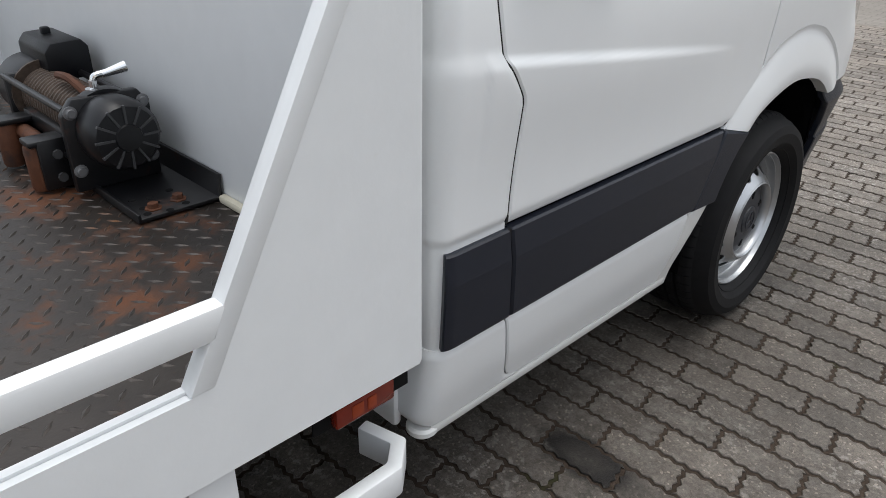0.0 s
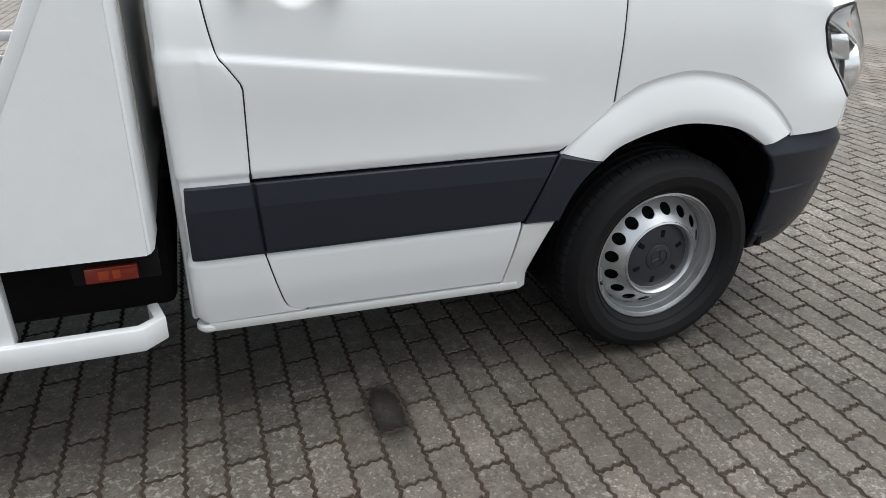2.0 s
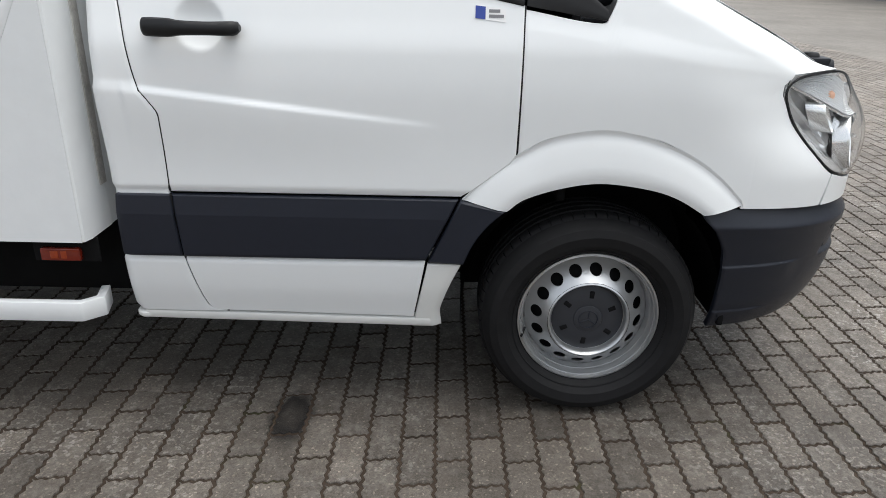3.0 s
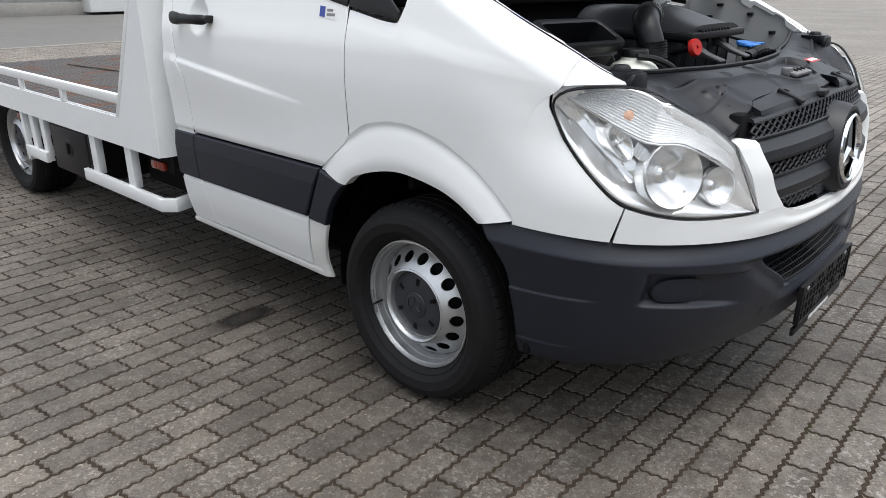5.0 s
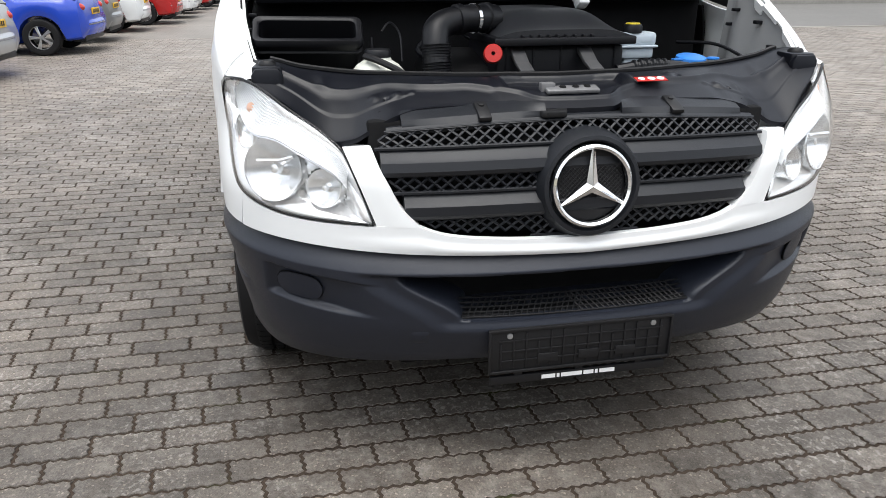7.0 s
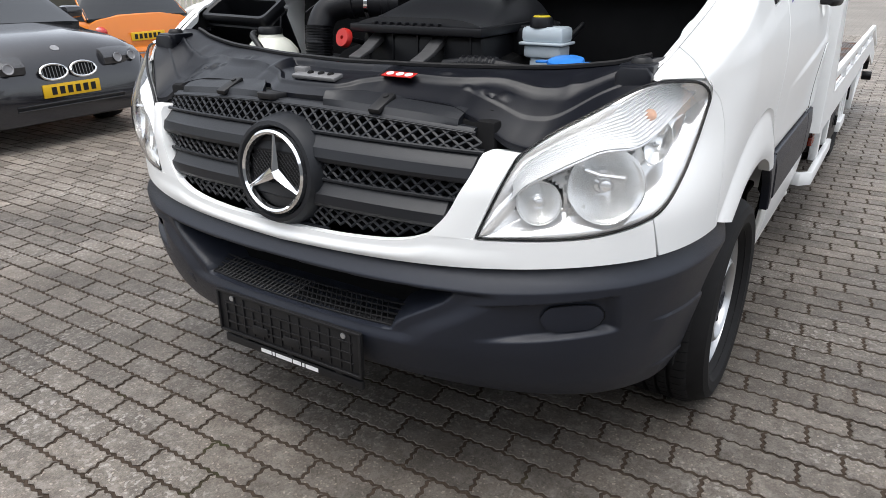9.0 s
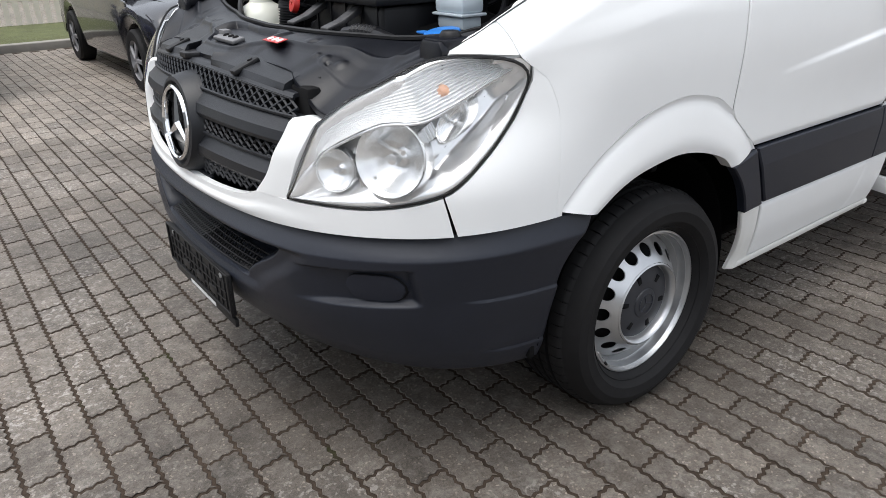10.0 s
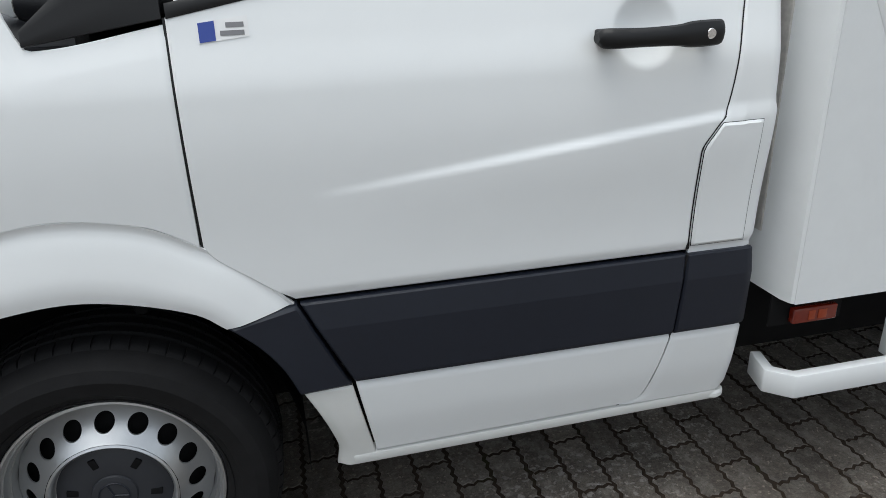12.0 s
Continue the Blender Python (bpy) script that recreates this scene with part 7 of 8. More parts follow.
            part("fog_lamp_ring", bm, CHROME, ob)
    bm = bmesh.new()
    box(bm, (xs[-1] - 0.16, -0.52, 0.31), (xs[-1] + 0.004, 0.52, 0.40), 0.03)
    part("bumper_inlay", bm, BLACK, ob)
    bm = bmesh.new()
    # rear bumper: a rounded body-coloured bar with a moulding, dark valance under it
    rings = []
    for q in [lerp(-1, 1, t) for t in lin(28)]:
        back = xs[0] - 0.050 + 0.19 * abs(q) ** 4
        rings.append([(back + dx, q * hw * 0.95, z) for dx, z in ((0.10, 0.30), (0.035, 0.33), (0.008, 0.40), (0.0, 0.47), (0.012, 0.50), (0.012, 0.515), (0.003, 0.53), (0.02, 0.57), (0.06, 0.595), (0.16, 0.60), (0.20, 0.45))])
    loft(bm, rings)
    rear = part("rear_bumper", bm, colour, ob, sharp=40)
    bm = bmesh.new()
    tube(bm, [(xs[0] - 0.050 + 0.19 * abs(q) ** 4 + 0.008, q * hw * 0.95, 0.508) for q in [lerp(-1, 1, t) for t in lin(28)]], 0.009, 6)
    part("moulding", bm, LABELGREY, rear)
    bm = bmesh.new()
    box(bm, (xs[0] + 0.06, -hw * 0.78, 0.22), (xs[0] + 0.30, hw * 0.78, 0.33), 0.03)
    part("valance", bm, BLACK, ob)
    for px, rot in ((xs[-1] + 0.006, 0), (xs[0] - 0.010, 180)):
        bm = bmesh.new()
        zp = 0.47 if rot == 0 else (0.72 if form == "hatch" else 0.66)
        box(bm, (px - 0.008, -0.26, zp - 0.055), (px + 0.008, 0.26, zp + 0.055), 0.003)
        pl = part("licence_plate", bm, PLATEYELLOW, ob, "yellow licence plate with unreadable bars")
        bm = bmesh.new()
        for k in range(6):
            y = -0.19 + 0.072 * k
            dx = 0.0095 if rot == 0 else -0.0095
            box(bm, (px + dx - 0.001, y, zp - 0.032), (px + dx + 0.001, y + 0.045, zp + 0.032), 0.0)
        part("plate_bar", bm, RUBBER, pl)
    return ob


BLACKPAINT, SILVERPAINT = mat("black_car_paint", (0.010, 0.010, 0.013), 0.16, var=0.15, scale=6, spec=0.6, coat=0.7), mat("silver_car_paint", (0.42, 0.43, 0.44), 0.35, 0.5, var=0.03, coat=0.6)
WHITECAR, BLUECAR = paint("white_car_paint", (0.68, 0.69, 0.69)), paint("bright_blue_car_paint", (0.015, 0.055, 0.42))
NAVY, ORANGECAR = paint("dark_blue_car_paint", (0.012, 0.022, 0.10)), paint("orange_car_paint", (0.66, 0.19, 0.02))
REDCAR, GREYCAR = paint("red_car_paint", (0.35, 0.012, 0.012)), mat("grey_car_paint", (0.16, 0.165, 0.17), 0.35, 0.4, var=0.03, coat=0.6)
car("saloon", BLACKPAINT, (-1.06, -6.51), 90.5, "dusty black saloon car parked facing the truck on the pavers", 0.94, rims=LABELGREY)
car("hatch", ORANGECAR, (-3.15, -7.9), -90, "orange hatchback car parked before a picket fence", 0.86)
car("van", NAVY, (1.75, -7.85), -90, "dark blue estate car parked with its tail to the truck")
car("hatch", WHITECAR, (-5.88, -6.52), -90, "white hatchback car parked with its tail to the lane", rims=DARK)
car("hatch", SILVERPAINT, (-8.50, -6.72), -90, "silver hatchback car parked in the row")
car("hatch", BLUECAR, (-12.15, -6.35), -90, "bright blue hatchback car parked in the row")
row = [("hatch", GREYCAR, "grey hatchback car parked in the row"), ("hatch", WHITECAR, "white hatchback car parked in the row"), ("saloon", REDCAR, "red saloon car parked in the row"),
       ("saloon", WHITECAR, "white saloon car parked in the row"), ("hatch", SILVERPAINT, "silver hatchback car parked in the row"), ("hatch", REDCAR, "red hatchback car parked in the row"),
       ("saloon", SILVERPAINT, "silver saloon car parked in the row"), ("van", WHITECAR, "white van parked in the row")]
for k, (form, col, label) in enumerate(row):
    car(form, col, (-14.4 - 2.75 * k, -6.5 + 0.11 * k), -88, label)
car("saloon", BLACKPAINT, (-38.5, 1.2), 20, "black saloon car standing far down the lane")

# wheel loader far behind
loader = thing("wheel_loader", "orange wheel loader with big tyres standing at the yard edge", "loader", (0, 0, 0))
loader.matrix_basis = pose(-13.8, 17.5, 0, 0, 0, 105)
bm = bmesh.new()
prism(bm, [(-2.6, 0.75), (-2.7, 1.9), (-0.6, 2.1), (-0.3, 1.3), (1.9, 1.2), (2.1, 0.8), (0.5, 0.6), (-0.8, 0.6)], "y", -0.75, 0.75, 0.06)
part("body", bm, LOADER, loader)
bm = bmesh.new()
prism(bm, [(-0.6, 2.0), (-0.5, 3.2), (0.7, 3.2), (0.9, 2.0), (0.7, 1.3), (-0.5, 1.3)], "y", -0.65, 0.65, 0.05)
part("cab", bm, WINDOW, loader, "dark glazed loader cab")
for x in (-1.55, 1.45):
    for sg in (-1, 1):
        bm = bmesh.new()
        lathe(bm, [(0.36, 0.02), (0.55, 0.06), (0.68, 0.02), (0.72, -0.06), (0.72, -0.40), (0.6, -0.45)], (x, sg * 1.15, 0.72), (0, sg, 0), 32)
        wh = part("wheel", bm, TYRE, loader)
        for k in range(22):
            bm = bmesh.new()
            box(bm, (0.66, -0.36, -0.04), (0.75, -0.02, 0.04), 0.01, Matrix.Translation((x, sg * 1.15 + (0.36 if sg < 0 else 0), 0.72)) @ Matrix.Rotation(2 * math.pi * k / 22, 4, "Y"))
            part("tread_lug", bm, TYRE, wh)
        bm = bmesh.new()
        lathe(bm, [(0.37, 0.02), (0.33, -0.06), (0.16, -0.04), (0.14, 0.05), (0, 0.06)], (x, sg * 1.15, 0.72), (0, sg, 0), 28)
        part("rim", bm, LOADER, wh)
bm = bmesh.new()
prism(bm, [(2.5, 0.10), (3.6, 0.08), (3.6, 0.14), (2.7, 0.35), (2.6, 0.9), (2.9, 1.25), (2.8, 1.3), (2.45, 0.95)], "y", -1.35, 1.35, 0.02)
part("bucket", bm, GREYBIN, loader, "rusty brown loader bucket")
for sg in (-1, 1):
    bm = bmesh.new()
    bar(bm, [(0.6, sg * 0.45, 1.35), (2.0, sg * 0.45, 1.15), (2.6, sg * 0.45, 0.75)], 0.14, 0.24, 0.02)
    part("lift_arm", bm, LOADER, loader)

# yard edge: lighter concrete, kerb, hall wall with plinth, far fence, strip of grass
bm = bmesh.new()
box(bm, (-27.0, 2.0, -0.05), (-14.6, 60, 0.004))
tagged(part("yard_concrete", bm, ASPHALT), "worn light grey concrete of the yard edge", "concrete", kind="structure")
bm = bmesh.new()
box(bm, (-14.66, 2.0, -0.1), (-14.48, 60, 0.02), 0.01)
tagged(part("kerb", bm, KERB), "flush concrete edging between pavers and yard", "kerb", kind="structure")
bm = bmesh.new()
box(bm, (-27.3, 3.0, 0.0), (-27.0, 60, 5.0))
hall = tagged(part("wall_hall", bm, WALL), "grey sheet-clad wall of an industrial hall", "wall", kind="structure")
bm = bmesh.new()
box(bm, (-27.06, 3.0, 0.0), (-26.9, 60, 0.45), 0.01)
part("plinth", bm, WALLBASE, hall)
for k in range(60):
    bm = bmesh.new()
    box(bm, (-26.99, 3.2 + 0.9 * k, 0.45), (-26.96, 3.26 + 0.9 * k, 5.0), 0.0)
    part("wall_rib", bm, WALL, hall)
# plain white block put in place of a white stack of steps
bm = bmesh.new()
box(bm, (-26.9, 9.0, 0.1), (-26.2, 12.4, 2.6), 0.03)
tagged(part("container", bm, WHITECAR), "white block in place of white steps before the hall wall", "container")
fence = thing("picket_fence", "cream painted picket fence behind the parked cars", "fence", (0, 0, 0))
for k in range(170):
    bm = bmesh.new()
    x = 6.0 - 0.16 * k
    prism(bm, [(x - 0.045, -0.02), (x + 0.045, -0.02), (x + 0.045, 1.65), (x, 1.72), (x - 0.045, 1.65)], "y", -12.42, -12.40)
    part("picket", bm, PICKET, fence)
for z in (0.45, 1.35):
    bm = bmesh.new()
    box(bm, (-21.2, -12.47, z - 0.04), (6.1, -12.42, z + 0.04), 0.005)
    part("rail", bm, PICKET, fence)
bm = bmesh.new()
box(bm, (-40, -12.2, -0.05), (14, -9.3, 0.06), 0.02)
tagged(part("verge", bm, GRASS), "rough grass verge behind the parked cars", "grass", kind="structure")
bm = bmesh.new()
box(bm, (-40, -9.3, -0.1), (14, -9.12, 0.10), 0.015)
tagged(part("kerb", bm, KERB), "raised concrete kerb along the verge", "kerb", kind="structure")
bm = bmesh.new()
box(bm, (-6, -22.3, 0.0), (16, -22.0, 6.0))
house = tagged(part("wall_house", bm, CREAM), "cream rendered wall of a building beyond the fence", "wall", kind="structure")
bm = bmesh.new()
prism(bm, [(-22.6, 6.0), (-21.6, 6.0), (-22.1, 6.3)], "x", -6.2, 16.2)
part("roof_edge", bm, WALL, house)
bar_fence = thing("bar_fence", "grey steel bar fence at the far yard end", "fence", (0, 0, 0))
for k in range(110):
    bm = bmesh.new()
    y = -3.0 + 0.13 * k
    if y > 2.9:
        break
    box(bm, (-44.02, y - 0.012, 0.0), (-43.98, y + 0.012, 2.0), 0.0)
    part("bar", bm, STEEL, bar_fence)
for z in (0.3, 1.8):
    bm = bmesh.new()
    box(bm, (-44.03, -3.2, z - 0.03), (-43.97, 3.0, z + 0.03), 0.004)
    part("rail", bm, STEEL, bar_fence)
# unseen wall, added to keep low sky light off the paving
bm = bmesh.new()
box(bm, (19.0, -12.0, 0.0), (19.3, 60, 8.5))
tagged(part("wall_lane", bm, WALL), "plain grey unseen wall added to block low sky light", "wall", kind="structure")
bm = bmesh.new()
box(bm, (-45.5, -30, 0.0), (-45.2, 60, 3.2))
tagged(part("wall_far", bm, WALLBASE), "weathered grey boundary wall", "wall", kind="structure")

# ---- paved ground ----
SX, SY, X0, Y0 = 0.1047, 0.2180, -1.003, -0.577


def paver_material():
    m = bpy.data.materials.new("grey_concrete_paver")
    m.use_nodes = True
    n, l = m.node_tree.nodes, m.node_tree.links
    b = n["Principled BSDF"]
    geo = n.new("ShaderNodeNewGeometry")

    def noise_at(scale, detail, rough=0.5):
        t = n.new("ShaderNodeTexNoise")
        t.inputs["Scale"].default_value, t.inputs["Detail"].default_value, t.inputs["Roughness"].default_value = scale, detail, rough
        l.new(geo.outputs["Position"], t.inputs["Vector"])
        return t.outputs[0]

    def ranged(src, a, b_, c, d):
        r = n.new("ShaderNodeMapRange")
        for i, v in enumerate((a, b_, c, d)):
            r.inputs[1 + i].default_value = v
        l.new(src, r.inputs[0])
        return r.outputs[0]

    def times(a, b_):
        mm = n.new("ShaderNodeMath")
        mm.operation = "MULTIPLY"
        l.new(a, mm.inputs[0]), l.new(b_, mm.inputs[1])
        return mm.outputs[0]
    grain = ranged(noise_at(380, 4, 0.75), 0.3, 0.7, 0.66, 1.34)
    patch = ranged(noise_at(1.1, 6), 0.3, 0.7, 0.80, 1.20)
    mid = ranged(noise_at(9, 5), 0.3, 0.7, 0.82, 1.18)
    one = ranged(geo.outputs["Random Per Island"], 0, 1, 0.80, 1.20)
    obr = ranged(n.new("ShaderNodeObjectInfo").outputs["Random"], 0, 1, 0.80, 1.20)
    base_v = times(times(times(times(grain, patch), mid), one), obr)
    tint = n.new("ShaderNodeMix")
    tint.data_type = "RGBA"
    tint.inputs[6].default_value, tint.inputs[7].default_value = (0.124, 0.106, 0.089, 1), (0.108, 0.094, 0.080, 1)
    l.new(noise_at(2.3, 3), tint.inputs[0])
    # pale and dark grit in the concrete
    grit = n.new("ShaderNodeTexVoronoi")
    grit.inputs["Scale"].default_value = 170
    l.new(geo.outputs["Position"], grit.inputs["Vector"])
    bw = n.new("ShaderNodeSeparateColor")
    l.new(grit.outputs["Color"], bw.inputs[0])
    specks = ranged(bw.outputs[0], 0.0, 1.0, 0.74, 1.26)
    bright = ranged(bw.outputs[1], 0.93, 0.97, 1.0, 2.1)
    v = times(times(base_v, specks), bright)
    col = n.new("ShaderNodeMix")
    col.data_type, col.blend_type = "RGBA", "MULTIPLY"
    col.inputs[0].default_value = 1
    l.new(tint.outputs[2], col.inputs[6]), l.new(v, col.inputs[7])
    # pale scuffs where the surface is worn
    stretch = n.new("ShaderNodeMapping")
    stretch.inputs["Scale"].default_value = (21, 17, 1)
    l.new(geo.outputs["Position"], stretch.inputs["Vector"])
    sc = n.new("ShaderNodeTexNoise")
    sc.inputs["Scale"].default_value, sc.inputs["Detail"].default_value, sc.inputs["Roughness"].default_value = 1.0, 9, 0.78
    l.new(stretch.outputs[0], sc.inputs["Vector"])
    # mask for light put into the colour: stones dark beside the truck, pale beyond
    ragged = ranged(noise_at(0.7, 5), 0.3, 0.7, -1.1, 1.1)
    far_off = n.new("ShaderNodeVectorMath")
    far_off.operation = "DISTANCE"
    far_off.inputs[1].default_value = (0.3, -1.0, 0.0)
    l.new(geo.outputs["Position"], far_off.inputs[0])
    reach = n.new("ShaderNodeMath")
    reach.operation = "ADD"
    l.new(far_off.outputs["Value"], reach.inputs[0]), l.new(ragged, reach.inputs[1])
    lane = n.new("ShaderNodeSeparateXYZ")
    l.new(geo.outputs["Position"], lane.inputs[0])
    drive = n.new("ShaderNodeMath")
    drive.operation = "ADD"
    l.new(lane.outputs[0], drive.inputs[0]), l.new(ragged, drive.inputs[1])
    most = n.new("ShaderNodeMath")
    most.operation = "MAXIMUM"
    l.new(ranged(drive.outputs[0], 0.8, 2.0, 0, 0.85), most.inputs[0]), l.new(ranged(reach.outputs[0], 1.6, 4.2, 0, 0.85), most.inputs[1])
    # the same mask lightens the lane between the truck and the parked cars
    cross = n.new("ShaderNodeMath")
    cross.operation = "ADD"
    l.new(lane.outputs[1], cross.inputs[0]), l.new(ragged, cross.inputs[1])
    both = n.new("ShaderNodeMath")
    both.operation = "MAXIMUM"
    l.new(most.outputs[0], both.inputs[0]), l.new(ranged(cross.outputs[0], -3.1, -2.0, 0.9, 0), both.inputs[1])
    # worn drives this painted brightness and also how thick the scuffs lie
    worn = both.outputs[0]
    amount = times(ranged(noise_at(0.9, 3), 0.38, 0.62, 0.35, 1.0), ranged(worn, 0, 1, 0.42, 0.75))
    # base colour multiplied to imitate shade by the truck and light away from it
    light_tone = n.new("ShaderNodeMix")
    light_tone.data_type, light_tone.blend_type = "RGBA", "MULTIPLY"
    light_tone.inputs[0].default_value = 1
    l.new(col.outputs[2], light_tone.inputs[6]), l.new(ranged(worn, 0, 1, 0.72, 1.38), light_tone.inputs[7])
    scuff = times(ranged(sc.outputs[0], 0.47, 0.70, 0, 0.9), amount)
    pale = n.new("ShaderNodeMix")
    pale.data_type = "RGBA"
    pale.inputs[7].default_value = (0.36, 0.335, 0.305, 1)
    l.new(scuff, pale.inputs[0]), l.new(light_tone.outputs[2], pale.inputs[6])
    # crisp whitish scrapes in scattered patches
    scrape = times(ranged(noise_at(48, 7, 0.62), 0.545, 0.60, 0, 1), times(ranged(noise_at(2.1, 4), 0.48, 0.62, 0, 1), ranged(worn, 0, 1, 0.35, 0.85)))
    chalk = n.new("ShaderNodeMix")
    chalk.data_type = "RGBA"
    chalk.inputs[7].default_value = (0.40, 0.380, 0.355, 1)
    l.new(scrape, chalk.inputs[0]), l.new(pale.outputs[2], chalk.inputs[6])
    # oil stain on one stone beside the sill
    sep = n.new("ShaderNodeVectorMath")
    sep.operation = "DISTANCE"
    sep.inputs[1].default_value = (-0.952, -1.03, 0)
    wide = n.new("ShaderNodeMapping")
    wide.inputs["Location"].default_value = (-0.952 + 0.952 * 1.9, -1.03 + 1.03 * 1.0, 0)
    wide.inputs["Scale"].default_value = (1.9, 1.0, 1)
    l.new(geo.outputs["Position"], wide.inputs["Vector"])
    l.new(wide.outputs[0], sep.inputs[0])
    wob = n.new("ShaderNodeMath")
    wob.operation = "ADD"
    l.new(sep.outputs["Value"], wob.inputs[0]), l.new(ranged(noise_at(24, 4), 0, 1, -0.05, 0.05), wob.inputs[1])
    ringm = times(ranged(wob.outputs[0], 0.10, 0.17, 0.95, 0), ranged(wob.outputs[0], 0.03, 0.09, 0.72, 1.0))
    oil = n.new("ShaderNodeMix")
    oil.data_type = "RGBA"
    oil.inputs[7].default_value = (0.006, 0.005, 0.0045, 1)
    l.new(ringm, oil.inputs[0]), l.new(chalk.outputs[2], oil.inputs[6])
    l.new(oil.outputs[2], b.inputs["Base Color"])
    l.new(ranged(noise_at(3.0, 4), 0.3, 0.7, 0.40, 0.58), b.inputs["Roughness"])
    b.inputs["Specular IOR Level"].default_value = 0.28
    bp = n.new("ShaderNodeBump")
    bp.inputs["Distance"].default_value = 0.0018
    l.new(noise_at(260, 5, 0.7), bp.inputs["Height"])
    l.new(bp.outputs[0], b.inputs["Normal"])
    return m


def far_material():
    """Ground beyond the laid stones: the same bond as a pattern, too far off to tell the pieces apart."""
    m = bpy.data.materials.new("paved_distance")
    m.use_nodes = True
    n, l = m.node_tree.nodes, m.node_tree.links
    b = n["Principled BSDF"]
    b.inputs["Roughness"].default_value = 0.6
    geo = n.new("ShaderNodeNewGeometry")
    mp = n.new("ShaderNodeMapping")
    mp.inputs["Rotation"].default_value = (0, 0, radians(90))
    l.new(geo.outputs["Position"], mp.inputs["Vector"])
    br = n.new("ShaderNodeTexBrick")
    br.offset = 0.5
    br.inputs["Scale"].default_value = 1.0
    br.inputs["Brick Width"].default_value, br.inputs["Row Height"].default_value = SY, SX
    br.inputs["Mortar Size"].default_value = 0.004
    br.inputs["Color1"].default_value, br.inputs["Color2"].default_value, br.inputs["Mortar"].default_value = (0.195, 0.176, 0.154, 1), (0.165, 0.149, 0.131, 1), (0.075, 0.062, 0.048, 1)
    l.new(mp.outputs[0], br.inputs["Vector"])
    nz = n.new("ShaderNodeTexNoise")
    nz.inputs["Scale"].default_value, nz.inputs["Detail"].default_value = 0.5, 8
    l.new(geo.outputs["Position"], nz.inputs["Vector"])
    rr = n.new("ShaderNodeMapRange")
    rr.inputs[1].default_value, rr.inputs[2].default_value, rr.inputs[3].default_value, rr.inputs[4].default_value = 0.3, 0.7, 0.8, 1.2
    l.new(nz.outputs[0], rr.inputs[0])
    mx = n.new("ShaderNodeMix")
    mx.data_type, mx.blend_type = "RGBA", "MULTIPLY"
    mx.inputs[0].default_value = 1
    l.new(br.outputs["Color"], mx.inputs[6]), l.new(rr.outputs[0], mx.inputs[7])
    l.new(mx.outputs[2], b.inputs["Base Color"])
    return m


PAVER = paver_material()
JOINT = mat("mossy_joint_sand", (0.042, 0.0310, 0.0235), 0.95, spec=0.15, var=0.45, scale=60, bump=0.004, bump_scale=150, spots=(0.030, 0.036, 0.012), spot_scale=2.5, spot_cut=0.60)
FAR = far_material()

# the ground under the joints reaches the horizon; beyond the stones it carries their pattern
bm = bmesh.new()
NX0, NX1, NY0, NY1 = -14.5, 6.5, -9.1, 13.0
BIG = 1500.0
xs_, ys_ = [-BIG, NX0, NX1, BIG], [-BIG, NY0, NY1, BIG]
grid = [[bm.verts.new((x, y, -0.003)) for j, y in enumerate(ys_)] for i, x in enumerate(xs_)]
for i in range(3):
    for j in range(3):
        if (i, j) != (1, 1):
            bm.faces.new((grid[i][j], grid[i + 1][j], grid[i + 1][j + 1], grid[i][j + 1]))
inner_v = [bm.verts.new((x, y, -0.0042)) for x, y in ((NX0, NY0), (NX1, NY0), (NX1, NY1), (NX0, NY1))]
rim_v = [grid[1][1], grid[2][1], grid[2][2], grid[1][2]]
bed_face = bm.faces.new(inner_v)
for k in range(4):
    bm.faces.new((rim_v[k], rim_v[(k + 1) % 4], inner_v[(k + 1) % 4], inner_v[k]))
bmesh.ops.recalc_face_normals(bm, faces=bm.faces[:])
if bed_face.normal.z < 0:
    bmesh.ops.reverse_faces(bm, faces=bm.faces[:])
bed_face.material_index = 1
me = bpy.data.meshes.new("ground")
bm.to_mesh(me)
bm.free()
me.materials.append(FAR), me.materials.append(JOINT)
ground = tagged(new("ground", me), "grey concrete block paving with mossy joints, reaching the horizon", "ground", kind="structure")


def zig(t):
    """A triangle wave between -1 and 1."""
    t = t % 1.0
    return 4 * t - 1 if t < 0.5 else 3 - 4 * t


def stone_outline(gap):
    """Outline of one stone round its middle: toothed long sides, waved ends; it fits its neighbours in half bond."""
    hx, hy = SX / 2, SY / 2
    amp, tooth = 0.0040, SY / 6
    ends = ((0.72, 0.0080), (0.42, 0.0005), (0.14, 0.0060), (-0.14, -0.0060), (-0.42, -0.0005), (-0.72, -0.0080))
    pts = []
    ny = 12
    for k in range(ny + 1):
        y = -hy + 2 * hy * k / ny
        pts.append((hx - gap + amp * zig((y + hy) / tooth), y))
    for u, v in ends:
        pts.append((hx * u, hy + v))
    for k in range(ny, -1, -1):
        y = -hy + 2 * hy * k / ny
        pts.append((-hx + gap + amp * zig((y + hy) / tooth), y))
    for u, v in reversed(ends):
        pts.append((hx * u, v - hy))
    return [(x, y - math.copysign(gap, y) if abs(abs(y) - hy) < 0.0095 else y) for x, y in pts]


OUT0, OUT1 = stone_outline(0.0060), stone_outline(0.0078)


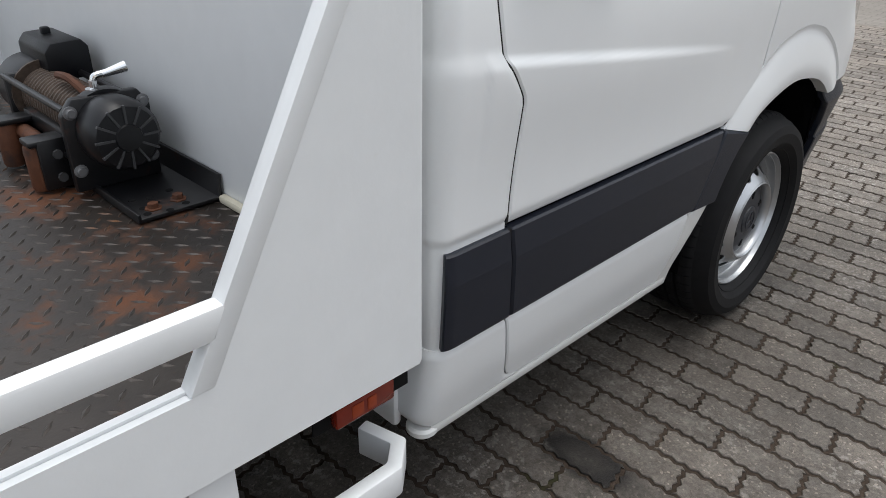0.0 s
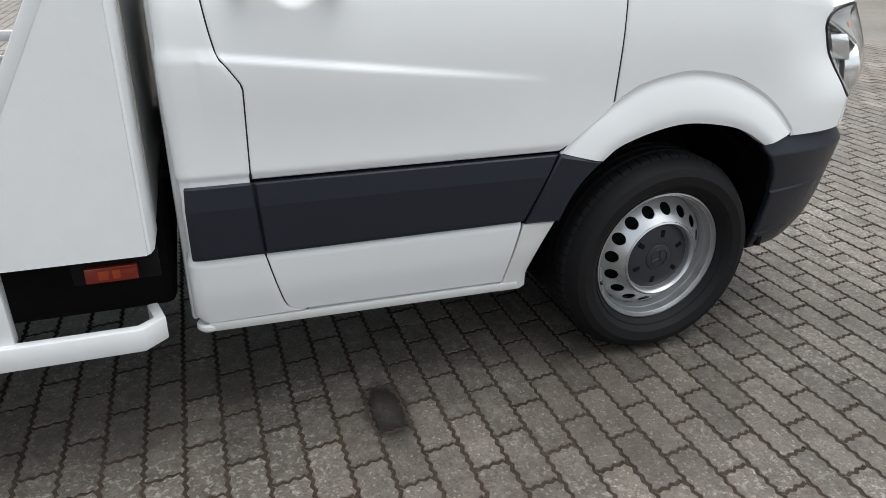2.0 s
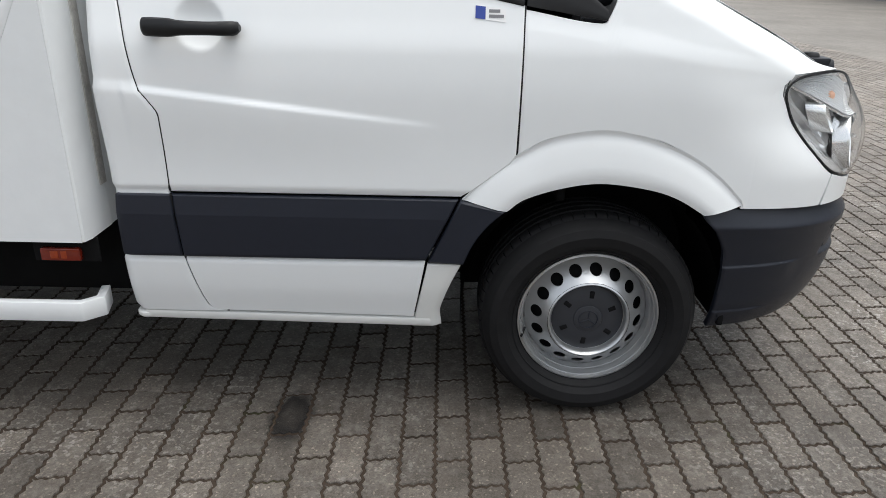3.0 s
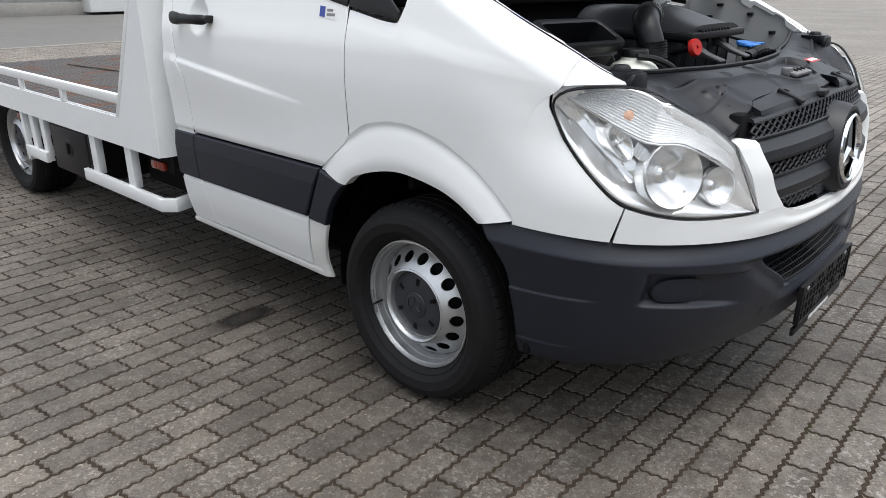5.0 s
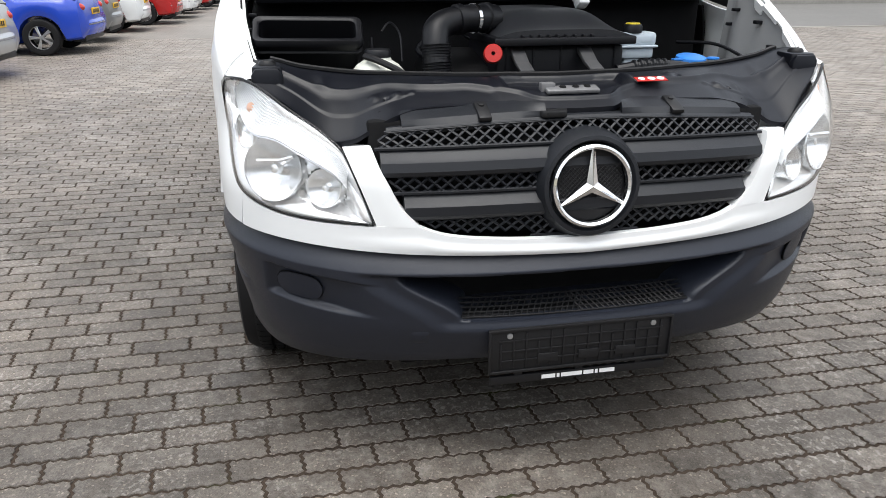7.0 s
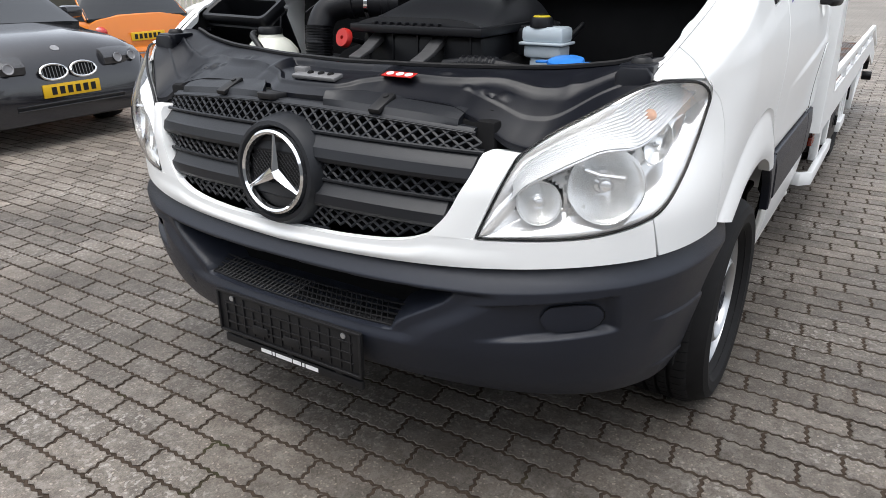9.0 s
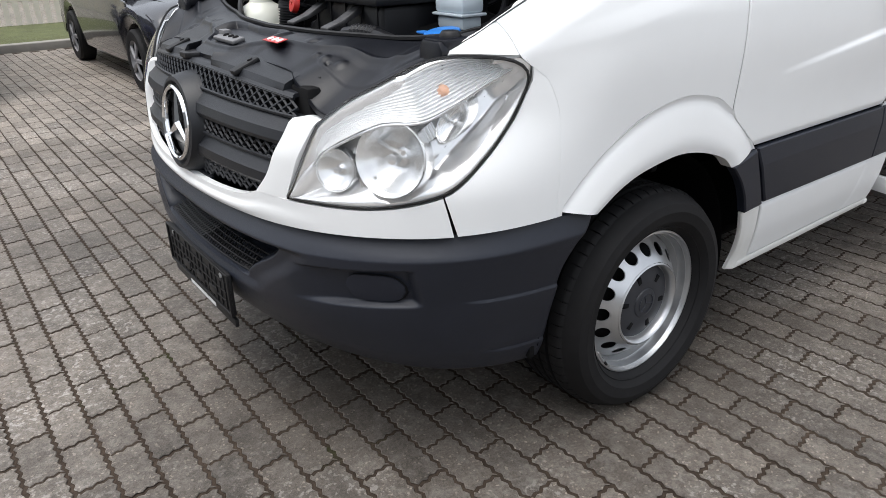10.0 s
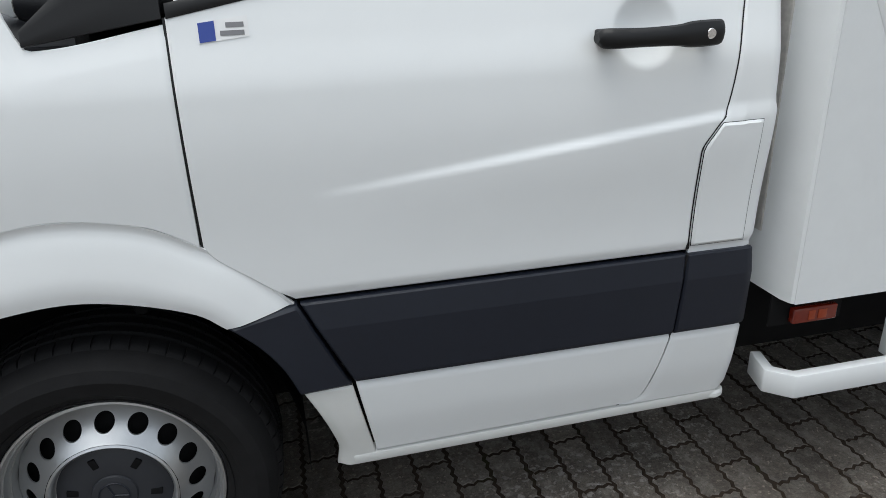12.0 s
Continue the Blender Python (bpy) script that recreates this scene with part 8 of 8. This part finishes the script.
def half_outline(out, gap, side):
    """One end of a stone that has cracked across its middle."""
    keep = [(x, y) for x, y in out if y * side > 0.006]
    if side < 0:
        k = max(range(len(keep) - 1), key=lambda i: abs(keep[i + 1][0] - keep[i][0]) if abs(keep[i][1]) < 0.03 else 0)
        keep = keep[k + 1:] + keep[:k + 1]
    a, b_ = keep[0][0], keep[-1][0]
    return keep + [(b_, side * gap), (b_ * 0.3 + a * 0.1, side * gap + 0.004), (a * 0.5, side * gap - 0.002), (a, side * gap)]


NP = len(OUT0)


def stone_mesh(name):
    verts = [(x, y, 0.0) for x, y in OUT1] + [(x, y, -0.0022) for x, y in OUT0] + [(x, y, -0.014) for x, y in OUT0]
    faces = [tuple(range(NP))]
    for k in range(NP):
        j = (k + 1) % NP
        faces += [(k, NP + k, NP + j, j), (NP + k, 2 * NP + k, 2 * NP + j, NP + j)]
    me = bpy.data.meshes.new(name)
    me.from_pydata(verts, [], faces)
    me.materials.append(PAVER)
    return me


stones = []
for i in range(int((NX0 - X0) / SX) - 2, int((NX1 - X0) / SX) + 2):
    for j in range(int((NY0 - Y0) / SY) - 1, int((NY1 - Y0) / SY) + 1):
        x = X0 + (i + 0.5) * SX
        y = Y0 + (j + 0.5 + (0.5 if i % 2 == 0 else 0.0)) * SY
        if NX0 - 0.03 < x < NX1 + 0.03 and NY0 + 0.10 < y < NY1 + 0.06:
            stones.append((x, y))
random.seed(11)
single, near, mid, split = [], [], [], []
for x, y in stones:
    jitter = (random.uniform(-0.0012, 0.0012), random.gauss(0, 0.007), random.gauss(0, 0.004), random.gauss(0, 0.004))
    if -1.60 < x < 0.98 and -2.12 < y < -1.08:
        (single if len(single) < 290 else near).append((x, y, jitter))
    elif ((x + 1.4) / 6.4) ** 2 + (y / 5.0) ** 2 < 1 + random.uniform(-0.45, 0.30):
        (split if random.random() < 0.035 else near).append((x, y, jitter))
    else:
        mid.append((x, y, jitter))


def joined(name, items, label, bevelled, outs=(OUT1, OUT0)):
    outs = outs if bevelled else outs[1:]
    hs = (0.0, -0.0022) if bevelled else (0.0,)
    n1 = len(outs[0])
    tops = np.array([(x, y, h) for o, h in zip(outs, hs) for x, y in o])
    m = len(tops)
    co = np.zeros((len(items) * m, 3))
    faces = []
    for k, (x, y, (dz, yaw, tx, ty)) in enumerate(items):
        c, s = math.cos(yaw), math.sin(yaw)
        p = tops.copy()
        px, py = p[:, 0] * c - p[:, 1] * s, p[:, 0] * s + p[:, 1] * c
        p[:, 2] += dz + px * tx + py * ty
        p[:, 0], p[:, 1] = px + x, py + y
        co[k * m:(k + 1) * m] = p
        b0 = k * m
        faces.append(tuple(range(b0, b0 + n1)))
        if bevelled:
            faces += [(b0 + a, b0 + n1 + a, b0 + n1 + (a + 1) % n1, b0 + (a + 1) % n1) for a in range(n1)]
    me = bpy.data.meshes.new(name)
    me.from_pydata(co.tolist(), [], faces)
    me.materials.append(PAVER)
    ob = new(name, me)
    ob.parent = ground
    return tagged(ob, label, kind="stuff")


joined("laid_pavers", near, "toothed grey concrete pavers", True)
for side in (1, -1):
    joined("cracked_pavers", split, "grey concrete pavers cracked across the middle", True, [half_outline(o, g, side) for o, g in ((OUT1, 0.0025), (OUT0, 0.001))])
joined("distant_pavers", mid, "grey concrete pavers farther off", False, (OUT1, stone_outline(0.0048)))
base = stone_mesh("paver")
for x, y, (dz, yaw, tx, ty) in single:
    ob = new("paver", base)
    ob.parent = ground
    ob.matrix_basis = Matrix.Translation((x, y, dz)) @ Matrix.Rotation(yaw, 4, "Z") @ Matrix.Rotation(tx, 4, "X") @ Matrix.Rotation(ty, 4, "Y")
